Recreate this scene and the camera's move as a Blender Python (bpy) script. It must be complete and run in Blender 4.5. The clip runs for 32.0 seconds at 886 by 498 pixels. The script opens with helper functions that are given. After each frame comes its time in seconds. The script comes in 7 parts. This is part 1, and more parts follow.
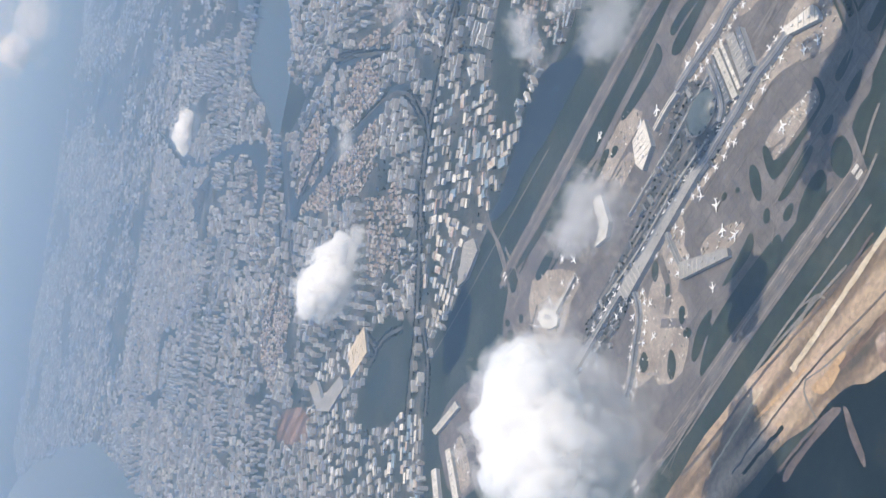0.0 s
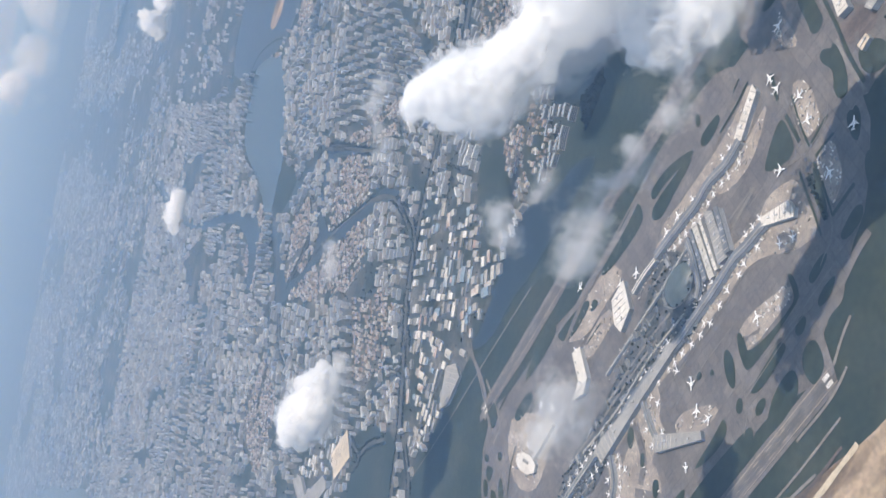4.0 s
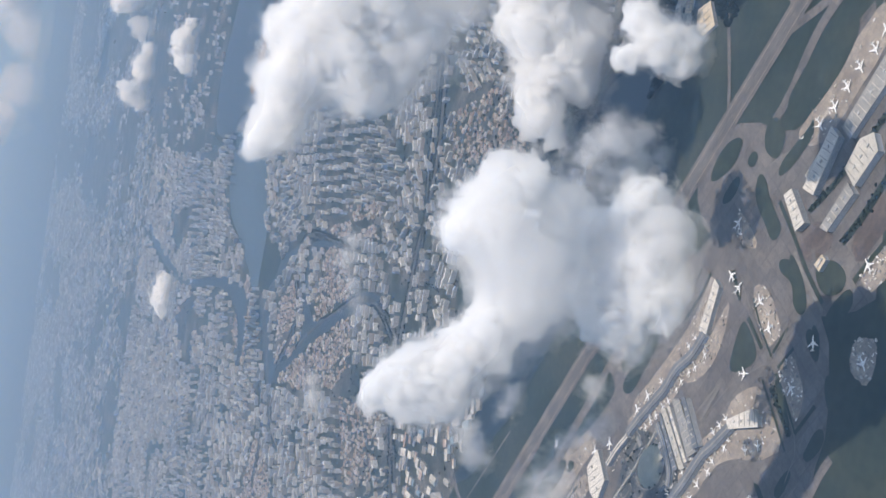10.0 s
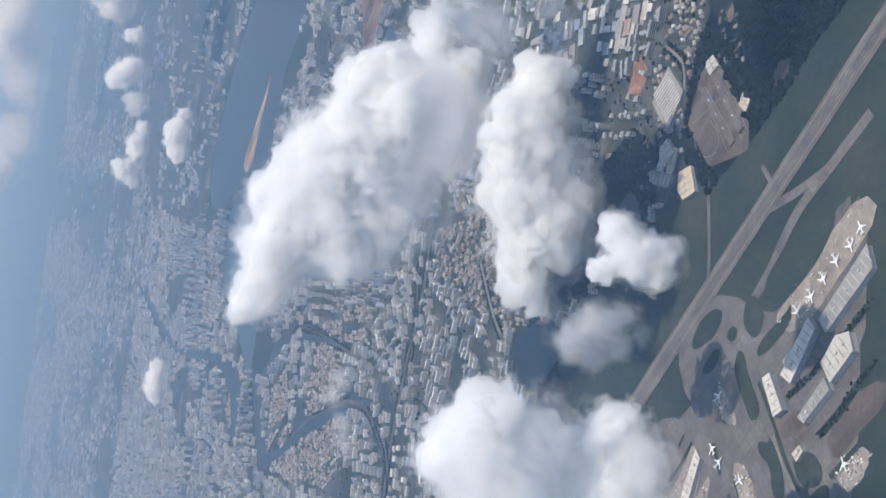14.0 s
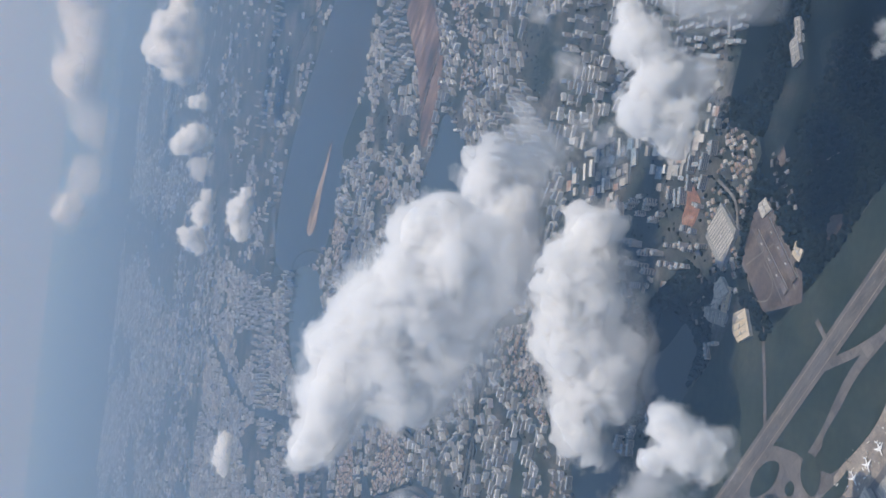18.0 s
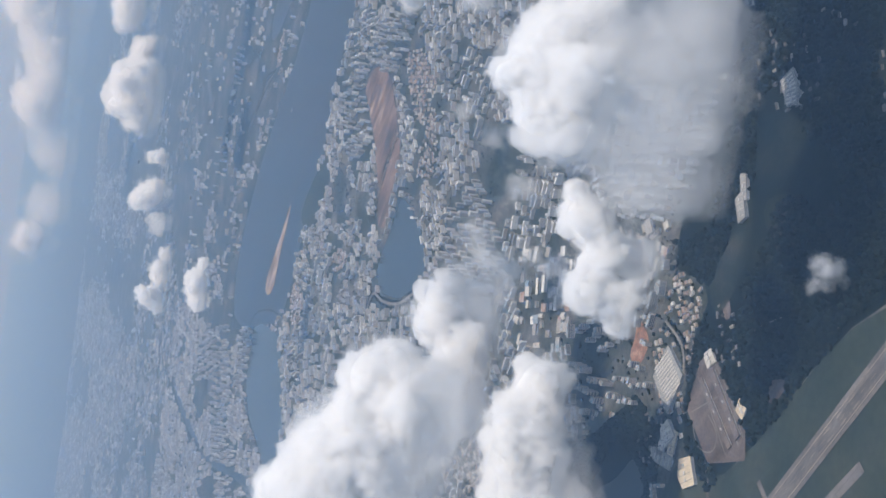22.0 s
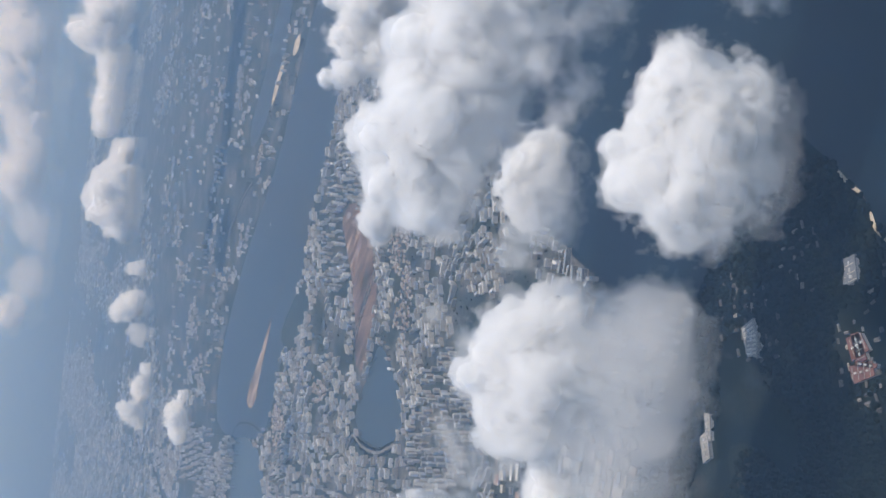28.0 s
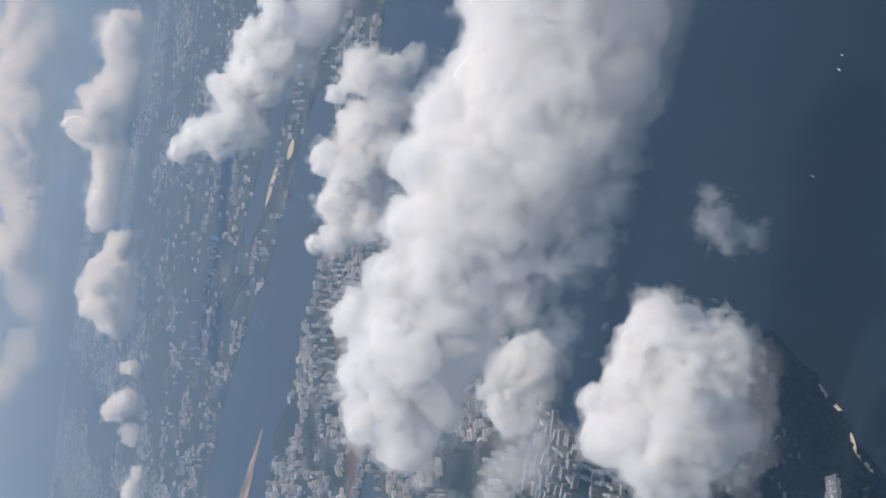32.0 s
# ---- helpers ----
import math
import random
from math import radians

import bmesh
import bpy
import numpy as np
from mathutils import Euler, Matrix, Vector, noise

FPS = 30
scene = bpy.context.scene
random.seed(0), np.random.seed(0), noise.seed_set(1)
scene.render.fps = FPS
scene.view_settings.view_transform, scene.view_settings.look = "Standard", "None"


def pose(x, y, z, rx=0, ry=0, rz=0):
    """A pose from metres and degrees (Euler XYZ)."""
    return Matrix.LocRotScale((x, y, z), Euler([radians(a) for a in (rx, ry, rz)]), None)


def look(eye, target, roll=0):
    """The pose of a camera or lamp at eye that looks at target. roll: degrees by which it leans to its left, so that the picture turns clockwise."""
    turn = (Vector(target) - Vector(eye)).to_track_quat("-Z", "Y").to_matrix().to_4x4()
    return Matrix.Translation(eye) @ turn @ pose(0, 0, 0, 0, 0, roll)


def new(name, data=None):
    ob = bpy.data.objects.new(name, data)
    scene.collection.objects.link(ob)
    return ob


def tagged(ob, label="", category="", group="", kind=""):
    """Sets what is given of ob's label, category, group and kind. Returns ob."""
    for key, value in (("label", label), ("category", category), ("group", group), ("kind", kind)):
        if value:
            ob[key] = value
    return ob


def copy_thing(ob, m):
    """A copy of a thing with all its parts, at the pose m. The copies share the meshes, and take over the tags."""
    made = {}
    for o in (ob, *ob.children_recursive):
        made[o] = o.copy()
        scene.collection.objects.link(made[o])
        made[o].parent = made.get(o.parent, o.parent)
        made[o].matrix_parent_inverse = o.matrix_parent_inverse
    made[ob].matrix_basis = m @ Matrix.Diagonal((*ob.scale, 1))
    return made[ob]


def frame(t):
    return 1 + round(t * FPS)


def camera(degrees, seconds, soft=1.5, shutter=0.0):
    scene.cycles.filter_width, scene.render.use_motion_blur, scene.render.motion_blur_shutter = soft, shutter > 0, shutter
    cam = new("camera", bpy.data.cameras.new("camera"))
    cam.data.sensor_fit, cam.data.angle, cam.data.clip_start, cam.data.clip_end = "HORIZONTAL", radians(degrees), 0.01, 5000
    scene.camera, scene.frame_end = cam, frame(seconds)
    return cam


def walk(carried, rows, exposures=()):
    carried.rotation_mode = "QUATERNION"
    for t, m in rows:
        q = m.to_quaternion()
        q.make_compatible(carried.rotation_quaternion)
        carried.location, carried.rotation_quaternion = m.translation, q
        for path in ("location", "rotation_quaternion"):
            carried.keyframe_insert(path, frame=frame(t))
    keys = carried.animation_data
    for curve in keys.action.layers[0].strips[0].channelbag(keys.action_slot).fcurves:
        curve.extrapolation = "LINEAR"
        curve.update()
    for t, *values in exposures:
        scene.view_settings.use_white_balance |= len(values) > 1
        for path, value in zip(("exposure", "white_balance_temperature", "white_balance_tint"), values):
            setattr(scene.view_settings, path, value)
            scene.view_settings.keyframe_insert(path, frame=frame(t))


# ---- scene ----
cam = camera(40.0, 32.0, soft=1.5)
rows = (
    (0.0, pose(0.000, 0.000, 160.000, 20.412, 65.726, -65.385)),
    (0.5, pose(4.572, 0.113, 160.198, 20.720, 65.682, -65.154)),
    (1.0, pose(9.134, 0.220, 160.397, 21.826, 65.576, -64.752)),
    (1.5, pose(13.686, 0.322, 160.595, 22.890, 65.458, -63.886)),
    (2.0, pose(18.230, 0.418, 160.793, 23.626, 65.383, -63.147)),
    (2.5, pose(22.765, 0.509, 160.991, 24.080, 65.265, -62.566)),
    (3.0, pose(27.292, 0.595, 161.189, 24.053, 65.262, -62.644)),
    (3.5, pose(31.811, 0.675, 161.387, 24.074, 65.216, -62.459)),
    (5.5, pose(49.813, 0.947, 162.178, 20.519, 65.513, -64.438)),
    (6.0, pose(54.296, 1.003, 162.375, 20.040, 65.610, -65.007)),
    (6.5, pose(58.774, 1.054, 162.573, 18.941, 65.756, -65.762)),
    (7.0, pose(63.245, 1.101, 162.770, 18.164, 65.769, -65.955)),
    (7.5, pose(67.711, 1.144, 162.967, 17.853, 65.782, -66.129)),
    (8.0, pose(72.172, 1.182, 163.164, 17.743, 65.781, -66.326)),
    (8.5, pose(76.628, 1.216, 163.361, 17.691, 65.793, -66.499)),
    (9.0, pose(81.079, 1.246, 163.558, 17.522, 65.864, -66.983)),
    (9.5, pose(85.526, 1.272, 163.755, 17.227, 65.935, -67.609)),
    (10.0, pose(89.969, 1.294, 163.952, 17.192, 65.942, -67.847)),
    (10.5, pose(94.409, 1.313, 164.149, 17.234, 65.940, -67.862)),
    (11.0, pose(98.845, 1.328, 164.345, 18.211, 65.808, -66.862)),
    (11.5, pose(103.278, 1.339, 164.542, 18.371, 65.792, -66.731)),
    (12.0, pose(107.708, 1.347, 164.738, 17.723, 65.893, -67.513)),
    (12.5, pose(112.136, 1.351, 164.934, 17.407, 65.948, -67.939)),
    (13.0, pose(116.562, 1.353, 165.130, 17.539, 65.926, -68.047)),
    (13.5, pose(120.986, 1.351, 165.326, 17.611, 65.956, -68.153)),
    (14.0, pose(125.408, 1.346, 165.522, 17.564, 65.981, -68.262)),
    (14.5, pose(129.830, 1.338, 165.718, 17.587, 65.969, -68.321)),
    (16.5, pose(147.509, 1.279, 166.501, 15.935, 66.325, -70.374)),
    (17.0, pose(151.929, 1.258, 166.697, 15.929, 67.678, -70.066)),
    (17.5, pose(156.350, 1.234, 166.892, 17.118, 69.116, -68.852)),
    (18.0, pose(160.772, 1.209, 167.087, 17.287, 69.384, -68.614)),
    (18.5, pose(165.195, 1.181, 167.282, 16.902, 69.152, -68.731)),
    (19.0, pose(169.620, 1.151, 167.477, 15.947, 68.633, -69.706)),
    (19.5, pose(174.047, 1.119, 167.672, 15.569, 68.163, -70.186)),
    (20.0, pose(178.475, 1.086, 167.867, 15.381, 67.980, -70.473)),
    (20.5, pose(182.907, 1.050, 168.062, 15.384, 67.872, -70.531)),
    (21.0, pose(187.341, 1.014, 168.257, 16.099, 67.764, -69.794)),
    (21.5, pose(191.779, 0.975, 168.451, 16.817, 67.671, -69.109)),
    (22.0, pose(196.220, 0.935, 168.646, 17.173, 67.641, -68.768)),
    (22.5, pose(200.664, 0.894, 168.840, 17.248, 67.608, -68.756)),
    (23.0, pose(205.113, 0.852, 169.035, 17.220, 67.581, -68.853)),
    (23.5, pose(209.567, 0.809, 169.229, 17.218, 67.475, -68.904)),
    (24.0, pose(214.025, 0.764, 169.423, 16.623, 67.418, -69.611)),
    (24.5, pose(218.488, 0.719, 169.617, 15.968, 67.391, -70.418)),
    (25.0, pose(222.956, 0.673, 169.811, 15.714, 67.380, -70.894)),
    (25.5, pose(227.430, 0.626, 170.005, 15.612, 67.361, -71.186)),
    (27.5, pose(245.389, 0.434, 170.780, 15.556, 67.376, -71.453)),
    (28.0, pose(249.896, 0.385, 170.973, 15.513, 67.374, -71.579)),
    (28.5, pose(254.411, 0.336, 171.167, 15.240, 67.386, -71.968)),
    (29.0, pose(258.933, 0.287, 171.360, 15.168, 67.462, -72.581)),
    (29.5, pose(263.463, 0.238, 171.553, 15.202, 67.470, -73.115)),
    (30.0, pose(268.002, 0.190, 171.746, 15.904, 67.423, -72.497)),
    (30.5, pose(272.550, 0.142, 171.939, 16.340, 67.348, -72.193)),
    (31.0, pose(277.107, 0.094, 172.132, 17.950, 67.212, -70.929)),
    (31.5, pose(281.673, 0.047, 172.325, 18.019, 67.213, -71.003)),
    (32.0, pose(286.249, 0.000, 172.518, 17.777, 67.238, -71.257)),
)
walk(cam, rows, exposures=((0, 0.36, 6350, 12), (4, 0.36, 6280, 12), (7, 0.33, 6260, 12), (9, 0.24, 6300, 12), (11, 0.06, 6250, 12), (14, 0.12, 6100, 12), (17, -0.17, 6050, 12), (18, -0.12, 6060, 12), (20, 0.12, 6180, 12), (22, 0.08, 6200, 12), (25, -0.16, 6220, 12), (28, -0.07, 6180, 12), (30, -0.1, 6300, 12), (32, -0.15, 6420, 12)))

# Model scale: one unit stands for about 17 m of the real land.
# ---------------------------------------------------------------- light
SUN_UP, SUN_FROM = 74.0, (0.87, -0.5)
world = bpy.data.worlds.new("world")
scene.world = world
world.use_nodes = True
wn = world.node_tree
sky = wn.nodes.new("ShaderNodeTexSky")
sky.sky_type = "NISHITA"
sky.sun_disc = False
sky.sun_elevation = radians(SUN_UP)
sky.sun_rotation = math.atan2(SUN_FROM[0], SUN_FROM[1])
sky.dust_density = 0.6
wn.links.new(sky.outputs[0], wn.nodes["Background"].inputs[0])
wn.nodes["Background"].inputs[1].default_value = 0.11
sun = new("sun", bpy.data.lights.new("sun", "SUN"))
sun.data.energy, sun.data.angle, sun.data.color = 4.25, radians(0.53), (1.0, 0.955, 0.88)
ch = math.cos(radians(SUN_UP))
sun.matrix_basis = look((SUN_FROM[0] * ch * 900, SUN_FROM[1] * ch * 900, math.sin(radians(SUN_UP)) * 900), (0, 0, 0))
HAZE_DENSITY, HAZE_TINT, HAZE_FORWARD = 0.0009, (0.42, 0.66, 1.0), 0.5
scene.cycles.volume_bounces = 10


# ---------------------------------------------------------------- materials
def material(name):
    m = bpy.data.materials.new(name)
    m.use_nodes = True
    t = m.node_tree
    return m, t, t.nodes["Principled BSDF"], lambda kind: t.nodes.new(kind), t.links.new


def ramp_node(t, stops):
    n = t.nodes.new("ShaderNodeValToRGB")
    while len(n.color_ramp.elements) < len(stops):
        n.color_ramp.elements.new(0.5)
    for e, (p, c) in zip(n.color_ramp.elements, stops):
        e.position, e.color = p, (*c, 1)
    return n


def surface(name, stops, scale, fine=None, fine_amount=0.35, rough=0.85, bump=0.0, metal=0.0, spread="", drawn=0.0, slabs=0.0):
    """Two scales of mottling; spread: 'island' or 'object' varies the tone from piece to piece."""
    m, t, p, node, link = material(name)
    geo = node("ShaderNodeNewGeometry")
    n1 = node("ShaderNodeTexNoise")
    n1.inputs["Scale"].default_value, n1.inputs["Detail"].default_value = scale, 6
    where = geo.outputs["Position"]
    if drawn:
        mp = node("ShaderNodeMapping")
        mp.inputs["Rotation"].default_value = (0, 0, radians(36))
        mp2 = node("ShaderNodeMapping")
        mp2.inputs["Scale"].default_value = (1 / drawn, 1, 1)
        link(where, mp.inputs[0])
        link(mp.outputs[0], mp2.inputs[0])
        where = mp2.outputs[0]
    link(where, n1.inputs["Vector"])
    r = ramp_node(t, stops)
    if spread:
        src = geo.outputs["Random Per Island"] if spread == "island" else node("ShaderNodeObjectInfo").outputs["Random"]
        mx = node("ShaderNodeMath")
        mx.operation = "MULTIPLY_ADD"
        link(n1.outputs[0], mx.inputs[0])
        mx.inputs[1].default_value = 0.25
        ad = node("ShaderNodeMath")
        ad.operation = "MULTIPLY_ADD"
        link(src, ad.inputs[0])
        ad.inputs[1].default_value, ad.inputs[2].default_value = 0.95, -0.1
        link(ad.outputs[0], mx.inputs[2])
        link(mx.outputs[0], r.inputs[0])
    else:
        st = node("ShaderNodeMapRange")
        st.inputs[1].default_value, st.inputs[2].default_value = 0.3, 0.7
        link(n1.outputs[0], st.inputs[0])
        link(st.outputs[0], r.inputs[0])
    colour = r.outputs[0]
    if fine:
        n2 = node("ShaderNodeTexNoise")
        n2.inputs["Scale"].default_value, n2.inputs["Detail"].default_value = fine, 4
        link(geo.outputs["Position"], n2.inputs["Vector"])
        v = node("ShaderNodeMapRange")
        v.inputs[1].default_value, v.inputs[2].default_value = 0.25, 0.75
        v.inputs[3].default_value, v.inputs[4].default_value = 1 - fine_amount, 1 + fine_amount
        link(n2.outputs[0], v.inputs[0])
        mul = node("ShaderNodeVectorMath")
        mul.operation = "MULTIPLY"
        link(colour, mul.inputs[0])
        link(v.outputs[0], mul.inputs[1])
        colour = mul.outputs[0]
        if bump:
            b = node("ShaderNodeBump")
            b.inputs["Strength"].default_value, b.inputs["Distance"].default_value = bump, 0.3
            link(n2.outputs[0], b.inputs["Height"])
            link(b.outputs[0], p.inputs["Normal"])
    if slabs:
        mp = node("ShaderNodeMapping")
        mp.inputs["Rotation"].default_value = (0, 0, radians(36))
        br = node("ShaderNodeTexBrick")
        br.offset = 0.0
        for key, val in (("Color1", .86), ("Color2", 1.12), ("Mortar", .62)):
            br.inputs[key].default_value = (val, val, val, 1)
        for key, val in (("Scale", slabs), ("Mortar Size", .02), ("Brick Width", .9), ("Row Height", .9), ("Bias", -.1)):
            br.inputs[key].default_value = val
        link(geo.outputs["Position"], mp.inputs[0])
        link(mp.outputs[0], br.inputs["Vector"])
        mul = node("ShaderNodeVectorMath")
        mul.operation = "MULTIPLY"
        link(colour, mul.inputs[0])
        link(br.outputs[0], mul.inputs[1])
        colour = mul.outputs[0]
    link(colour, p.inputs["Base Color"])
    p.inputs["Roughness"].default_value, p.inputs["Metallic"].default_value = rough, metal
    p.inputs["Specular IOR Level"].default_value = 0.05 if rough > .8 else 0.25
    return m


LAND = surface("town_land", [(0, (.02, .03, .024)), (.45, (.042, .051, .044)), (.7, (.078, .08, .074)), (1, (.135, .134, .128))], .06, .55, .6)
GRASS = surface("airfield_grass", [(0, (.02, .031, .024)), (.5, (.032, .043, .033)), (1, (.05, .058, .044))], .05, .5, .3)
LEAF = surface("tree_canopy", [(0, (.003, .007, .006)), (.5, (.006, .011, .009)), (1, (.013, .019, .014))], .3, 2.5, .4, spread="island")
# Floor colour lowered to near black: includes the cloud shade over the woods.
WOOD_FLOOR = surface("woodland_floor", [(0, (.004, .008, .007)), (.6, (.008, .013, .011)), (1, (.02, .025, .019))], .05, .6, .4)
SAND = surface("bare_sand", [(0, (.07, .06, .045)), (.3, (.16, .12, .085)), (.55, (.3, .235, .165)), (.8, (.36, .27, .2)), (1, (.48, .42, .33))], .16, .9, .3, drawn=5.0)
CLAY = surface("red_clay", [(0, (.04, .042, .032)), (.3, (.1, .07, .05)), (.55, (.16, .112, .088)), (.75, (.2, .145, .118)), (1, (.33, .27, .22))], .17, .9, .35, drawn=4.0)
# Pasture darkened as well, for cloud shade on the clearings.
DULL = surface("rough_pasture", [(0, (.01, .016, .013)), (.5, (.019, .026, .021)), (1, (.045, .047, .04))], .12, .8, .35)
PLOT = surface("camp_yard_asphalt", [(0, (.06, .05, .045)), (.5, (.1, .083, .075)), (1, (.15, .128, .115))], .25, 1.0, .3, drawn=5.0)
ORANGE = surface("orange_earth", [(0, (.13, .08, .06)), (.5, (.23, .125, .085)), (1, (.32, .22, .17))], .4, 1.5, .35)
OCHRE = surface("ochre_sand", [(0, (.3, .2, .11)), (1, (.42, .3, .18))], .3, 1.2, .2)
PALE_SAND = surface("pale_sand", [(0, (.36, .31, .23)), (1, (.52, .46, .36))], .2, 1.0, .2)
ASPHALT = surface("taxiway_asphalt", [(0, (.106, .1, .097)), (.5, (.128, .12, .115)), (1, (.158, .148, .14))], .11, .9, .22, slabs=.3)
RUNWAY = surface("runway_asphalt", [(0, (.075, .072, .07)), (.5, (.1, .097, .094)), (1, (.14, .135, .13))], .12, .6, .2)
CONCRETE_M = surface("apron_concrete", [(0, (.215, .19, .165)), (.5, (.275, .243, .212)), (1, (.345, .31, .272))], .12, .9, .15, slabs=.8)
YARD = surface("forecourt_paving", [(0, (.035, .042, .045)), (.5, (.06, .066, .07)), (1, (.1, .102, .104))], .25, 1.2, .35)
ROAD = surface("road_asphalt", [(0, (.05, .055, .05)), (1, (.1, .1, .095))], .2, 1.2, .25)
ROAD_PALE = surface("worn_road_concrete", [(0, (.13, .125, .115)), (1, (.2, .19, .175))], .2, 1.2, .25)
PAINT = surface("white_paint", [(0, (.6, .6, .58)), (1, (.78, .78, .76))], .5, 2, .1)
WALL = surface("painted_facade", [(0, (.3, .285, .265)), (.3, (.43, .41, .385)), (.45, (.4, .44, .5)), (.6, (.5, .43, .38)), (.75, (.56, .54, .51)), (1, (.72, .71, .69))], .3, 3.0, .35, spread="island")
ROOF = surface("flat_roof", [(0, (.13, .13, .13)), (.35, (.24, .24, .235)), (.6, (.25, .29, .33)), (.75, (.36, .35, .34)), (1, (.58, .57, .56))], .3, 2.0, .25, spread="island")
TILE = surface("clay_tile_roof", [(0, (.17, .14, .12)), (.4, (.27, .2, .165)), (.75, (.32, .29, .265)), (1, (.45, .43, .41))], .3, 2.0, .25, spread="island")
SHED_WALL = surface("shed_cladding", [(0, (.3, .31, .32)), (1, (.5, .5, .5))], .3, 2.0, .2, spread="object")
SHED_ROOF = surface("sheet_metal_roof", [(0, (.13, .13, .13)), (.25, (.24, .225, .21)), (.45, (.33, .315, .29)), (.5, (.16, .22, .28)), (.58, (.2, .26, .31)), (.64, (.4, .38, .34)), (.75, (.44, .42, .385)), (.82, (.27, .17, .13)), (.86, (.5, .48, .44)), (1, (.62, .6, .56))], .2, 1.6, .18, rough=.55, spread="object")
YARD_ROOF = surface("service_roof", [(0, (.06, .065, .07)), (.6, (.12, .125, .13)), (.9, (.22, .22, .22)), (1, (.42, .41, .4))], .3, 2.0, .25, spread="island")
HUT_ROOF = surface("weathered_hut_roof", [(0, (.05, .053, .055)), (.5, (.1, .1, .1)), (.8, (.16, .155, .15)), (1, (.3, .29, .27))], .3, 2.0, .3, spread="object")
WINDOWS = surface("shaded_window_rows", [(0, (.07, .075, .08)), (1, (.16, .16, .16))], .8, 6.0, .4, rough=.4)
TONES = {
    "white": surface("white_roof_sheet", [(0, (.47, .445, .405)), (1, (.61, .585, .54))], .25, 1.2, .12, rough=.6),
    "pale": surface("pale_roof_sheet", [(0, (.36, .345, .315)), (1, (.5, .48, .44))], .25, 1.2, .15, rough=.6),
    "grey": surface("grey_roof_sheet", [(0, (.2, .197, .19)), (1, (.3, .295, .285))], .25, 1.2, .15, rough=.6),
    "dark": surface("dark_roof_sheet", [(0, (.1, .11, .125)), (1, (.17, .18, .2))], .25, 1.2, .2, rough=.5),
    "beige": surface("beige_roof_sheet", [(0, (.42, .36, .27)), (1, (.55, .48, .38))], .25, 1.2, .15),
    "red": surface("red_tile_sheet", [(0, (.11, .055, .048)), (1, (.19, .105, .088))], .25, 1.2, .2),
    "brown": surface("brown_roof_sheet", [(0, (.105, .088, .083)), (1, (.165, .14, .13))], .25, 1.2, .2),
    "grid": surface("louvred_roof", [(0, (.2, .2, .2)), (1, (.3, .3, .29))], .25, 1.2, .15),
}
METAL = surface("aircraft_paint", [(0, (.68, .69, .7)), (1, (.8, .8, .8))], .5, 3, .06, rough=.35)
FIN = surface("aircraft_tail_paint", [(0, (.5, .5, .52)), (1, (.72, .72, .72))], .5, 3, .06, rough=.35, spread="object")
DARK_METAL = surface("engine_metal", [(0, (.2, .2, .21)), (1, (.34, .34, .35))], .5, 3, .1, rough=.4, metal=.4)


def water_material(name, c0, c1, rough):
    m = surface(name, [(0, c0), (1, c1)], .012, .9, .08, rough=rough, bump=.15)
    m.node_tree.nodes["Principled BSDF"].inputs["Specular IOR Level"].default_value = 0.35
    return m


SEA = water_material("sea_water", (.003, .009, .015), (.004, .013, .022), .3)
LAKE = water_material("lake_water", (.02, .034, .045), (.03, .046, .058), .2)
CREEK = water_material("creek_water", (.008, .016, .022), (.014, .024, .03), .35)


def glass_roof():
    m = surface("dome_glass", [(0, (.045, .065, .072)), (1, (.085, .11, .115))], .6, 3, .3, rough=.4)
    m.node_tree.nodes["Principled BSDF"].inputs["Specular IOR Level"].default_value = 0.6
    return m


GLASS = glass_roof()


def cloud_skin():
    """Dense droplets: light wanders far below the surface before it leaves."""
    m, t, p, node, link = material("cloud_vapour")
    p.inputs["Base Color"].default_value = (.67, .656, .638, 1)
    p.inputs["Roughness"].default_value, p.inputs["Specular IOR Level"].default_value = 1, 0
    p.inputs["Subsurface Weight"].default_value, p.inputs["Subsurface Scale"].default_value = 1, 1
    p.inputs["Subsurface Radius"].default_value = (22, 22, 22)
    return m


CLOUD = cloud_skin()


def droplets(name, density):
    """Loose droplets that scatter light in the whole body of the vapour."""
    m, t, p, node, link = material(name)
    t.nodes.remove(p)
    s = node("ShaderNodeVolumeScatter")
    s.inputs["Color"].default_value = (.993, .989, .982, 1)
    s.inputs["Density"].default_value = density
    link(s.outputs[0], t.nodes["Material Output"].inputs["Volume"])
    return m


VAPOURS = {}


def vapour_of(density):
    d = round(density, 3)
    if d not in VAPOURS:
        VAPOURS[d] = droplets("loose_vapour", d)
    return VAPOURS[d]


# ---------------------------------------------------------------- building helpers
def mesh_object(name, verts, faces, mats, parent=None, index=None, label="", smooth=False):
    me = bpy.data.meshes.new(name)
    me.from_pydata(verts, [], faces)
    for m in mats if isinstance(mats, (list, tuple)) else [mats]:
        me.materials.append(m)
    if index is not None:
        me.polygons.foreach_set("material_index", index)
    if smooth:
        me.polygons.foreach_set("use_smooth", [True] * len(me.polygons))
    me.update()
    ob = new(name, me)
    ob.parent = parent
    if label:
        ob["label"] = label
    return ob


def part(name, bm, mat, parent, label=""):
    me = bpy.data.meshes.new(name)
    bm.normal_update()
    bm.to_mesh(me)
    bm.free()
    me.materials.append(mat)
    ob = new(name, me)
    ob.parent = parent
    if label:
        ob["label"] = label
    return ob


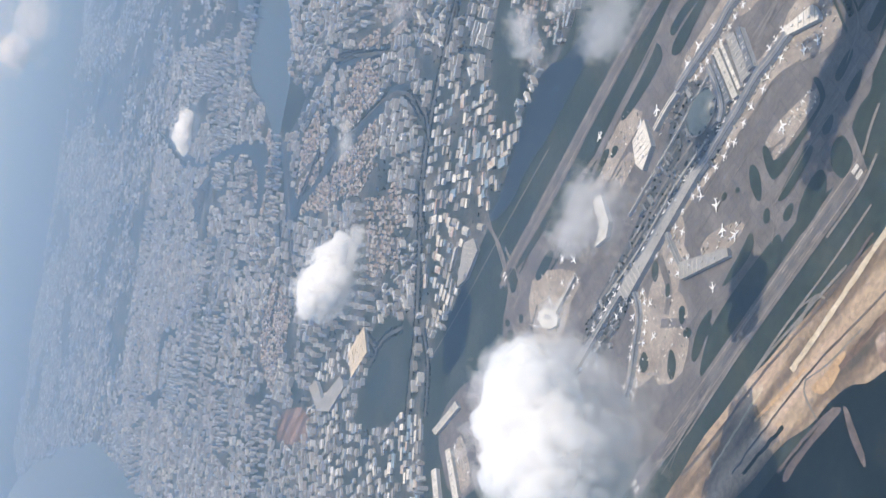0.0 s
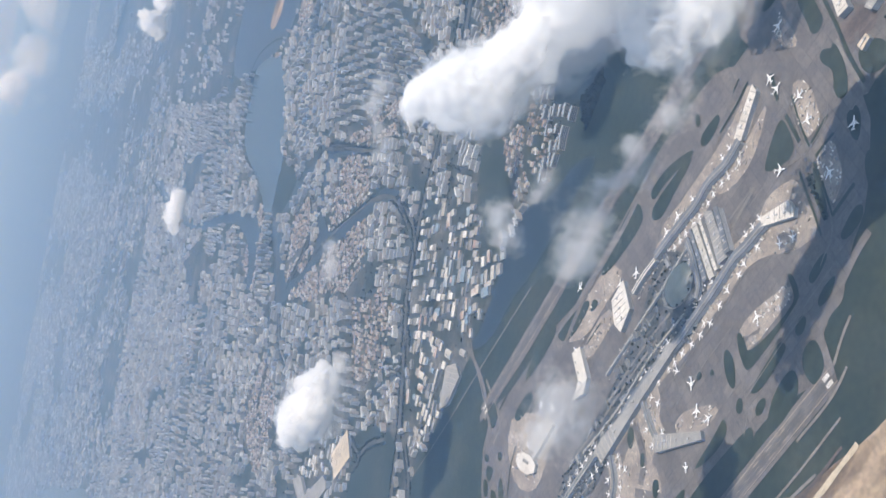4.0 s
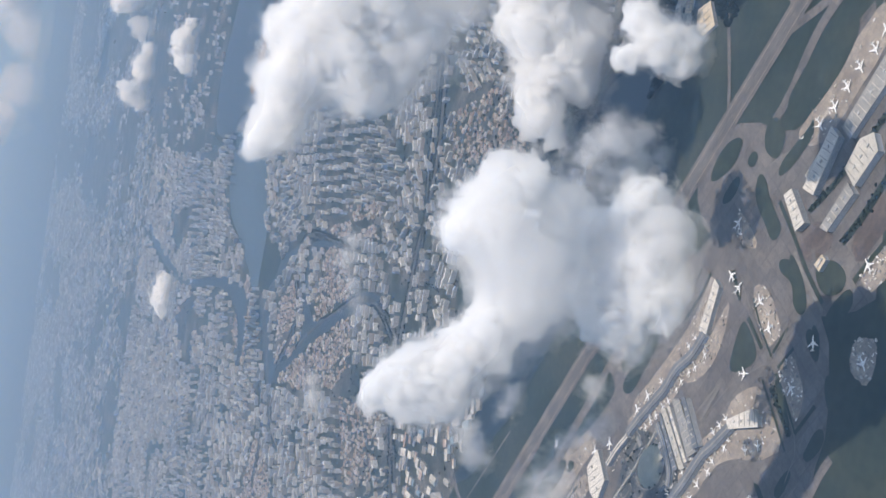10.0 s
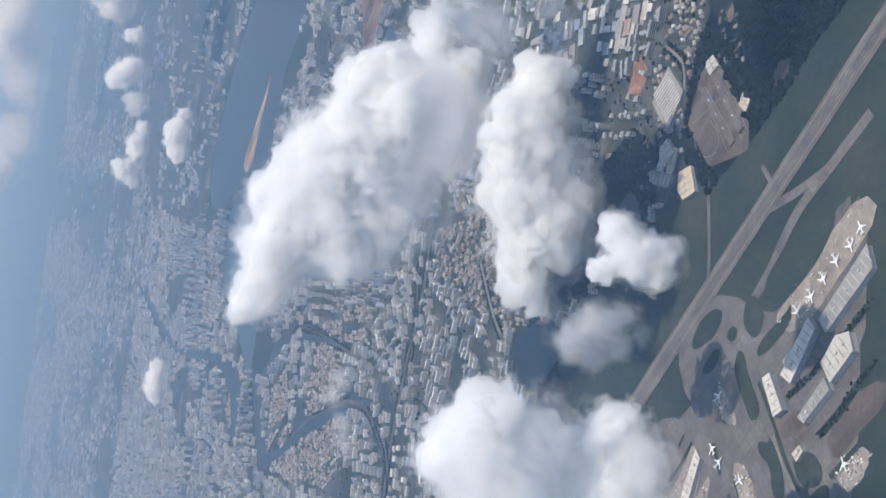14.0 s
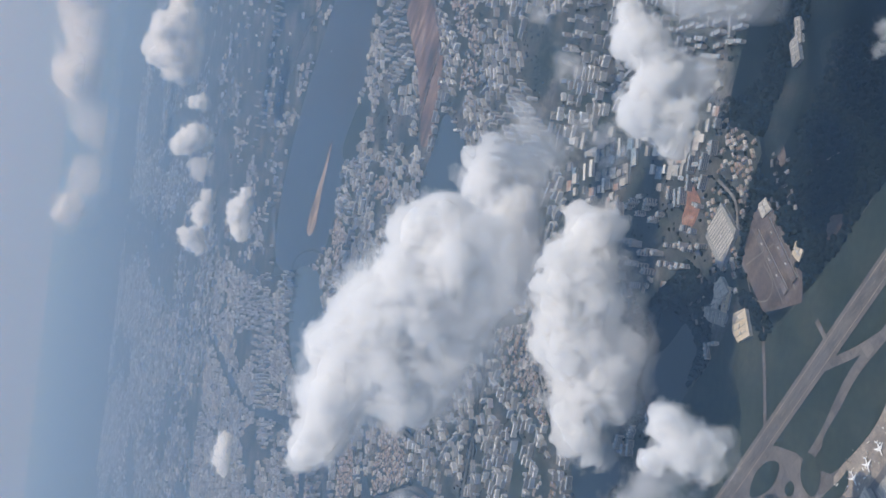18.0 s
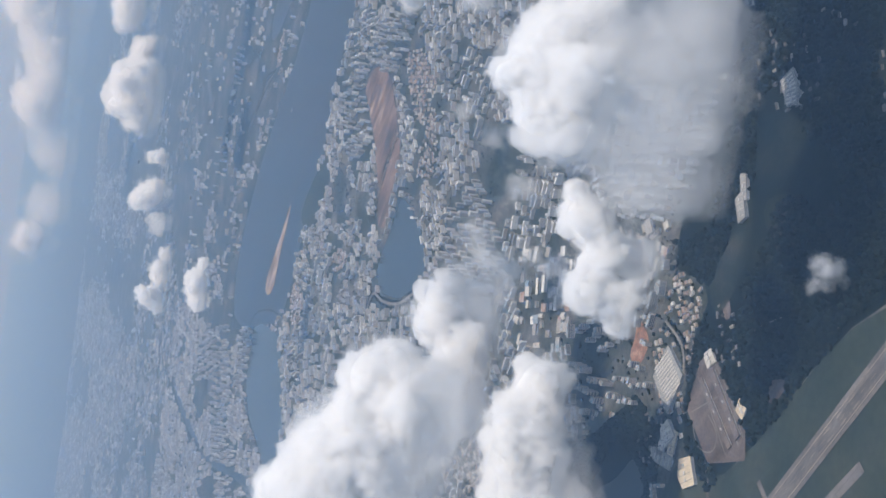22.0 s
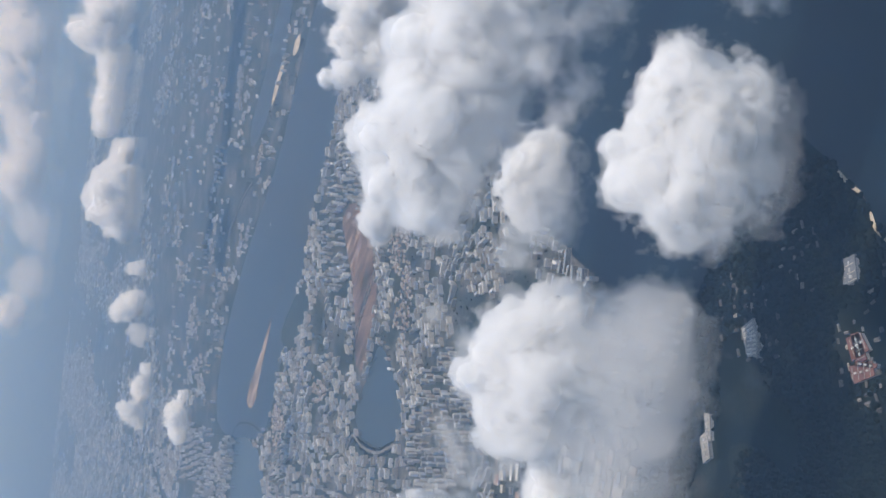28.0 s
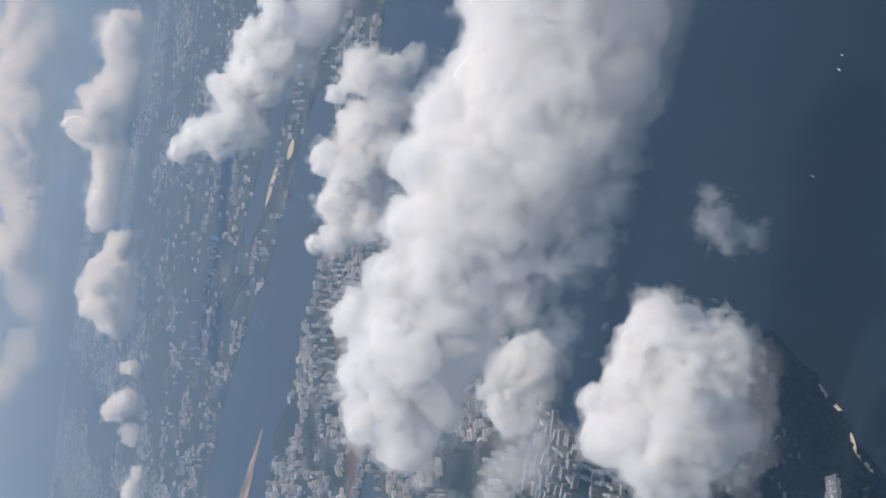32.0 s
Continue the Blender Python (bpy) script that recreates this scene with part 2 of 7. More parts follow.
def rounded(points, times=2):
    """Corner cutting, so that outlines swing like real shores and kerbs."""
    p = np.array(points, float)
    for _ in range(times):
        q = np.roll(p, -1, axis=0)
        p = np.stack([p * .75 + q * .25, p * .25 + q * .75], 1).reshape(-1, 2)
    return p


def ragged(points, size):
    p = np.array(points)
    seg = []
    for a, b in zip(p, np.roll(p, -1, axis=0)):
        n = max(1, int(np.hypot(*(b - a)) / (size * 4)))
        seg += [a + (b - a) * i / n for i in range(n)]
    o = []
    for x, y in seg:
        v = noise.noise_vector((x * .15 / size, y * .15 / size, 3.1))
        o.append((x + v.x * size, y + v.y * size))
    return o


def sheet(name, outline, z, mat, label, category, kind="structure", thick=0.0, parent=None):
    bm = bmesh.new()
    f = bm.faces.new([bm.verts.new((x, y, z)) for x, y in outline])
    if f.calc_area() and f.normal.z < 0:
        f.normal_flip()
    f.normal_update()
    if f.normal.z < 0:
        f.normal_flip()
    if thick:
        g = bmesh.ops.extrude_face_region(bm, geom=[f])
        bmesh.ops.translate(bm, verts=[v for v in g["geom"] if isinstance(v, bmesh.types.BMVert)], vec=(0, 0, -thick))
        bmesh.ops.recalc_face_normals(bm, faces=bm.faces)
    bmesh.ops.triangulate(bm, faces=[x for x in bm.faces if len(x.verts) > 4])
    ob = part(name, bm, mat, parent)
    return tagged(ob, label=label, category=category, kind=kind) if not parent else ob


def swept(points, width, steps=6):
    """A smooth centre line with its two edges."""
    p = np.array(points, float)
    if len(p) > 2:
        e = np.vstack([2 * p[0] - p[1], p, 2 * p[-1] - p[-2]])
        o = []
        for i in range(1, len(e) - 2):
            for s in np.linspace(0, 1, steps, endpoint=False):
                a, b, c, d = e[i - 1:i + 3]
                o.append(.5 * (2 * b + (c - a) * s + (2 * a - 5 * b + 4 * c - d) * s * s + (3 * b - a - 3 * c + d) * s ** 3))
        p = np.array(o + [p[-1]])
    d = np.gradient(p, axis=0)
    d /= np.linalg.norm(d, axis=1)[:, None] + 1e-9
    n = np.stack([-d[:, 1], d[:, 0]], 1) * width / 2
    return p + n, p - n


def strip(name, points, width, z, mat, label="", category="", kind="structure", parent=None, height=0.0):
    a, b = swept(points, width)
    k = len(a)
    v = [(x, y, z + height) for x, y in a] + [(x, y, z + height) for x, y in b]
    f = [(i, k + i, k + i + 1, i + 1) for i in range(k - 1)]
    if height:
        v += [(x, y, z) for x, y in a] + [(x, y, z) for x, y in b]
        f += [(i, i + 1, 2 * k + i + 1, 2 * k + i) for i in range(k - 1)]
        f += [(k + i + 1, k + i, 3 * k + i, 3 * k + i + 1) for i in range(k - 1)]
        f += [(0, 2 * k, 3 * k, k), (k - 1, 2 * k - 1, 4 * k - 1, 3 * k - 1)]
    ob = mesh_object(name, v, f, mat, parent)
    return tagged(ob, label=label, category=category, kind=kind) if not parent else ob


def inside(poly, pts):
    poly = np.array(poly, float)
    x, y = pts[:, 0], pts[:, 1]
    r = np.zeros(len(pts), bool)
    for (x0, y0), (x1, y1) in zip(poly, np.roll(poly, -1, axis=0)):
        if y0 != y1:
            r ^= ((y0 > y) != (y1 > y)) & (x < (x1 - x0) * (y - y0) / (y1 - y0) + x0)
    return r


def near_line(points, pts, dist):
    a, b = swept(points, .01)
    r = np.zeros(len(pts), bool)
    lo, hi = a.min(0) - dist, a.max(0) + dist
    sel = np.where(((pts >= lo) & (pts <= hi)).all(1))[0]
    q = pts[sel]
    best = np.full(len(q), 1e9)
    for p0, p1 in zip(a[:-1], a[1:]):
        d = p1 - p0
        s = np.clip(((q - p0) @ d) / (d @ d + 1e-9), 0, 1)
        best = np.minimum(best, np.hypot(*(q - p0 - s[:, None] * d).T))
    r[sel[best < dist]] = True
    return r


def boxes(c, half, ang, z0, z1):
    """Corner array of upright boxes: centres c, half sizes, turn, foot and top."""
    s = np.array([(-1, -1), (1, -1), (1, 1), (-1, 1)])
    loc = s[None] * half[:, None, :]
    ca, sa = np.cos(ang)[:, None], np.sin(ang)[:, None]
    x = c[:, None, 0] + loc[..., 0] * ca - loc[..., 1] * sa
    y = c[:, None, 1] + loc[..., 0] * sa + loc[..., 1] * ca
    low = np.stack([x, y, np.broadcast_to(z0[:, None], x.shape)], -1)
    top = np.stack([x, y, np.broadcast_to(z1[:, None], x.shape)], -1)
    return np.concatenate([low, top], 1)


BOX_FACES = np.array([(0, 1, 5, 4), (1, 2, 6, 5), (2, 3, 7, 6), (3, 0, 4, 7), (4, 5, 6, 7)])


def box_stuff(name, v8, mats, label, category):
    n = len(v8)
    f = (BOX_FACES[None] + (np.arange(n) * 8)[:, None, None]).reshape(-1, 4)
    idx = np.tile([0, 0, 0, 0, 1], n)
    ob = mesh_object(name, v8.reshape(-1, 3).tolist(), f.tolist(), mats, index=idx.tolist())
    return tagged(ob, label=label, category=category, kind="stuff")


# ---------------------------------------------------------------- the plan
WATER = {}
WATER['reservoir'] = [(101.7, 731.2), (106.9, 699.2), (104.7, 667.4), (90.6, 646.7), (69.3, 634.7), (45.6, 624.6), (30.3, 628.6), (15.2, 627.9), (13.6, 638.1), (28.1, 656.3), (39.0, 684.8), (50.7, 715.6), (63.9, 730.2), (81.1, 727.9)]
WATER['teardrop_lake'] = [(195.2, 487.4), (186.8, 471.6), (179.1, 454.8), (168.6, 447.3), (158.8, 453.2), (150.0, 474.1), (150.0, 495.5), (156.1, 509.5), (165.3, 505.4), (180.1, 494.5)]
WATER['strait'] = [(375.5, 613.4), (295.6, 588.6), (269.3, 604.3), (254.1, 615.0), (214.9, 620.1), (185.5, 636.2), (162.6, 644.0), (136.3, 650.6), (113.7, 666.4), (104.0, 705.9), (90.4, 791.2), (133.3, 801.9), (177.8, 781.4), (213.3, 758.0), (265.4, 708.3), (308.8, 685.7), (362.3, 662.9)]
WATER['narrow_channel'] = [(397.8, 666.6), (370.8, 717.7), (340.1, 716.8), (306.3, 736.0), (273.9, 774.3), (288.4, 795.7), (324.8, 765.4), (360.2, 755.5), (405.3, 720.3)]
WATER['canal'] = [(39.1, 333.6), (26.2, 338.4), (14.9, 342.0), (1.6, 345.8), (-4.3, 352.3), (-3.9, 346.0), (1.3, 338.2), (15.9, 325.9), (25.7, 318.3), (35.0, 311.0), (47.5, 301.9), (60.1, 292.1), (60.4, 300.2), (53.3, 309.4), (45.8, 319.0), (44.1, 327.8)]
WATER['airfield_pond'] = [(86.0, 330.7), (95.1, 314.8), (93.1, 298.4), (83.1, 300.2), (76.9, 306.8), (71.7, 324.4)]
WATER['camp_pond'] = [(119.4, 295.9), (126.7, 283.6), (136.0, 274.2), (130.0, 267.0), (122.2, 269.2), (113.6, 271.2), (106.9, 281.3), (108.2, 289.5)]
WATER['river'] = [(23.8, 1016.6), (9.5, 924.9), (-0.4, 867.3), (-3.0, 811.3), (14.1, 726.3), (15.1, 678.4), (13.0, 644.1), (-4.7, 641.8), (-22.9, 639.0), (-24.8, 651.3), (-6.6, 656.6), (6.0, 681.6), (7.7, 721.2), (-7.9, 807.0), (-5.0, 886.2), (5.3, 963.0)]
WATER['park_river'] = [(16.8, 626.6), (17.6, 603.3), (-13.5, 576.6), (-6.4, 556.9), (2.4, 542.5), (13.8, 535.4), (23.8, 540.6), (49.9, 547.2), (54.9, 537.4), (56.9, 495.1), (55.2, 494.2), (52.5, 527.2), (47.8, 537.7), (34.7, 537.1), (24.4, 534.5), (17.7, 519.6), (33.8, 476.2), (43.0, 458.2), (42.7, 439.5), (39.6, 444.4), (34.1, 465.4), (12.7, 512.3), (0.5, 536.6), (-12.1, 558.3), (-23.5, 577.6), (-22.6, 589.5), (-3.1, 605.4)]
WATER['street_creek'] = [(19.9, 610.6), (32.2, 603.9), (42.2, 583.2), (51.4, 558.6), (49.6, 552.7), (38.5, 575.6), (30.4, 589.4), (20.6, 596.2)]
WATER['south_sea'] = [(-343.8, 1368.3), (-280.7, 1163.8), (-249.8, 1007.8), (-244.4, 920.2), (-238.1, 813.4), (-232.0, 674.6), (-764.3, 1435.5), (-885.3, 2553.1), (-458.0, 1715.7)]
WATER['open_sea'] = [(255.9, 359.6), (269.7, 377.8), (281.4, 392.1), (330, 520), (420, 560), (900, 560), (900, -300), (330, -300), (300, 120), (255.9, 192.2), (265.0, 201.6), (271.3, 210.7), (275.8, 222.5), (280.7, 231.0), (263.8, 244.1), (221.7, 262.4)]
WATER['east_sea'] = [(-11.0, 166.6), (-18.3, 173.3), (-22.2, 179.8), (-28.5, 184.5), (-36.8, 190.7), (-46.5, 196.8), (-58.9, 202.6), (-61.9, 167.6), (-24.7, 144.3)]

GREENS = {}
GREENS['airfield'] = [(-150, 300), (-74.6, 379.8), (-56.6, 378.5), (-33.4, 364.6), (-2.8, 347.7), (9.5, 341.8), (27.9, 331.7), (40.3, 325.5), (55.5, 317.3), (66.9, 309.8), (85.9, 304.2), (122.2, 263.4), (142.6, 253.3), (134.1, 240.2), (155.6, 221.5), (174.3, 206.8), (183.1, 197.1), (230, 120), (120, 120), (-60, 150)]
GREENS['park_field'] = [(84.3, 366.9), (57.7, 353.8), (43.4, 337.6), (24.6, 342.3), (33.8, 358.5), (48.5, 369.9), (73.3, 372.2)]
GREENS['stadium_green'] = [(-52.2, 442.9), (-43.1, 408.8), (-46.5, 395.2), (-75.3, 382.3), (-95.4, 445.3), (-71.6, 431.2)]
GREENS['far_park'] = [(201.4, 627.1), (207.9, 613.5), (196.6, 602.4), (181.4, 611.2), (168.1, 627.4), (169.3, 648.8), (178.5, 651.3)]
GREENS['forest_clearing'] = [(204.2, 236.4), (207.2, 229.7), (206.3, 221.5), (201.2, 219.6), (198.3, 225.5), (190.9, 225.7), (189.6, 228.5), (196.7, 232.4)]
GREENS['hill_clearing'] = [(235.4, 233.5), (238.8, 226.3), (233.5, 219.3), (227.4, 221.6), (228.9, 229.9)]
GREENS['creek_clearing'] = [(186.5, 253.8), (195.6, 245.4), (207.8, 244.0), (206.7, 240.3), (192.3, 237.8), (179.6, 243.6), (176.0, 249.4)]
GREENS['green_strip'] = [(50.0, 626.4), (43.0, 587.2), (23.8, 600.4), (14.8, 628.8)]

WOODS = {}
WOODS['woodland'] = [(135.4, 240.5), (145, 255), (167, 256), (183, 250), (186, 273), (222, 262), (264, 244), (281, 231), (276, 223), (271, 211), (265, 202), (256, 192), (228, 130), (183, 197), (174, 207), (156, 221)]
WOODS['terminal_garden'] = [(-19.7, 288.8), (-12.7, 283.4), (-17.6, 275.5), (-22.7, 270.1), (-29.6, 271.7), (-36.4, 277.8), (-38.8, 288.1), (-33.0, 293.7)]
WOODS['canal_woods'] = [(95.7, 306.2), (80.6, 297.5), (67.0, 302.8), (88.1, 317.5), (107.1, 335.9), (128.0, 310.7), (137.3, 294.6), (150.2, 278.5), (145.0, 263.7), (125.1, 262.6), (113.1, 277.8)]

EARTH = {}
EARTH['reclaimed_sand'] = [(6.0, 150.4), (25.5, 162.5), (10.8, 173.6), (0.6, 184.5), (-14.7, 197.0), (-31.5, 212.9), (-54.2, 227.5), (-65.1, 233.4), (-59.2, 214.8), (-49.6, 203.4), (-44.0, 198.4), (-38.0, 195.6), (-29.4, 185.9), (-22.0, 179.9), (-19.0, 173.1), (-14.0, 165.8)]
EARTH['reclaimed_spit'] = [(-42.9, 192.4), (-31.0, 185.5), (-25.1, 181.4), (-24.9, 178.3), (-28.8, 181.2), (-37.0, 187.2), (-43.3, 189.7)]
EARTH['reclaimed_finger'] = [(-24.6, 179.5), (-24.8, 177.6), (-33.3, 169.3), (-34.3, 171.2)]
EARTH['ochre_heap'] = [(-14.6, 181.9), (-14.8, 180.8), (-20.1, 181.2), (-23.7, 183.4), (-24.5, 186.5), (-23.2, 188.0), (-19.9, 185.3)]
EARTH['red_heap'] = [(-11.2, 173.7), (-9.5, 169.8), (-14.2, 167.2), (-16.2, 170.9)]
EARTH['shore_beach'] = [(270.1, 210.1), (266.7, 205.9), (264.9, 201.3), (264.4, 202.0), (266.1, 206.7), (269.4, 210.8)]
EARTH['east_beach'] = [(261.4, 198.2), (257.7, 195.1), (254.6, 190.5), (254.0, 191.3), (256.9, 195.8), (260.8, 198.9)]
EARTH['sand_bar'] = [(180.0, 675.5), (166.7, 679.0), (149.5, 687.4), (127.6, 690.5), (122.1, 703.7), (126.0, 715.2), (144.5, 703.4), (162.7, 687.8), (178.7, 680.2)]
EARTH['beach_islet'] = [(344.8, 685.8), (333.4, 686.9), (330.8, 701.4), (342.3, 697.5)]
EARTH['long_islet'] = [(336.6, 715.1), (319.8, 720.9), (299.3, 740.0), (316.8, 736.8)]
EARTH['red_earth_works'] = [(252.7, 551.1), (244.0, 520.5), (231.3, 504.1), (206.8, 496.8), (189.6, 498.6), (178.1, 503.0), (176.9, 515.5), (205.6, 526.6), (231.4, 552.1), (242.3, 564.4)]
EARTH['red_yard'] = [(170.3, 283.7), (169.6, 279.1), (165.3, 275.6), (159.8, 277.8), (157.9, 282.2), (161.0, 284.9), (165.4, 283.4)]
EARTH['rail_yard'] = [(-110.2, 543.5), (-99.0, 510.9), (-102.2, 494.6), (-111.5, 492.7), (-126.0, 542.3)]

TARMAC = {}
TARMAC['main_apron'] = [(78.8, 203.1), (75.4, 191.1), (55.2, 185.5), (43.1, 188.0), (33.2, 186.8), (27.3, 191.6), (20.1, 186.2), (8.5, 203.4), (-6.7, 208.1), (-27.3, 222.0), (-48.8, 232.9), (-61.1, 269.5), (-58.9, 312.6), (-35.5, 327.4), (-18.2, 327.1), (-9.4, 315.4), (8.9, 301.6), (23.1, 284.6), (37.4, 272.4), (47.9, 257.4), (65.9, 251.3), (82.5, 238.6), (91.7, 229.0)]
TARMAC['west_taxi_apron'] = [(4.9, 294.5), (16.3, 290.9), (26.1, 285.4), (40.2, 275.9), (55.7, 266.4), (75.5, 251.9), (82.8, 242.8), (81.7, 231.8), (67.9, 238.0), (53.4, 244.5), (38.1, 253.7), (18.8, 265.2), (3.6, 270.7)]
TARMAC['north_apron'] = [(139.9, 191.1), (131.6, 199.8), (115.5, 206.0), (110.7, 212.0), (114.1, 226.6), (110.0, 240.5), (97.8, 243.9), (86.5, 236.0), (81.0, 217.5), (74.1, 198.8), (76.2, 185.9), (82.0, 176.9)]
TARMAC['cargo_apron'] = [(139.5, 188.5), (126.8, 196.9), (110.9, 205.8), (101.5, 209.3), (98.4, 199.4), (103.8, 181.0)]
TARMAC['camp_apron'] = [(165.2, 251.8), (168.0, 246.6), (152.1, 229.7), (145.9, 228.4), (143.3, 236.7), (141.7, 242.4), (152.1, 254.3)]
TARMAC['depot_lot'] = [(90.2, 189.2), (100.4, 182.4), (104.8, 176.1), (100.9, 173.7), (91.3, 181.6), (85.9, 184.8)]
TARMAC['hangar_lot'] = [(89.6, 205.4), (94.8, 197.1), (89.7, 192.3), (85.4, 198.0), (85.7, 203.4)]
TARMAC['camp_yard'] = [(181.1, 247.3), (182.2, 244.3), (177.1, 241.6), (175.4, 244.2)]
TARMAC['camp_lot'] = [(166.2, 222.7), (166.3, 217.7), (162.9, 218.9), (159.6, 222.7), (163.1, 224.0)]
TARMAC['south_stand'] = [(-74.2, 363.2), (-60.9, 354.6), (-47.6, 333.4), (-61.1, 323.6), (-79.0, 320.1), (-93.6, 339.8)]

CONCRETE = []
CONCRETE.append([(79.1, 231.2), (73.6, 226.4), (64.8, 227.7), (59.6, 233.4), (55.8, 238.7), (50.7, 242.7), (40.7, 251.7), (42.3, 256.0), (52.3, 246.8), (66.7, 235.7), (74.1, 232.7)])
CONCRETE.append([(74.6, 222.8), (64.6, 223.0), (57.1, 226.3), (52.3, 233.2), (54.0, 236.4), (61.0, 229.6), (69.2, 226.0)])
CONCRETE.append([(57.7, 208.3), (54.3, 204.2), (49.7, 199.4), (46.0, 198.7), (42.3, 204.6), (40.8, 213.3), (36.8, 219.5), (27.7, 224.8), (23.3, 230.7), (26.3, 229.0), (36.9, 224.0), (52.0, 216.8), (56.2, 212.4)])
CONCRETE.append([(79.1, 215.6), (77.1, 209.1), (72.1, 205.9), (66.0, 207.1), (68.8, 210.7), (74.0, 214.9)])
CONCRETE.append([(67.2, 199.7), (58.7, 193.7), (53.5, 195.5), (57.5, 200.3), (62.5, 203.5)])
CONCRETE.append([(7.0, 220.6), (5.9, 217.7), (0.1, 222.5), (-2.8, 231.5), (-0.3, 233.5), (3.5, 230.2)])
CONCRETE.append([(7.8, 241.0), (-9.2, 238.6), (-29.6, 239.9), (-37.8, 249.8), (-28.1, 255.6), (-10.0, 249.6), (1.3, 248.5)])
CONCRETE.append([(35.7, 204.4), (33.3, 201.5), (23.9, 211.9), (22.1, 217.3), (27.5, 215.0)])
CONCRETE.append([(11.4, 280.0), (21.0, 274.2), (30.4, 266.4), (32.4, 276.2), (21.6, 284.0), (8.2, 291.3)])
CONCRETE.append([(-15.6, 312.7), (-11.6, 289.8), (-29.7, 287.3), (-33.8, 304.8), (-25.6, 312.8)])
CONCRETE.append([(-73.3, 346.2), (-70.2, 341.1), (-81.6, 329.1), (-88.1, 333.3), (-84.7, 340.2)])
CONCRETE.append([(-65.1, 334.5), (-62.3, 328.9), (-71.6, 324.5), (-77.8, 326.9)])
CONCRETE.append([(84.1, 184.7), (88.9, 181.3), (87.8, 177.3), (85.2, 176.7), (81.2, 180.9)])
CONCRETE.append([(72.7, 181.1), (73.5, 176.8), (67.2, 176.0), (63.5, 178.1), (66.2, 181.0)])
CONCRETE.append([(94.0, 225.2), (90.6, 220.2), (86.1, 215.9), (85.6, 220.8), (88.3, 224.6)])
CONCRETE.append([(113.8, 205.6), (131.0, 188.9), (127.7, 188.1), (116.7, 196.1), (110.3, 202.9)])
CONCRETE.append([(109.4, 210.9), (118.0, 205.0), (129.1, 197.7), (138.9, 189.9), (135.5, 183.8), (123.5, 191.4), (113.1, 197.7), (108.4, 202.5)])
CONCRETE.append([(86.5, 184.2), (91.5, 180.1), (90.1, 175.3), (83.1, 178.7), (81.0, 181.2)])
CONCRETE.append([(72.5, 182.9), (73.4, 178.5), (66.5, 176.0), (64.4, 180.0), (66.9, 183.3)])
CONCRETE.append([(77.1, 215.6), (79.2, 211.7), (71.9, 205.0), (69.3, 204.2), (65.4, 207.6), (68.8, 210.4)])
CONCRETE.append([(61.8, 203.0), (64.9, 198.9), (59.8, 194.0), (55.1, 194.2), (52.8, 195.4), (57.7, 200.1)])
CONCRETE.append([(51.1, 217.8), (55.6, 213.8), (57.9, 207.2), (53.1, 203.1), (46.9, 197.2), (43.5, 202.9), (42.1, 209.7), (39.8, 214.3), (43.3, 217.7)])
CONCRETE.append([(25.0, 208.6), (28.9, 213.2), (36.1, 203.3), (33.9, 201.4), (19.6, 211.9), (22.7, 214.2)])
CONCRETE.append([(21.0, 273.0), (8.1, 281.4), (5.0, 276.6), (15.5, 269.5), (19.4, 266.8)])
CONCRETE.append([(73.9, 231.4), (66.3, 233.2), (51.3, 243.8), (49.3, 240.4), (61.0, 229.4), (64.7, 227.4)])
CONCRETE.append([(50.7, 243.6), (42.3, 253.9), (39.9, 250.6), (48.7, 240.6)])
CONCRETE.append([(-10.0, 242.9), (-24.6, 241.4), (-34.5, 242.8), (-31.3, 231.7), (-21.8, 230.3), (-12.4, 234.8)])
CONCRETE.append([(-22.7, 306.2), (-16.1, 301.2), (-12.4, 294.1), (-12.8, 287.9), (-17.3, 287.1), (-21.4, 290.4), (-26.8, 287.8), (-34.0, 291.9), (-35.1, 302.0), (-29.8, 309.0)])

ISLANDS = []
ISLANDS.append([(5.9, 206.3), (2.4, 204.3), (-4.1, 205.8), (-15.3, 212.9), (-24.1, 218.3), (-29.6, 224.5), (-24.4, 225.2), (-16.3, 223.5), (-6.0, 216.3), (2.7, 209.1)])
ISLANDS.append([(5.5, 216.0), (2.0, 213.4), (-3.9, 217.0), (-8.8, 222.8), (-5.8, 221.6), (1.2, 217.6)])
ISLANDS.append([(-18.5, 233.0), (-19.2, 230.2), (-21.4, 231.3), (-20.8, 234.3)])
ISLANDS.append([(-26.4, 248.7), (-29.6, 245.0), (-32.8, 246.9), (-30.9, 250.2)])
ISLANDS.append([(-23.8, 238.3), (-26.7, 234.1), (-32.0, 234.1), (-30.3, 237.7)])
ISLANDS.append([(-1.9, 309.4), (12.3, 299.6), (11.1, 295.7), (-0.2, 303.0), (-6.8, 309.1)])
ISLANDS.append([(-11.7, 308.8), (-7.8, 305.1), (-9.6, 301.5), (-18.1, 307.9), (-17.2, 312.0)])
ISLANDS.append([(-17.5, 228.7), (-11.9, 223.9), (-19.2, 224.7), (-26.1, 226.9), (-25.5, 229.4)])
ISLANDS.append([(-4.8, 251.5), (-6.3, 248.3), (-11.1, 248.4), (-9.0, 251.5)])
ISLANDS.append([(-14.0, 327.8), (-17.2, 321.6), (-24.2, 322.4), (-21.7, 327.5)])
ISLANDS.append([(-33.5, 322.2), (-35.2, 318.2), (-38.7, 318.6), (-37.0, 322.6)])
ISLANDS.append([(-41.1, 314.8), (-44.7, 309.3), (-50.1, 310.7), (-48.0, 315.6)])
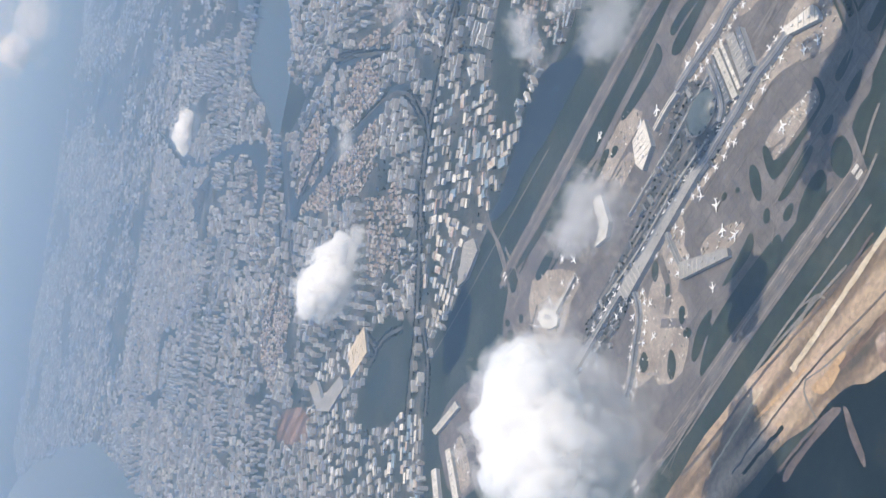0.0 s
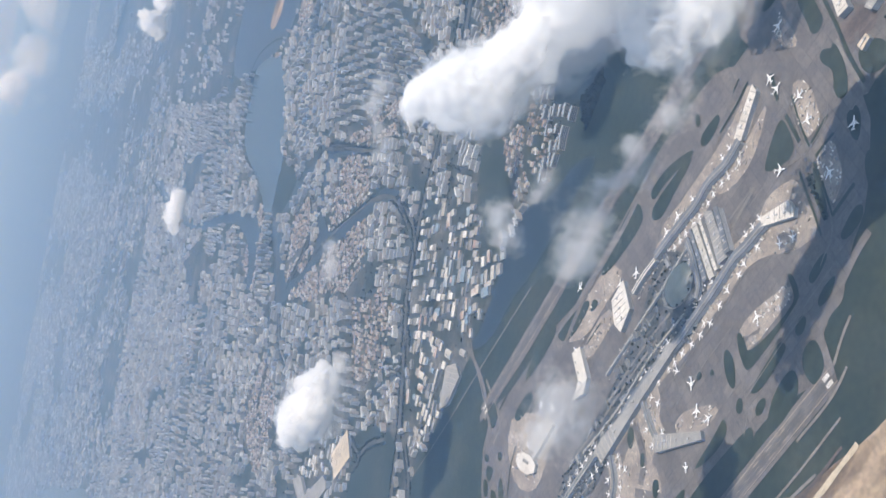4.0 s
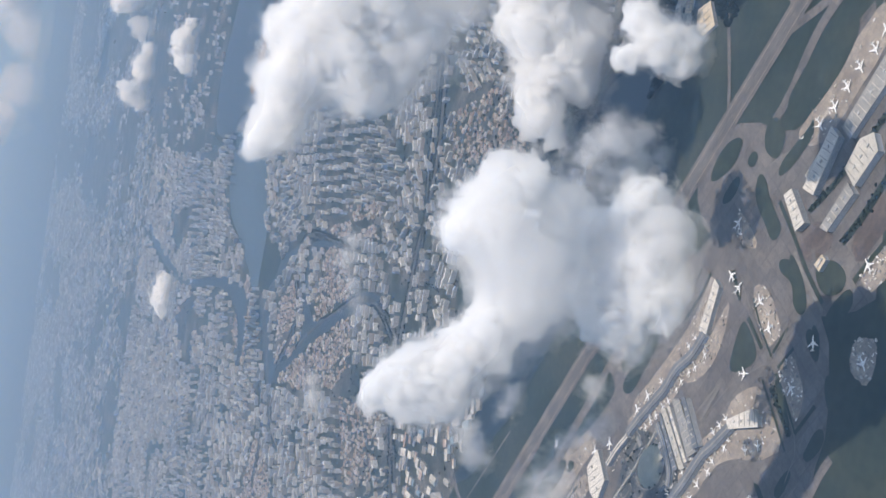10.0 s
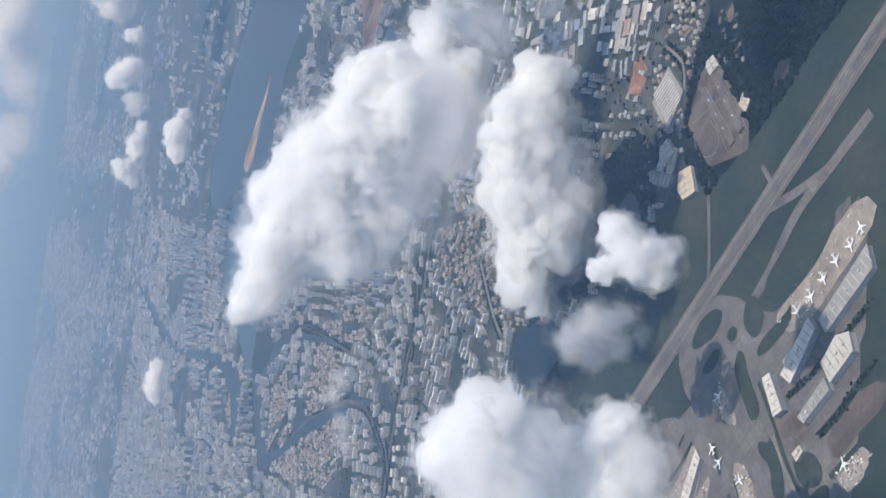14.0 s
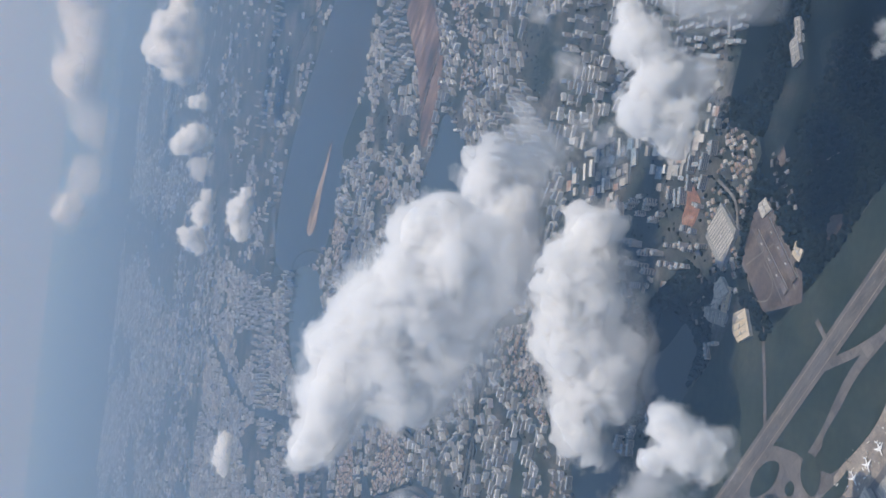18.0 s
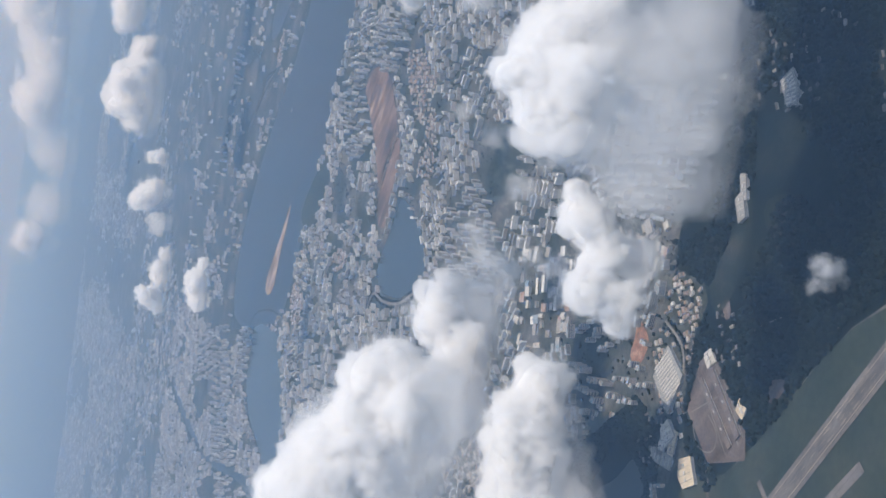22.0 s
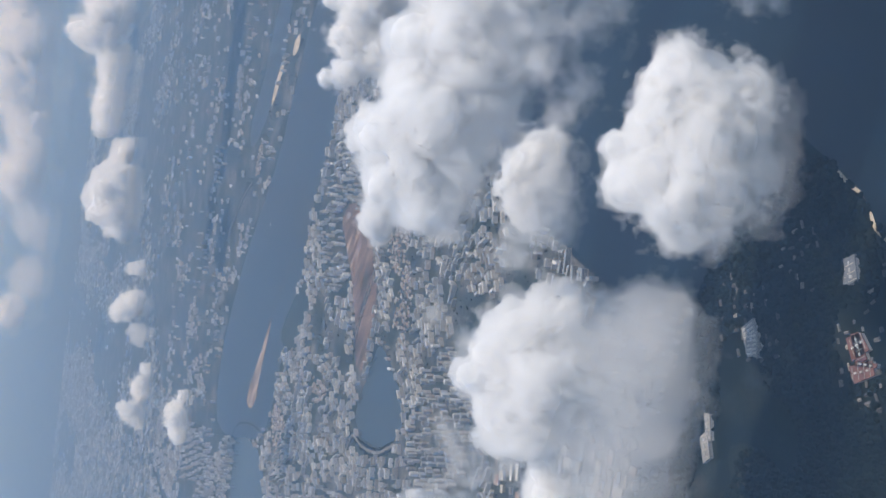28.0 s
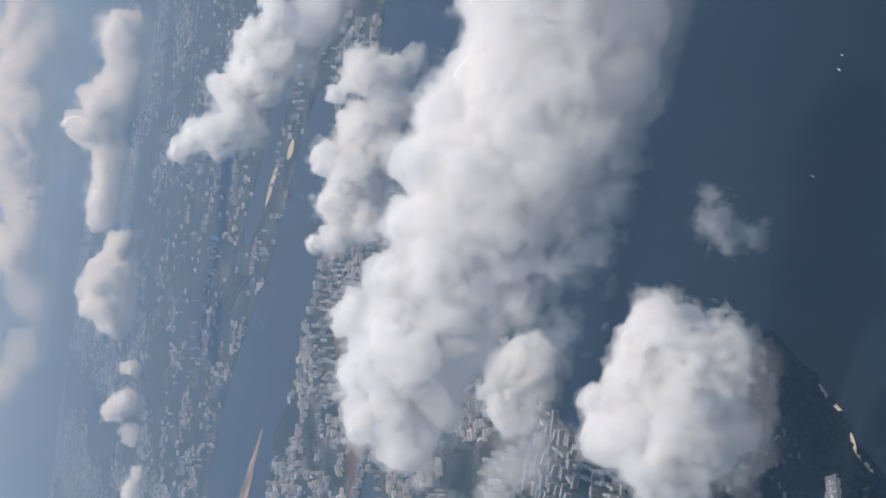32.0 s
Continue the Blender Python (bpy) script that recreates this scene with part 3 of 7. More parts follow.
ISLANDS.append([(-34.0, 312.9), (-39.4, 307.9), (-43.0, 308.9), (-39.0, 313.0)])
ISLANDS.append([(87.2, 206.2), (83.1, 201.1), (76.7, 197.5), (74.4, 199.2), (76.9, 202.2), (81.6, 203.9)])
ISLANDS.append([(84.3, 198.0), (86.9, 192.4), (84.3, 187.6), (80.3, 188.2), (78.7, 193.6)])
ISLANDS.append([(17.5, 294.7), (18.8, 297.5), (26.6, 295.7), (38.0, 286.0), (36.6, 281.9), (30.7, 284.1), (25.5, 288.3), (18.7, 290.3)])
ISLANDS.append([(8.6, 294.3), (9.8, 296.2), (21.6, 284.2), (20.6, 280.8), (11.9, 286.0), (8.6, 290.4)])
ISLANDS.append([(18.1, 280.7), (21.9, 280.7), (22.1, 277.5), (19.7, 277.8)])
ISLANDS.append([(29.2, 279.6), (28.2, 276.6), (43.2, 263.2), (47.4, 265.3), (48.9, 268.5), (47.4, 270.7), (38.7, 275.4)])
ISLANDS.append([(51.2, 263.5), (49.2, 260.2), (54.1, 257.6), (61.9, 246.9), (63.0, 248.6), (58.0, 258.1)])
ISLANDS.append([(44.6, 258.5), (45.6, 260.5), (48.9, 260.1), (60.7, 249.8), (60.9, 247.0), (52.0, 252.1), (45.6, 255.6)])
ISLANDS.append([(67.9, 248.2), (71.0, 250.2), (71.7, 248.8), (69.0, 246.7)])
ISLANDS.append([(63.2, 244.3), (65.6, 246.2), (70.1, 242.5), (71.6, 240.5), (69.6, 239.2), (65.1, 241.5)])
ISLANDS.append([(37.8, 205.1), (38.1, 203.1), (35.1, 200.1), (32.6, 199.5), (16.2, 210.2), (16.5, 212.8), (22.3, 217.3), (24.0, 216.6), (22.3, 214.4), (19.3, 211.7), (31.4, 201.0), (34.5, 201.4)])
ISLANDS.append([(18.7, 220.6), (19.5, 219.2), (17.5, 216.3), (12.1, 214.0), (11.2, 215.5), (14.7, 219.1)])
ISLANDS.append([(24.1, 201.3), (22.5, 200.1), (13.2, 205.5), (11.6, 208.4), (13.0, 208.8), (21.3, 204.3), (23.6, 203.2)])
ISLANDS.append([(43.6, 195.2), (42.9, 193.4), (37.0, 195.8), (36.8, 197.6), (38.7, 198.2)])
ISLANDS.append([(39.3, 190.1), (35.5, 190.4), (32.6, 192.5), (32.8, 193.9), (35.5, 193.7), (38.8, 191.4)])
ISLANDS.append([(30.6, 197.7), (29.7, 195.9), (26.7, 196.2), (25.8, 198.2), (27.7, 199.2)])
ISLANDS.append([(35.1, 186.3), (33.4, 184.6), (28.9, 185.4), (23.1, 185.9), (28.5, 190.2), (31.9, 189.4)])
ISLANDS.append([(26.0, 193.5), (26.0, 191.6), (22.0, 188.0), (18.9, 188.9), (17.1, 190.3), (19.6, 194.3), (23.5, 195.4)])
ISLANDS.append([(19.7, 197.5), (17.8, 194.8), (13.8, 194.1), (9.4, 196.2), (3.6, 201.0), (9.9, 201.9), (15.3, 200.7)])
ISLANDS.append([(9.9, 212.7), (10.4, 211.1), (8.0, 210.0), (6.7, 211.1), (7.3, 212.4)])
ISLANDS.append([(12.1, 204.2), (11.4, 203.1), (8.2, 203.7), (7.8, 205.9), (10.2, 206.1)])
ISLANDS.append([(13.1, 228.3), (12.4, 226.5), (11.0, 226.9), (10.5, 228.5)])
ISLANDS.append([(14.2, 223.9), (13.9, 222.3), (12.8, 222.6), (12.7, 223.8)])
ISLANDS.append([(70.1, 217.5), (69.8, 215.7), (65.2, 211.0), (62.1, 210.9), (59.4, 215.0), (58.5, 218.3), (59.7, 219.5), (65.6, 218.8)])
ISLANDS.append([(78.8, 202.8), (78.3, 198.4), (75.4, 197.5), (74.0, 199.6), (76.1, 202.1)])
ISLANDS.append([(71.3, 196.7), (72.5, 195.3), (69.3, 191.8), (65.7, 191.6), (66.4, 193.5), (69.3, 196.0)])
ISLANDS.append([(48.3, 191.0), (53.1, 189.1), (53.8, 186.7), (50.7, 185.9), (46.1, 189.4), (46.8, 191.4)])
ISLANDS.append([(-15.7, 328.2), (-16.4, 323.5), (-21.1, 322.2), (-21.2, 327.4), (-18.7, 329.7)])
ISLANDS.append([(-32.2, 326.0), (-31.0, 323.7), (-32.2, 321.5), (-33.9, 323.2)])
ISLANDS.append([(-38.6, 323.5), (-38.1, 320.5), (-42.0, 317.9), (-43.7, 320.3)])
ISLANDS.append([(-39.8, 317.7), (-39.8, 313.4), (-44.5, 310.5), (-45.4, 314.0)])
ISLANDS.append([(-34.1, 321.1), (-33.9, 318.4), (-35.9, 317.5), (-36.3, 320.1)])
ISLANDS.append([(-28.6, 317.2), (-28.3, 314.3), (-30.9, 313.9), (-31.1, 316.5)])
ISLANDS.append([(-46.6, 321.0), (-46.4, 316.3), (-51.6, 315.1), (-51.6, 318.3)])
ISLANDS.append([(-10.4, 244.5), (-9.7, 242.7), (-12.8, 241.7), (-13.7, 243.3)])
ISLANDS.append([(-15.0, 237.5), (-13.8, 235.0), (-17.7, 233.7), (-18.9, 235.6)])
ISLANDS.append([(-18.1, 228.2), (-15.6, 224.6), (-18.0, 222.6), (-20.9, 226.5)])
ISLANDS.append([(137.4, 200.1), (135.8, 197.7), (132.4, 196.0), (125.2, 198.7), (119.2, 203.1), (113.9, 208.0), (113.0, 210.7), (115.2, 213.6), (118.1, 215.0), (124.0, 211.6), (131.9, 206.4)])
ISLANDS.append([(111.5, 220.8), (114.8, 218.7), (113.9, 215.9), (110.9, 213.2), (106.3, 214.1), (105.3, 215.9), (107.2, 219.8)])
ISLANDS.append([(110.0, 229.7), (109.0, 227.7), (104.2, 229.2), (101.1, 232.6), (98.5, 238.0), (104.2, 237.3), (108.5, 233.6)])
ISLANDS.append([(107.1, 223.7), (106.4, 221.6), (103.6, 222.1), (103.4, 224.3), (104.8, 225.3)])
ISLANDS.append([(101.5, 228.2), (100.2, 226.1), (95.9, 227.9), (94.1, 231.5), (96.2, 232.1)])
ISLANDS.append([(102.4, 220.3), (101.5, 217.8), (97.8, 215.8), (93.5, 211.7), (91.4, 209.6), (88.6, 210.4), (88.2, 212.6), (91.7, 215.5), (94.9, 219.0), (98.4, 220.8)])
ISLANDS.append([(112.4, 206.3), (114.8, 205.4), (110.9, 204.3), (107.1, 207.1), (103.1, 210.7), (101.5, 213.9), (105.4, 213.4)])
ISLANDS.append([(85.0, 208.0), (84.8, 203.2), (79.6, 200.9), (76.6, 197.5), (74.2, 198.4), (74.8, 200.9), (80.5, 203.3), (81.8, 207.3), (83.5, 208.7)])
ISLANDS.append([(76.8, 191.3), (81.7, 187.1), (80.9, 185.0), (77.6, 184.8), (72.3, 189.8), (73.9, 191.8)])
ISLANDS.append([(73.5, 194.8), (71.5, 192.5), (67.2, 191.4), (67.4, 193.4), (71.1, 195.1)])
ISLANDS.append([(60.9, 204.1), (58.5, 201.2), (51.9, 196.1), (51.2, 197.7), (57.1, 202.1)])
ISLANDS.append([(63.6, 189.1), (64.8, 186.9), (61.8, 183.8), (56.3, 183.9), (57.0, 186.0), (59.9, 188.1)])

TAXIWAYS = []
TAXIWAYS.append((2.2, [(-22.8, 333.3), (-2.9, 316.3), (20.3, 299.5), (36.6, 289.8), (58.0, 271.6), (79.8, 253.7)]))
TAXIWAYS.append((1.6, [(-4.1, 350.7), (-12.7, 335.8), (-26.1, 323.5)]))
TAXIWAYS.append((2.4, [(18.1, 184.1), (26.7, 191.7), (32.3, 199.8)]))
TAXIWAYS.append((2.0, [(-27.3, 222.0), (-10.2, 212.9), (3.2, 206.4), (13.4, 202.1), (22.2, 196.8), (28.4, 191.9), (43.2, 186.5), (48.7, 183.7)]))
TAXIWAYS.append((2.6, [(154.4, 191.1), (143.6, 200.1), (132.8, 208.6), (119.8, 214.3), (113.7, 217.9)]))
TAXIWAYS.append((2.2, [(133.6, 217.5), (138.4, 208.0), (143.4, 200.1)]))
TAXIWAYS.append((1.4, [(142.8, 222.6), (138.8, 217.7)]))
TAXIWAYS.append((0.9, [(-20.6, 201.7), (-12.0, 195.3), (-6.0, 191.8), (-6.0, 186.8), (-3.3, 184.3)]))
TAXIWAYS.append((0.6, [(-26.1, 207.7), (-14.3, 200.0), (-0.6, 190.0), (13.1, 181.1)]))
TAXIWAYS.append((0.5, [(-29.6, 186.7), (-23.5, 191.0), (-20.5, 188.4), (-12.5, 180.9), (-3.8, 173.0)]))
TAXIWAYS.append((0.7, [(-54.1, 226.4), (-37.0, 215.4), (-21.2, 204.2), (-10.3, 194.7), (1.1, 184.6)]))
TAXIWAYS.append((1.2, [(88.0, 198.9), (78.4, 193.8), (75.5, 190.6)]))
TAXIWAYS.append((1.2, [(141.7, 242.8), (125.8, 237.9), (111.4, 234.3)]))
TAXIWAYS.append((2.4, [(-17.2, 241.9), (-11.3, 242.7), (-4.3, 249.0)]))
TAXIWAYS.append((2.2, [(-19.6, 243.5), (-16.1, 228.0), (-6.4, 218.3)]))
TAXIWAYS.append((0.5, [(46.3, 229.0), (50.8, 225.4), (55.1, 222.0)]))
TAXIWAYS.append((0.9, [(86.8, 204.4), (81.7, 199.6), (76.0, 192.9)]))
TAXIWAYS.append((0.5, [(101.2, 221.2), (104.7, 216.2), (106.9, 212.0), (108.8, 209.8)]))
TAXIWAYS.append((0.55, [(166.3, 249.7), (158.4, 240.9), (148.5, 231.5)]))
TAXIWAYS.append((0.3, [(161.0, 251.8), (154.8, 245.2), (145.4, 235.9)]))
TAXIWAYS.append((0.3, [(165.6, 245.7), (159.0, 237.8), (150.8, 230.3)]))
TAXIWAYS.append((0.4, [(151.9, 252.1), (158.2, 241.6), (160.4, 237.5)]))
TAXIWAYS.append((0.3, [(149.9, 251.3), (144.6, 247.4), (144.7, 241.6), (149.0, 240.4), (152.8, 244.9)]))
TAXIWAYS.append((0.5, [(176.3, 206.1), (178.9, 204.7), (180.9, 203.4)]))
TAXIWAYS.append((0.35, [(162.8, 245.9), (174.4, 233.3), (180.0, 222.0)]))
TAXIWAYS.append((1.7, [(6.9, 291.1), (23.9, 283.9), (43.2, 271.4), (57.8, 264.5), (73.5, 252.4)]))
TAXIWAYS.append((1.5, [(18.4, 301.7), (38.1, 290.1), (58.0, 276.8), (72.1, 263.1)]))
TAXIWAYS.append((0.6, [(13.3, 304.8), (33.0, 292.8), (50.6, 282.7)]))
TAXIWAYS.append((0.9, [(45.6, 226.5), (55.1, 221.4)]))
TAXIWAYS.append((0.7, [(5.8, 191.7), (15.8, 184.8), (22.7, 182.1)]))
TAXIWAYS.append((1.1, [(28.4, 191.6), (25.2, 189.1), (22.2, 186.6), (19.2, 184.2)]))
TAXIWAYS.append((0.8, [(22.3, 185.8), (27.8, 185.1), (32.3, 184.0)]))
TAXIWAYS.append((0.45, [(-0.7, 351.8), (-8.5, 342.9), (-18.8, 330.5)]))
TAXIWAYS.append((0.45, [(-59.5, 382.0), (-33.3, 359.3), (-8.0, 339.7), (20.4, 316.7)]))
TAXIWAYS.append((0.9, [(-10.7, 334.2), (-20.3, 319.8), (-27.4, 321.3)]))
TAXIWAYS.append((0.5, [(-11.4, 197.5), (-8.7, 195.6), (-5.8, 191.3), (-6.1, 187.9)]))
TAXIWAYS.append((0.5, [(-21.9, 190.1), (-25.1, 189.5), (-29.0, 184.8)]))
TAXIWAYS.append((0.35, [(-22.5, 190.3), (-17.9, 184.6), (-9.9, 177.3)]))
TAXIWAYS.append((0.8, [(-50.4, 223.7), (-43.8, 218.1), (-34.3, 210.6)]))
TAXIWAYS.append((0.5, [(-51.5, 236.3), (-45.4, 228.8), (-17.9, 213.6), (0.8, 201.9)]))
TAXIWAYS.append((0.5, [(-1.6, 202.1), (-13.1, 207.2), (-41.9, 225.3)]))

ROADS = []
ROADS.append((2.6, [(140.4, 412.6), (103.5, 406.0), (82.9, 406.9), (65.9, 410.7), (48.8, 412.9), (29.5, 414.8), (14.8, 414.0), (-1.2, 410.2), (-15.4, 401.0)]))
ROADS.append((2.6, [(6.3, 414.3), (-15.5, 405.0), (-32.9, 398.5), (-46.3, 394.1), (-61.8, 391.4), (-78.8, 387.7)]))
ROADS.append((1.5, [(36.0, 473.6), (38.8, 446.3), (32.0, 423.4), (25.9, 416.7), (19.6, 411.4)]))
ROADS.append((1.5, [(57.7, 508.9), (55.6, 548.3), (40.7, 562.5), (15.5, 549.8), (-14.0, 572.3)]))
ROADS.append((1.5, [(-22.7, 598.3), (-47.5, 581.0), (-74.0, 583.0)]))
ROADS.append((1.2, [(105.9, 360.4), (92.3, 346.5), (86.0, 337.9)]))
ROADS.append((1.4, [(-44.9, 387.5), (-56.4, 377.6), (-72.6, 372.7)]))
ROADS.append((1.4, [(-54.2, 452.6), (-57.1, 440.0), (-60.4, 429.7), (-65.9, 434.7)]))
ROADS.append((1.3, [(-60.7, 430.9), (-53.3, 422.0), (-47.3, 406.6)]))
ROADS.append((1.4, [(145.1, 421.2), (128.5, 415.6), (97.4, 413.0), (75.2, 407.7), (51.9, 409.5)]))
ROADS.append((1.2, [(137.3, 516.2), (148.6, 508.6), (147.0, 494.1), (148.8, 473.6), (156.2, 455.5)]))
ROADS.append((1.0, [(244.0, 522.1), (223.9, 505.6), (206.1, 513.7), (187.9, 522.1)]))
ROADS.append((1.4, [(86.4, 744.8), (106.2, 732.0), (114.9, 697.8), (116.0, 669.5)]))
ROADS.append((1.2, [(257.0, 765.2), (244.2, 790.9), (219.1, 820.9)]))
ROADS.append((0.7, [(260.6, 607.3), (222.4, 637.9), (190.0, 670.4), (179.2, 677.8)]))
ROADS.append((1.4, [(-8.4, 872.6), (7.5, 964.7), (18.5, 1035.2)]))
ROADS.append((1.2, [(17.0, 617.1), (-10.4, 591.1), (-38.6, 567.0), (-46.8, 548.5)]))
ROADS.append((1.3, [(2.1, 543.2), (14.0, 523.7), (28.2, 491.4), (38.7, 461.3), (37.0, 440.6), (28.9, 424.0)]))
ROADS.append((1.3, [(55.3, 550.4), (56.3, 508.4), (56.0, 471.1)]))
ROADS.append((0.8, [(171.9, 269.6), (167.0, 260.5), (158.8, 257.2)]))

GRASS_STRIPS = []
GRASS_STRIPS.append((0.9, [(0.6, 291.5), (-6.5, 296.9), (-13.8, 302.5)]))
GRASS_STRIPS.append((0.6, [(0.4, 310.4), (-7.9, 316.1), (-17.2, 321.6)]))
GRASS_STRIPS.append((0.5, [(-24.5, 307.0), (-31.2, 307.7), (-39.0, 306.2)]))
GRASS_STRIPS.append((1.5, [(95.4, 201.8), (101.6, 195.5), (106.5, 191.8), (111.5, 187.5), (118.3, 182.4)]))
GRASS_STRIPS.append((1.8, [(90.0, 190.7), (96.2, 185.9), (103.2, 181.6), (107.8, 178.3)]))
GRASS_STRIPS.append((1.0, [(96.6, 211.7), (90.2, 205.6), (82.9, 199.1), (77.6, 193.3)]))
GRASS_STRIPS.append((1.2, [(83.0, 185.7), (89.2, 181.0), (94.2, 176.4)]))
GRASS_STRIPS.append((0.7, [(66.9, 238.4), (73.0, 234.4), (78.7, 231.6)]))
GRASS_STRIPS.append((1.0, [(71.0, 215.7), (65.4, 209.4)]))
GRASS_STRIPS.append((0.55, [(75.4, 215.1), (69.4, 210.6), (64.2, 205.7)]))
GRASS_STRIPS.append((0.7, [(71.2, 202.3), (65.2, 205.6)]))
GRASS_STRIPS.append((0.7, [(67.4, 199.4), (62.5, 203.4)]))
GRASS_STRIPS.append((0.6, [(59.1, 207.5), (53.7, 202.7), (46.7, 196.8)]))
GRASS_STRIPS.append((1.6, [(58.4, 204.3), (50.0, 196.2)]))
GRASS_STRIPS.append((0.7, [(61.3, 203.6), (57.1, 199.6), (50.8, 194.8)]))
GRASS_STRIPS.append((0.9, [(57.5, 190.3), (50.8, 194.8)]))
GRASS_STRIPS.append((0.55, [(16.5, 274.2), (9.9, 279.1)]))
GRASS_STRIPS.append((0.5, [(79.5, 235.2), (76.3, 236.4)]))
GRASS_STRIPS.append((0.9, [(80.3, 223.7), (74.3, 219.5)]))

SAND_TRACKS = []
SAND_TRACKS.append((PALE_SAND, 1.3, [(-21.2, 194.7), (-15.8, 191.0), (-5.8, 184.7), (9.4, 175.3)]))
SAND_TRACKS.append((PALE_SAND, 0.6, [(-47.8, 214.7), (-36.1, 208.1), (-26.3, 202.3)]))
SAND_TRACKS.append((PLOT, 0.7, [(-51.0, 224.6), (-39.8, 215.1), (-26.1, 205.2), (-14.5, 195.7), (-3.9, 186.8), (8.0, 179.1)]))
SAND_TRACKS.append((PLOT, 0.8, [(-41.7, 193.2), (-32.9, 187.0), (-25.8, 180.8)]))
SAND_TRACKS.append((PLOT, 0.5, [(-45.8, 207.1), (-33.8, 199.1), (-18.5, 187.7), (-1.7, 172.4)]))
SAND_TRACKS.append((CLAY, 1.4, [(-18.3, 181.3), (-10.7, 175.6), (-5.7, 171.3)]))
SAND_TRACKS.append((OCHRE, 0.8, [(-33.6, 203.0), (-24.6, 194.6), (-20.3, 190.6)]))
SAND_TRACKS.append((DULL, 0.9, [(-44.7, 203.5), (-38.4, 198.7), (-32.5, 194.1)]))

TAXI_LINES = []
TAXI_LINES.append((0.22, [(26.7, 224.6), (14.1, 233.5), (0.8, 243.0), (-9.9, 249.3)]))
TAXI_LINES.append((0.22, [(26.0, 218.2), (14.3, 226.9), (1.2, 236.0)]))
TAXI_LINES.append((0.2, [(40.7, 191.9), (30.0, 198.9), (19.9, 206.6)]))
TAXI_LINES.append((0.2, [(33.2, 194.7), (25.2, 201.0), (11.1, 209.6)]))
TAXI_LINES.append((0.2, [(12.1, 210.9), (7.6, 208.5), (2.9, 208.0)]))
TAXI_LINES.append((0.25, [(43.7, 203.0), (37.1, 217.8), (28.1, 223.0)]))
TAXI_LINES.append((0.22, [(76.7, 205.6), (71.8, 202.5), (63.8, 206.2), (55.7, 217.7), (43.0, 227.8)]))
TAXI_LINES.append((0.22, [(78.0, 219.7), (63.8, 207.1), (49.7, 194.5), (40.6, 195.2)]))
TAXI_LINES.append((0.25, [(-52.9, 232.2), (-30.0, 218.2), (-13.4, 209.0), (4.8, 197.7)]))
TAXI_LINES.append((0.25, [(-43.6, 227.0), (-50.8, 229.3)]))
TAXI_LINES.append((0.2, [(2.8, 276.3), (20.2, 265.7), (35.2, 255.2), (49.3, 245.4)]))
TAXI_LINES.append((0.2, [(-14.3, 324.4), (-4.7, 317.0), (13.5, 303.1)]))

RUNWAYS = {}
RUNWAYS['runway_west'] = ((-20.8, 332.1), (181.0, 185.4))
RUNWAYS['runway_centre'] = ((-59.9, 242.7), (20.7, 185.3))

HALLS = []
HALLS.append(('pier_north', 1.3, 'white', [(77.6, 228.3), (76.1, 226.2), (65.2, 228.1), (65.6, 230.9)]))
HALLS.append(('pier_east', 1.4, 'white', [(48.6, 215.5), (52.8, 207.7), (51.0, 205.4), (49.6, 205.0), (46.8, 214.4)]))
HALLS.append(('terminal_hall', 1.5, 'grey', [(48.2, 236.6), (48.7, 233.5), (39.2, 224.4), (37.2, 227.1)]))
HALLS.append(('terminal_wing', 1.2, 'pale', [(44.6, 240.6), (45.5, 239.1), (34.5, 228.2), (33.6, 229.8)]))
HALLS.append(('terminal_link', 1.7, 'dark', [(49.4, 232.8), (49.8, 231.4), (40.7, 223.7), (39.5, 225.2)]))
HALLS.append(('terminal_strip', 1.3, 'white', [(45.9, 238.1), (46.3, 237.3), (36.2, 227.5), (35.6, 228.3)]))
HALLS.append(('terminal_court', 1.0, 'dark', [(43.6, 241.6), (43.8, 240.8), (33.5, 230.9), (32.6, 232.3)]))
HALLS.append(('arrival_hall', 1.5, 'white', [(22.9, 268.7), (28.6, 265.2), (22.3, 259.7), (16.1, 261.7), (17.4, 265.2)]))
HALLS.append(('west_terminal', 1.4, 'white', [(6.4, 283.4), (8.8, 280.2), (2.1, 273.6), (-2.0, 273.6), (-5.0, 278.4), (0.4, 277.6)]))
HALLS.append(('central_terminal', 1.5, 'grey', [(-15.1, 262.4), (-10.7, 260.6), (-0.1, 251.1), (10.3, 244.3), (16.4, 240.4), (16.9, 236.8), (2.2, 246.6), (-15.4, 257.7)]))
HALLS.append(('solar_hall', 1.0, 'grid', [(232.3, 235.2), (235.2, 231.4), (229.1, 227.0), (226.4, 231.4)]))
HALLS.append(('shore_works', 1.0, 'dark', [(251.0, 203.2), (252.3, 200.5), (246.9, 198.6), (245.8, 202.7)]))
HALLS.append(('red_roof_court', 1.0, 'red', [(235.9, 198.5), (236.7, 196.4), (231.8, 192.9), (230.6, 195.4)]))
HALLS.append(('red_roof_wing', 1.0, 'red', [(231.0, 196.1), (231.3, 189.9), (230.4, 190.1), (229.9, 195.9)]))
HALLS.append(('south_terminal', 1.3, 'grey', [(-4.8, 239.4), (0.5, 221.8), (-1.2, 220.8), (-8.3, 236.8)]))
HALLS.append(('cargo_hangar', 1.8, 'white', [(112.4, 197.7), (110.5, 195.2), (98.8, 199.6), (99.9, 203.0)]))
HALLS.append(('maintenance_hangar', 1.8, 'white', [(97.9, 208.6), (99.4, 206.6), (92.9, 200.9), (91.0, 203.2)]))
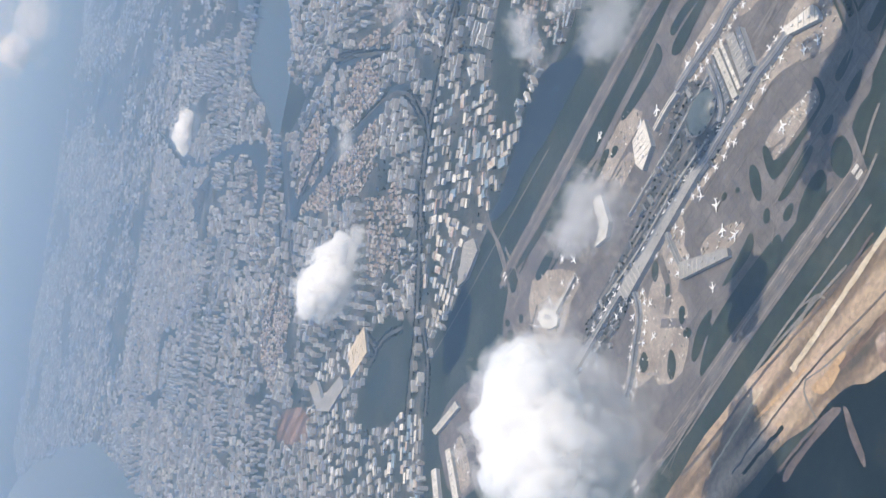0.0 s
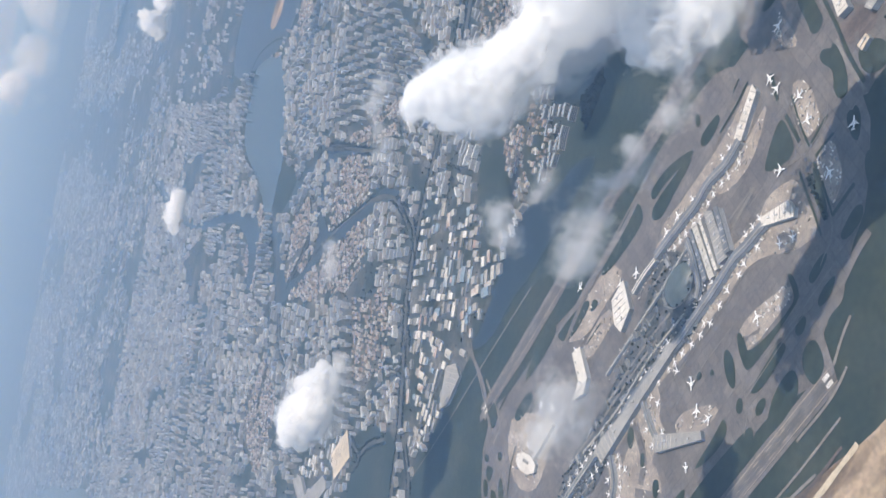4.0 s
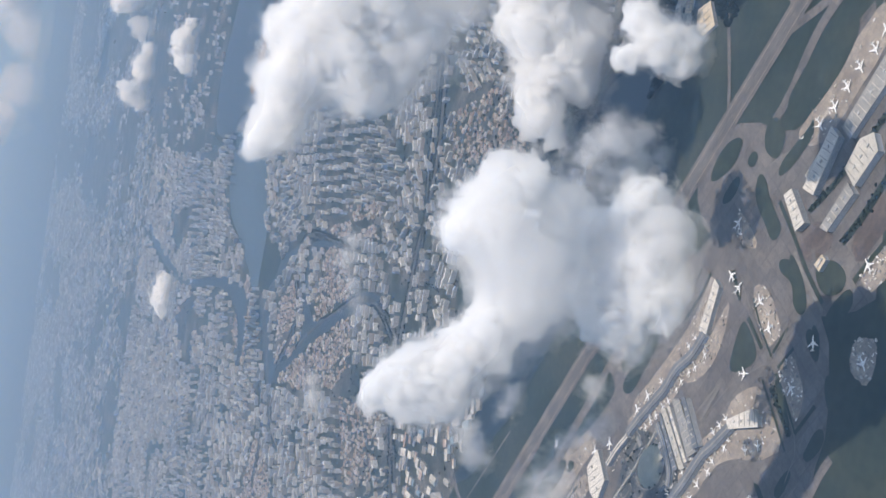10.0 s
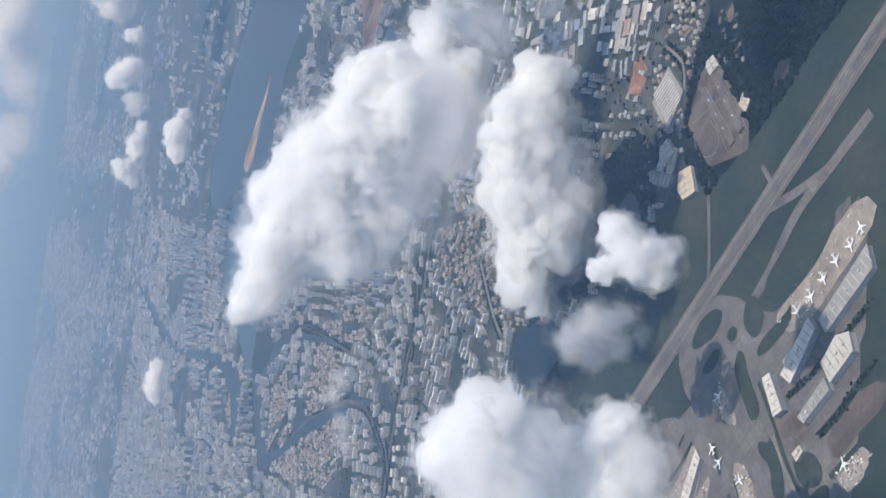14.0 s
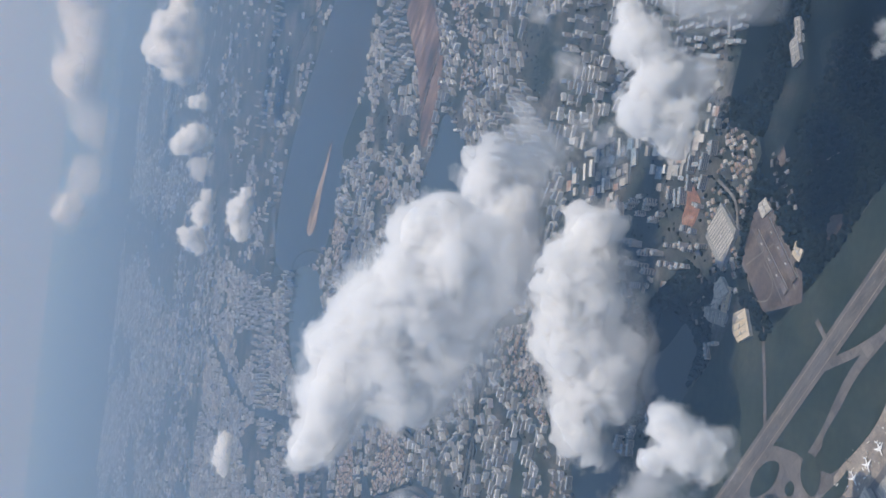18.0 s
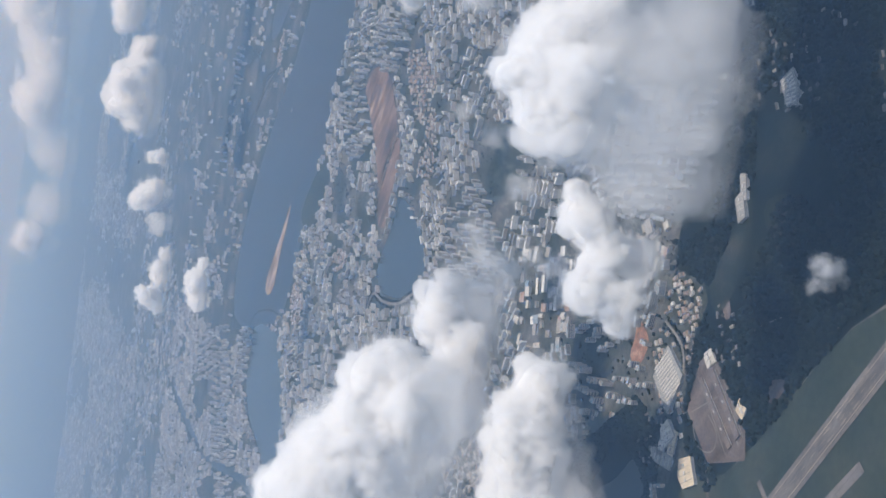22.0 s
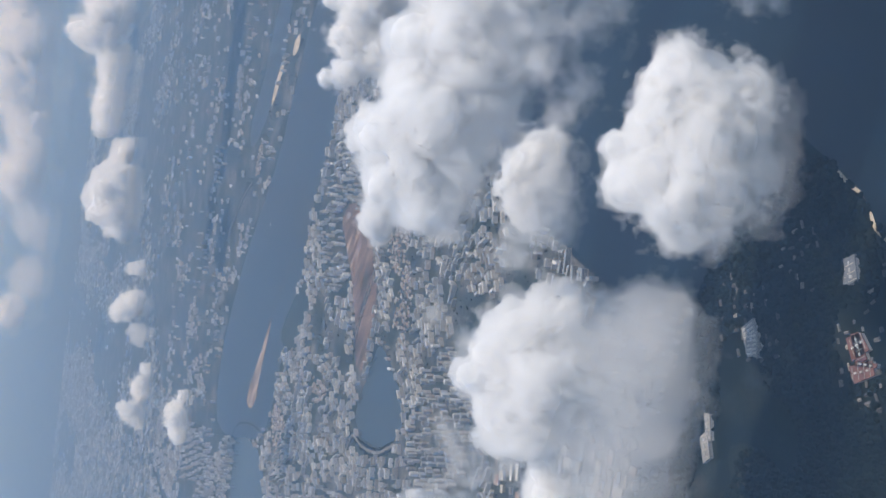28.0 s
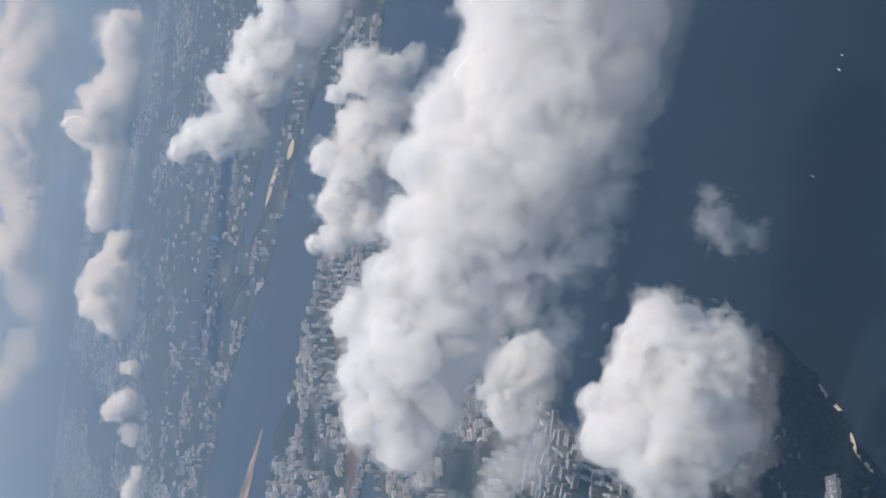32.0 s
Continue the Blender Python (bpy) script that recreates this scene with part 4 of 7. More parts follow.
HALLS.append(('long_hangar', 1.6, 'grey', [(101.6, 190.4), (99.7, 188.3), (91.8, 193.9), (92.5, 196.1)]))
HALLS.append(('twin_hangar', 1.8, 'pale', [(104.5, 191.6), (110.2, 188.9), (111.6, 185.4), (108.2, 183.5), (101.2, 188.2)]))
HALLS.append(('cargo_terminal', 1.4, 'grey', [(128.6, 185.0), (124.3, 182.5), (110.5, 192.0), (112.7, 194.8)]))
HALLS.append(('catering_building', 1.2, 'beige', [(84.9, 196.4), (87.1, 194.7), (86.2, 193.3), (83.7, 194.7)]))
HALLS.append(('logistics_shed', 1.4, 'pale', [(102.5, 203.5), (108.1, 200.0), (108.4, 196.1), (100.1, 200.3)]))
HALLS.append(('tent_roof_hall', 1.5, 'beige', [(-53.4, 444.4), (-61.9, 436.4), (-74.2, 449.0), (-66.1, 457.1)]))
HALLS.append(('exhibition_hall', 1.4, 'grey', [(-89.0, 501.1), (-84.7, 491.5), (-90.0, 481.0), (-76.8, 463.4), (-78.9, 455.8), (-92.4, 469.3), (-95.6, 484.0)]))
HALLS.append(('solar_roof_shed', 1.0, 'grid', [(157.3, 270.2), (166.1, 265.5), (160.0, 257.2), (149.5, 261.3)]))
HALLS.append(('drill_hall', 1.0, 'pale', [(145.2, 263.4), (148.1, 260.9), (144.8, 257.0), (141.1, 260.2)]))
HALLS.append(('camp_shed_long', 0.6, 'brown', [(163.2, 247.1), (163.9, 245.2), (151.3, 231.4), (149.8, 232.6)]))
HALLS.append(('camp_shed_low', 0.5, 'brown', [(160.3, 250.4), (160.9, 249.2), (148.2, 234.1), (147.0, 235.1)]))
HALLS.append(('camp_shed_narrow', 0.5, 'pale', [(166.4, 250.3), (168.4, 247.6), (165.8, 244.6), (163.5, 247.6)]))
HALLS.append(('camp_store', 0.5, 'beige', [(156.3, 234.2), (159.4, 233.3), (157.4, 230.3), (154.6, 231.2)]))
HALLS.append(('camp_block', 0.6, 'pale', [(146.1, 264.1), (146.4, 262.1), (139.0, 261.5), (138.1, 263.8)]))
HALLS.append(('camp_wing', 0.5, 'beige', [(146.1, 259.5), (145.8, 256.4), (139.4, 257.0), (139.6, 259.6)]))
HALLS.append(('guard_block', 0.6, 'grey', [(140.1, 267.0), (139.4, 256.5), (136.0, 257.5), (136.6, 267.3)]))
HALLS.append(('arena_roof', 1.0, 'beige', [(139.8, 253.2), (141.7, 248.7), (135.8, 245.3), (133.5, 249.7), (135.7, 252.7)]))
HALLS.append(('south_shed', 1.3, 'white', [(-78.1, 349.2), (-76.4, 346.2), (-88.3, 334.0), (-89.8, 337.9)]))
HALLS.append(('freight_shed', 1.3, 'white', [(-86.8, 357.4), (-85.0, 354.2), (-95.5, 346.0), (-96.7, 349.8)]))
HALLS.append(('ferry_shed', 1.3, 'pale', [(-65.6, 352.4), (-61.8, 348.5), (-62.9, 345.3), (-75.0, 358.9), (-74.3, 362.2)]))
HALLS.append(('sports_hall', 1.0, 'grey', [(-12.6, 364.2), (-10.2, 356.9), (-13.6, 352.5), (-23.6, 357.4), (-26.5, 363.2)]))
HALLS.append(('coast_depot', 1.0, 'dark', [(254.1, 255.1), (254.2, 252.8), (251.3, 251.1), (251.2, 253.9)]))
HALLS.append(('long_store_shed', 1.0, 'grey', [(210.6, 245.5), (210.7, 243.2), (204.8, 241.3), (204.2, 243.4)]))
HALLS.append(('lab_block', 1.2, 'grid', [(231.4, 233.1), (231.4, 228.6), (226.7, 227.4), (226.9, 232.0)]))
HALLS.append(('harbour_block', 1.2, 'grey', [(204.5, 245.7), (206.7, 243.3), (200.8, 240.6), (199.0, 243.0)]))
HALLS.append(('red_roof_school', 1.0, 'red', [(235.0, 199.7), (236.7, 195.8), (233.7, 192.7), (230.7, 197.1)]))
HALLS.append(('red_roof_hall', 1.0, 'red', [(229.5, 197.7), (231.6, 191.5), (229.0, 190.2), (226.4, 195.5)]))
HALLS.append(('sea_side_block', 1.1, 'dark', [(251.0, 203.6), (251.8, 200.3), (246.8, 198.4), (245.9, 201.2)]))

CONCOURSES = []
CONCOURSES.append(('concourse_north', 1.9, 1.2, 'dark', [(65.1, 228.9), (59.8, 232.4), (55.3, 237.5), (50.0, 240.9), (45.6, 244.9), (40.8, 249.3), (36.1, 253.3)]))
CONCOURSES.append(('concourse_east', 2.0, 1.2, 'dark', [(47.4, 214.4), (42.1, 219.2), (38.8, 222.6), (32.3, 226.7), (26.1, 231.1), (17.7, 237.3), (10.1, 244.2), (0.9, 250.9), (-10.5, 257.9)]))
CONCOURSES.append(('sky_bridge', 1.1, 1.2, 'white', [(35.4, 253.1), (31.3, 256.7), (26.2, 260.1)]))
CONCOURSES.append(('pier_stem', 0.9, 1.0, 'white', [(-24.8, 294.2), (-19.2, 290.6), (-13.6, 287.1)]))
CONCOURSES.append(('south_pier', 1.4, 1.2, 'grey', [(-10.1, 258.8), (-24.4, 269.0), (-39.2, 279.1)]))
CONCOURSES.append(('old_pier', 1.0, 1.1, 'dark', [(-14.0, 256.0), (-19.1, 252.2), (-25.7, 251.6), (-33.9, 251.0), (-39.1, 252.0)]))
CONCOURSES.append(('pier_neck', 1.0, 1.1, 'grey', [(1.6, 246.6), (-3.0, 241.5), (-5.4, 238.3)]))
CONCOURSES.append(('car_park_deck', 1.6, 0.9, 'dark', [(41.3, 241.9), (36.9, 237.4), (31.8, 233.9), (28.5, 233.7)]))
CONCOURSES.append(('access_viaduct', 0.5, 0.7, 'pale', [(4.3, 265.6), (16.9, 256.7), (28.8, 248.3), (40.0, 241.4)]))
CONCOURSES.append(('landside_viaduct', 0.5, 0.7, 'pale', [(-16.7, 269.1), (-3.0, 257.4), (12.4, 247.5), (24.3, 237.3)]))

DOME = (30.8, 242.7)
OCTAGON = (-27.0, 297.4)

LANDSIDE = [(38.2, 252.8), (38.6, 242.1), (30.2, 228.2), (19.4, 233.3), (0.9, 250.9), (-30.1, 263.9), (-39.1, 278.5), (-24.6, 278.1), (-1.1, 263.6), (16.9, 256.7)]

AIRLINERS = []
AIRLINERS += [((79.2, 223.6), 52.1, 0.8), ((75.0, 212.3), 139.4, 0.8), ((69.9, 208.1), 119.1, 0.8), ((69.5, 193.7), 15.6, 0.8), ((59.4, 198.0), 48.5, 0.8), ((24.0, 288.0), 146.1, 0.8)]
AIRLINERS += [((7.4, 283.7), 61.3, 0.8), ((27.8, 211.4), 38.4, 0.8), ((42.4, 251.8), 48.6, 0.8), ((46.6, 248.4), 47.9, 0.8), ((4.3, 225.6), 18.4, 0.8), ((3.6, 220.9), -46.4, 0.8)]
AIRLINERS += [((9.5, 229.6), -161.4, 0.8), ((-15.7, 249.3), 145.1, 0.62), ((-23.1, 245.3), 150.8, 0.62), ((-34.6, 268.9), 49.0, 0.62), ((-19.9, 255.7), -30.2, 0.62), ((-8.7, 225.4), -161.3, 0.62)]
AIRLINERS += [((43.6, 208.9), -163.2, 0.62), ((45.5, 205.1), -163.4, 0.62), ((31.8, 223.4), -118.3, 0.62), ((38.3, 219.4), -122.9, 0.62), ((24.7, 232.4), -112.6, 0.62), ((-6.5, 253.4), 141.8, 0.62)]
AIRLINERS += [((3.3, 244.2), -81.1, 0.62), ((11.2, 236.2), -82.4, 0.62), ((128.0, 190.5), -140.3, 0.8), ((124.6, 193.9), -139.7, 0.8), ((120.7, 196.6), -139.1, 0.8), ((116.7, 199.4), -146.0, 0.8)]
AIRLINERS += [((113.0, 202.8), -137.8, 0.8), ((90.9, 224.3), -31.3, 0.8), ((76.9, 220.4), -30.1, 0.8), ((86.6, 182.3), 42.6, 0.8), ((68.2, 179.2), -144.7, 0.8), ((59.2, 213.5), -78.2, 0.8)]
AIRLINERS += [((6.3, 245.5), 83.8, 0.62), ((2.6, 241.2), 84.4, 0.62), ((15.5, 235.6), 81.9, 0.62), ((18.1, 232.7), 81.3, 0.62), ((20.7, 230.1), 80.8, 0.62), ((23.9, 227.3), 80.1, 0.62)]
AIRLINERS += [((28.2, 225.2), 79.2, 0.62), ((35.7, 220.5), 77.6, 0.62), ((42.3, 216.2), 76.2, 0.62), ((-78.7, 341.0), -138.2, 0.62), ((-75.5, 344.7), -138.1, 0.62), ((-66.3, 333.1), -129.1, 0.62)]
AIRLINERS += [((-68.4, 328.8), -129.3, 0.62), ((131.9, 188.5), 42.6, 0.8), ((31.3, 261.7), 19.1, 0.8), ((27.6, 268.0), 19.4, 0.8), ((-9.9, 296.7), 54.7, 0.8), ((-9.6, 289.9), -125.8, 0.8)]
AIRLINERS += [((63.4, 233.2), -121.8, 0.55), ((60.4, 228.7), 57.0, 0.55), ((61.0, 235.1), -141.7, 0.55), ((57.0, 231.5), 48.0, 0.55), ((55.3, 233.5), 37.6, 0.55), ((52.8, 235.9), 52.7, 0.55)]
AIRLINERS += [((50.6, 237.3), 54.5, 0.55), ((50.9, 243.7), -132.5, 0.55), ((47.3, 239.7), 49.4, 0.55), ((45.4, 241.5), 46.7, 0.55), ((42.9, 243.7), 42.3, 0.55), ((41.0, 245.5), 46.3, 0.55)]
AIRLINERS += [((39.1, 247.2), 43.1, 0.55), ((36.2, 249.7), 52.5, 0.55), ((48.4, 217.2), -131.1, 0.55), ((46.4, 219.0), -132.0, 0.55), ((44.5, 220.7), -133.2, 0.55), ((37.1, 227.0), -112.5, 0.55)]
AIRLINERS += [((32.9, 229.6), -125.6, 0.55), ((28.7, 232.6), -122.9, 0.55), ((26.8, 234.0), -125.5, 0.55), ((23.5, 229.6), 50.1, 0.55), ((16.7, 241.9), -136.5, 0.55), ((13.0, 237.8), 50.2, 0.55)]
AIRLINERS += [((14.8, 243.6), -133.5, 0.55), ((11.1, 239.6), 46.0, 0.55), ((7.5, 242.7), 46.6, 0.55), ((8.6, 248.7), -127.5, 0.55), ((6.5, 250.2), -128.0, 0.55), ((1.2, 247.3), 52.4, 0.55)]
AIRLINERS += [((1.3, 253.9), -113.9, 0.55), ((-0.9, 255.2), -114.6, 0.55), ((-3.8, 250.5), 54.7, 0.55), ((-3.1, 256.6), -121.5, 0.55), ((-5.3, 258.0), -125.5, 0.55), ((-7.5, 259.3), -122.9, 0.55)]
AIRLINERS += [((-22.3, 299.5), -130.2, 0.55), ((-23.3, 294.4), 44.6, 0.55), ((-21.3, 292.7), 50.5, 0.55), ((-19.4, 291.0), 51.7, 0.55), ((-16.5, 294.3), -127.7, 0.55), ((-16.4, 288.0), 46.4, 0.55)]
AIRLINERS += [((-14.6, 286.2), 40.2, 0.55), ((-14.6, 259.0), 48.7, 0.55), ((-13.9, 264.5), -121.1, 0.55), ((-16.7, 260.5), 60.0, 0.55), ((-16.0, 266.0), -132.8, 0.55), ((-18.8, 262.0), 52.5, 0.55)]
AIRLINERS += [((-18.1, 267.5), -128.7, 0.55), ((-21.0, 263.5), 53.4, 0.55), ((-20.2, 269.0), -129.2, 0.55), ((-23.1, 265.1), 58.8, 0.55), ((-22.4, 270.6), -129.2, 0.55), ((-26.2, 273.2), -131.0, 0.55)]
AIRLINERS += [((-28.9, 269.1), 59.4, 0.55), ((-31.1, 270.6), 61.1, 0.55), ((-32.6, 277.6), -121.7, 0.55), ((-35.4, 273.5), 54.8, 0.55), ((-34.7, 279.0), -116.9, 0.55), ((-36.9, 280.5), -128.0, 0.55)]
AIRLINERS += [((-39.7, 276.4), 57.3, 0.55), ((-16.3, 257.1), -55.6, 0.55), ((-13.6, 253.5), 128.6, 0.55), ((-15.7, 251.9), 123.2, 0.55), ((-20.1, 249.9), 102.7, 0.55), ((-23.1, 254.1), -90.2, 0.55)]
AIRLINERS += [((-22.7, 249.6), 101.0, 0.55), ((-25.3, 249.4), 92.9, 0.55), ((-27.1, 253.8), -81.1, 0.55), ((-29.7, 253.6), -82.6, 0.55), ((-31.9, 248.9), 101.1, 0.55), ((-35.5, 249.0), 83.7, 0.55)]
AIRLINERS += [((-37.2, 253.9), -101.3, 0.55), ((-38.1, 249.5), 79.1, 0.55), ((-4.4, 243.4), -42.8, 0.55), ((-7.1, 239.8), -46.5, 0.55), ((-3.5, 237.1), 147.4, 0.55)]

BOATS = []
BOATS += [(314.3, 220.6, 70, 1.3), (337.6, 216.1, 60, 1.2), (340.7, 215.7, 60, 1.0), (232.9, 704.1, 10, 2.2), (396.4, 789.3, 10, 2.0), (297.1, 256.9, 40, 0.9)]
BOATS += [(275.1, 809.6, 10, 1.6)]

ZONES = []
ZONES.append(('works', [(39.8, 415.2), (44.1, 349.0), (22.4, 336.4), (5.7, 344.3), (-7.6, 349.0), (-27.6, 358.8), (-48.4, 385.6), (-3.5, 407.9), (17.0, 410.8)]))
ZONES.append(('works', [(157.2, 349.6), (181.3, 338.9), (192.0, 306.7), (197.3, 278.4), (198.4, 262.5), (181.8, 275.8), (167.9, 290.8), (164.1, 315.6), (158.0, 332.0)]))
ZONES.append(('works', [(-57.6, 469.4), (-52.2, 442.9), (-77.9, 456.5), (-88.4, 421.1), (-103.1, 472.1), (-84.3, 502.6)]))
ZONES.append(('works', [(-103.9, 485.5), (-79.0, 437.9), (-63.1, 373.5), (-97.5, 365.1), (-124.6, 441.4)]))
ZONES.append(('works', [(183.0, 357.1), (188.0, 335.6), (169.2, 315.0), (153.3, 325.4), (152.9, 358.9)]))
ZONES.append(('low', [(121.0, 400.1), (125.2, 359.3), (113.6, 350.5), (107.7, 324.7), (98.6, 310.6), (88.1, 317.5), (87.5, 340.5), (98.4, 390.6)]))
ZONES.append(('low', [(-3.9, 472.1), (6.4, 436.5), (-1.0, 423.0), (-25.9, 418.5), (-36.0, 452.7)]))
ZONES.append(('low', [(138.4, 306.2), (144.9, 294.8), (141.3, 278.5), (128.7, 281.1), (122.1, 298.3)]))
ZONES.append(('low', [(61.5, 356.7), (73.9, 349.7), (76.4, 331.3), (60.6, 321.1), (45.2, 337.2), (48.6, 346.8)]))
ZONES.append(('camp', [(147.1, 280.1), (150.2, 258.9), (137.1, 253.0), (133.7, 270.8)]))
ZONES.append(('camp', [(179.0, 248.7), (180.8, 240.0), (166.7, 235.6), (167.0, 245.8)]))
ZONES.append(('camp', [(244.4, 248.5), (242.0, 222.8), (224.6, 220.6), (224.1, 243.4)]))
ZONES.append(('camp', [(259.3, 227.9), (257.6, 212.1), (242.9, 212.8), (244.2, 224.8)]))
ZONES.append(('camp', [(239.0, 204.8), (240.7, 191.6), (221.3, 186.7), (223.3, 200.0)]))
ZONES.append(('camp', [(242.0, 243.8), (242.2, 232.7), (225.1, 226.3), (224.5, 235.9)]))
ZONES.append(('camp', [(253.5, 192.0), (238.7, 199.4), (222.2, 200.1), (223.0, 187.0)]))
ZONES.append(('works', [(252.1, 317.1), (255.0, 291.8), (242.7, 288.8), (239.0, 313.7)]))
ZONES.append(('low', [(72.7, 498.7), (78.7, 456.5), (63.8, 449.7), (56.8, 490.8)]))

CUMULUS = []
CUMULUS.append([(-31.3, 197.3, 55.5, 7.3), (-29.0, 194.5, 49.1, 6.8), (-39.2, 198.4, 58.1, 5.3), (-39.7, 194.6, 49.3, 10.6), (-34.1, 191.6, 42.5, 5.3), (-47.6, 195.7, 51.9, 8.5), (-43.7, 191.7, 42.9, 8.5), (-26.4, 198.0, 57.3, 3.1), (-46.6, 198.3, 57.9, 4.2), (-39.7, 189.9, 38.8, 4.2)])
CUMULUS.append([(-14.0, 351.0, 41.4, 2.8), (-19.8, 352.0, 44.0, 4.8), (-26.1, 353.4, 47.4, 5.9), (-33.1, 354.0, 49.0, 5.9), (-38.7, 355.3, 52.4, 3.1), (-28.6, 352.1, 44.1, 5.5), (-41.3, 353.6, 48.0, 2.1), (-34.1, 352.6, 45.5, 3.8)])
CUMULUS.append([(18.8, 614.2, 51.4, 4.1), (11.2, 613.9, 50.7, 5.2), (4.0, 613.9, 50.5, 3.5)])
CUMULUS.append([(53.0, 188.5, 93.4, 2.4), (55.3, 187.7, 91.1, 3.3), (55.5, 186.2, 87.5, 4.3), (58.0, 185.0, 84.6, 4.6), (60.4, 183.8, 81.5, 4.6), (63.8, 182.6, 78.5, 4.6), (67.1, 181.3, 75.6, 5.1), (71.2, 180.5, 73.7, 5.6), (76.0, 180.1, 72.7, 6.5), (81.3, 180.8, 74.4, 7.9), (84.9, 183.2, 80.2, 5.6), (82.5, 184.3, 82.7, 3.4), (88.6, 181.3, 75.6, 7.0), (87.2, 178.3, 68.6, 6.1), (82.0, 184.8, 84.0, 2.1), (53.9, 184.1, 82.2, 3.7), (75.0, 178.5, 69.2, 3.7)])
CUMULUS.append([(80.6, 179.7, 58.8, 4.8), (74.5, 180.7, 59.4, 4.0), (77.3, 175.2, 56.5, 5.2), (71.4, 176.0, 56.9, 4.8), (82.2, 172.2, 55.0, 5.7), (74.2, 169.7, 53.9, 4.7), (87.1, 169.2, 53.7, 4.5), (90.4, 174.7, 56.2, 4.8), (79.1, 166.6, 52.6, 3.7), (85.2, 181.4, 59.8, 3.9), (69.1, 179.5, 58.7, 2.4)])
CUMULUS.append([(92.6, 286.8, 94.2, 4.1), (97.3, 285.5, 90.6, 5.8), (104.4, 285.1, 89.6, 5.5), (110.1, 284.4, 87.9, 7.5), (120.2, 286.4, 93.1, 4.4), (120.1, 283.5, 85.4, 7.9), (130.0, 282.6, 83.0, 7.5), (114.8, 279.7, 75.8, 8.8), (128.6, 279.5, 75.2, 10.2), (150.3, 279.1, 74.1, 5.7), (142.0, 276.7, 68.2, 10.2), (153.9, 276.9, 68.6, 5.4), (128.0, 274.3, 62.4, 8.8), (117.7, 275.3, 64.8, 6.8), (144.8, 273.2, 59.7, 10.2), (139.3, 280.1, 76.6, 6.1), (107.6, 277.3, 69.7, 5.4), (133.7, 273.6, 60.7, 6.1)])
CUMULUS.append([(167.8, 301.9, 48.7, 6.8), (158.6, 298.6, 40.5, 8.3), (137.4, 299.1, 41.7, 6.7), (169.3, 298.1, 39.2, 6.8), (147.7, 299.7, 43.1, 8.3), (161.5, 302.7, 50.6, 5.3)])
CUMULUS.append([(146.3, 256.7, 42.3, 7.3), (155.9, 255.8, 40.0, 6.0), (138.6, 257.8, 44.9, 6.3), (130.3, 256.3, 41.3, 7.9), (122.0, 253.7, 35.2, 8.6), (108.7, 254.4, 36.9, 5.5), (103.9, 252.8, 33.2, 3.3), (128.0, 252.0, 31.2, 5.9), (127.1, 258.4, 46.3, 3.7), (112.0, 256.2, 41.1, 3.3), (116.6, 251.2, 29.5, 4.6), (139.1, 254.7, 37.6, 5.9)])
CUMULUS.append([(123.8, 192.7, 51.8, 3.1), (120.2, 191.2, 48.4, 4.1), (119.0, 189.4, 44.5, 3.6), (116.7, 193.3, 53.1, 2.5), (122.3, 188.4, 42.1, 2.1)])
CUMULUS.append([(219.7, 212.4, 77.6, 3.2), (224.5, 211.0, 74.2, 4.5), (229.4, 209.3, 69.9, 5.6), (234.2, 206.3, 62.6, 6.5), (213.7, 209.7, 70.8, 5.6), (219.0, 207.1, 64.6, 9.1), (225.4, 204.1, 57.5, 9.2), (232.8, 201.1, 50.7, 8.2), (223.6, 199.7, 47.6, 8.1), (213.0, 202.5, 53.9, 8.1), (213.0, 199.5, 47.1, 6.0), (204.2, 203.3, 55.7, 5.9), (202.9, 200.6, 49.7, 5.9), (209.2, 207.4, 65.3, 4.3), (235.7, 198.6, 45.3, 6.0), (225.5, 197.1, 42.1, 4.9), (203.7, 198.4, 44.9, 4.3)])
CUMULUS.append([(195.8, 220.0, 52.9, 4.8), (188.9, 218.3, 48.8, 4.9), (180.5, 218.9, 50.3, 4.4), (181.5, 216.2, 44.1, 4.6), (188.9, 215.0, 41.4, 4.1), (175.6, 216.3, 44.4, 2.8), (200.6, 221.2, 55.6, 2.5)])
CUMULUS.append([(269.7, 294.6, 76.5, 5.8), (261.5, 293.4, 73.5, 4.9), (247.4, 293.1, 72.8, 4.9), (256.7, 290.8, 67.0, 6.6), (266.9, 290.2, 65.5, 7.9), (252.2, 287.4, 58.4, 6.3), (266.6, 287.0, 57.5, 7.9), (271.6, 284.5, 51.5, 7.2), (243.0, 292.6, 71.3, 2.6), (246.1, 286.3, 55.7, 3.2)])
CUMULUS.append([(263.4, 245.6, 55.1, 5.3), (266.5, 243.8, 50.9, 5.1), (254.6, 245.9, 55.8, 3.5), (260.6, 242.5, 47.9, 3.3), (257.9, 247.2, 59.1, 2.5), (251.1, 245.0, 53.7, 2.3)])
CUMULUS.append([(279.2, 179.1, 59.9, 5.1), (275.3, 176.1, 53.3, 6.3), (271.0, 180.3, 62.5, 5.3), (266.0, 177.6, 56.6, 7.5), (269.1, 174.2, 49.2, 5.3), (261.2, 180.7, 63.6, 5.3), (256.2, 177.9, 57.3, 6.3), (259.2, 174.9, 50.6, 6.1), (263.7, 172.6, 46.0, 4.0), (265.3, 183.0, 69.0, 2.3), (276.8, 174.2, 49.2, 3.4), (257.7, 182.5, 67.6, 2.4), (276.7, 180.9, 64.0, 2.9)])
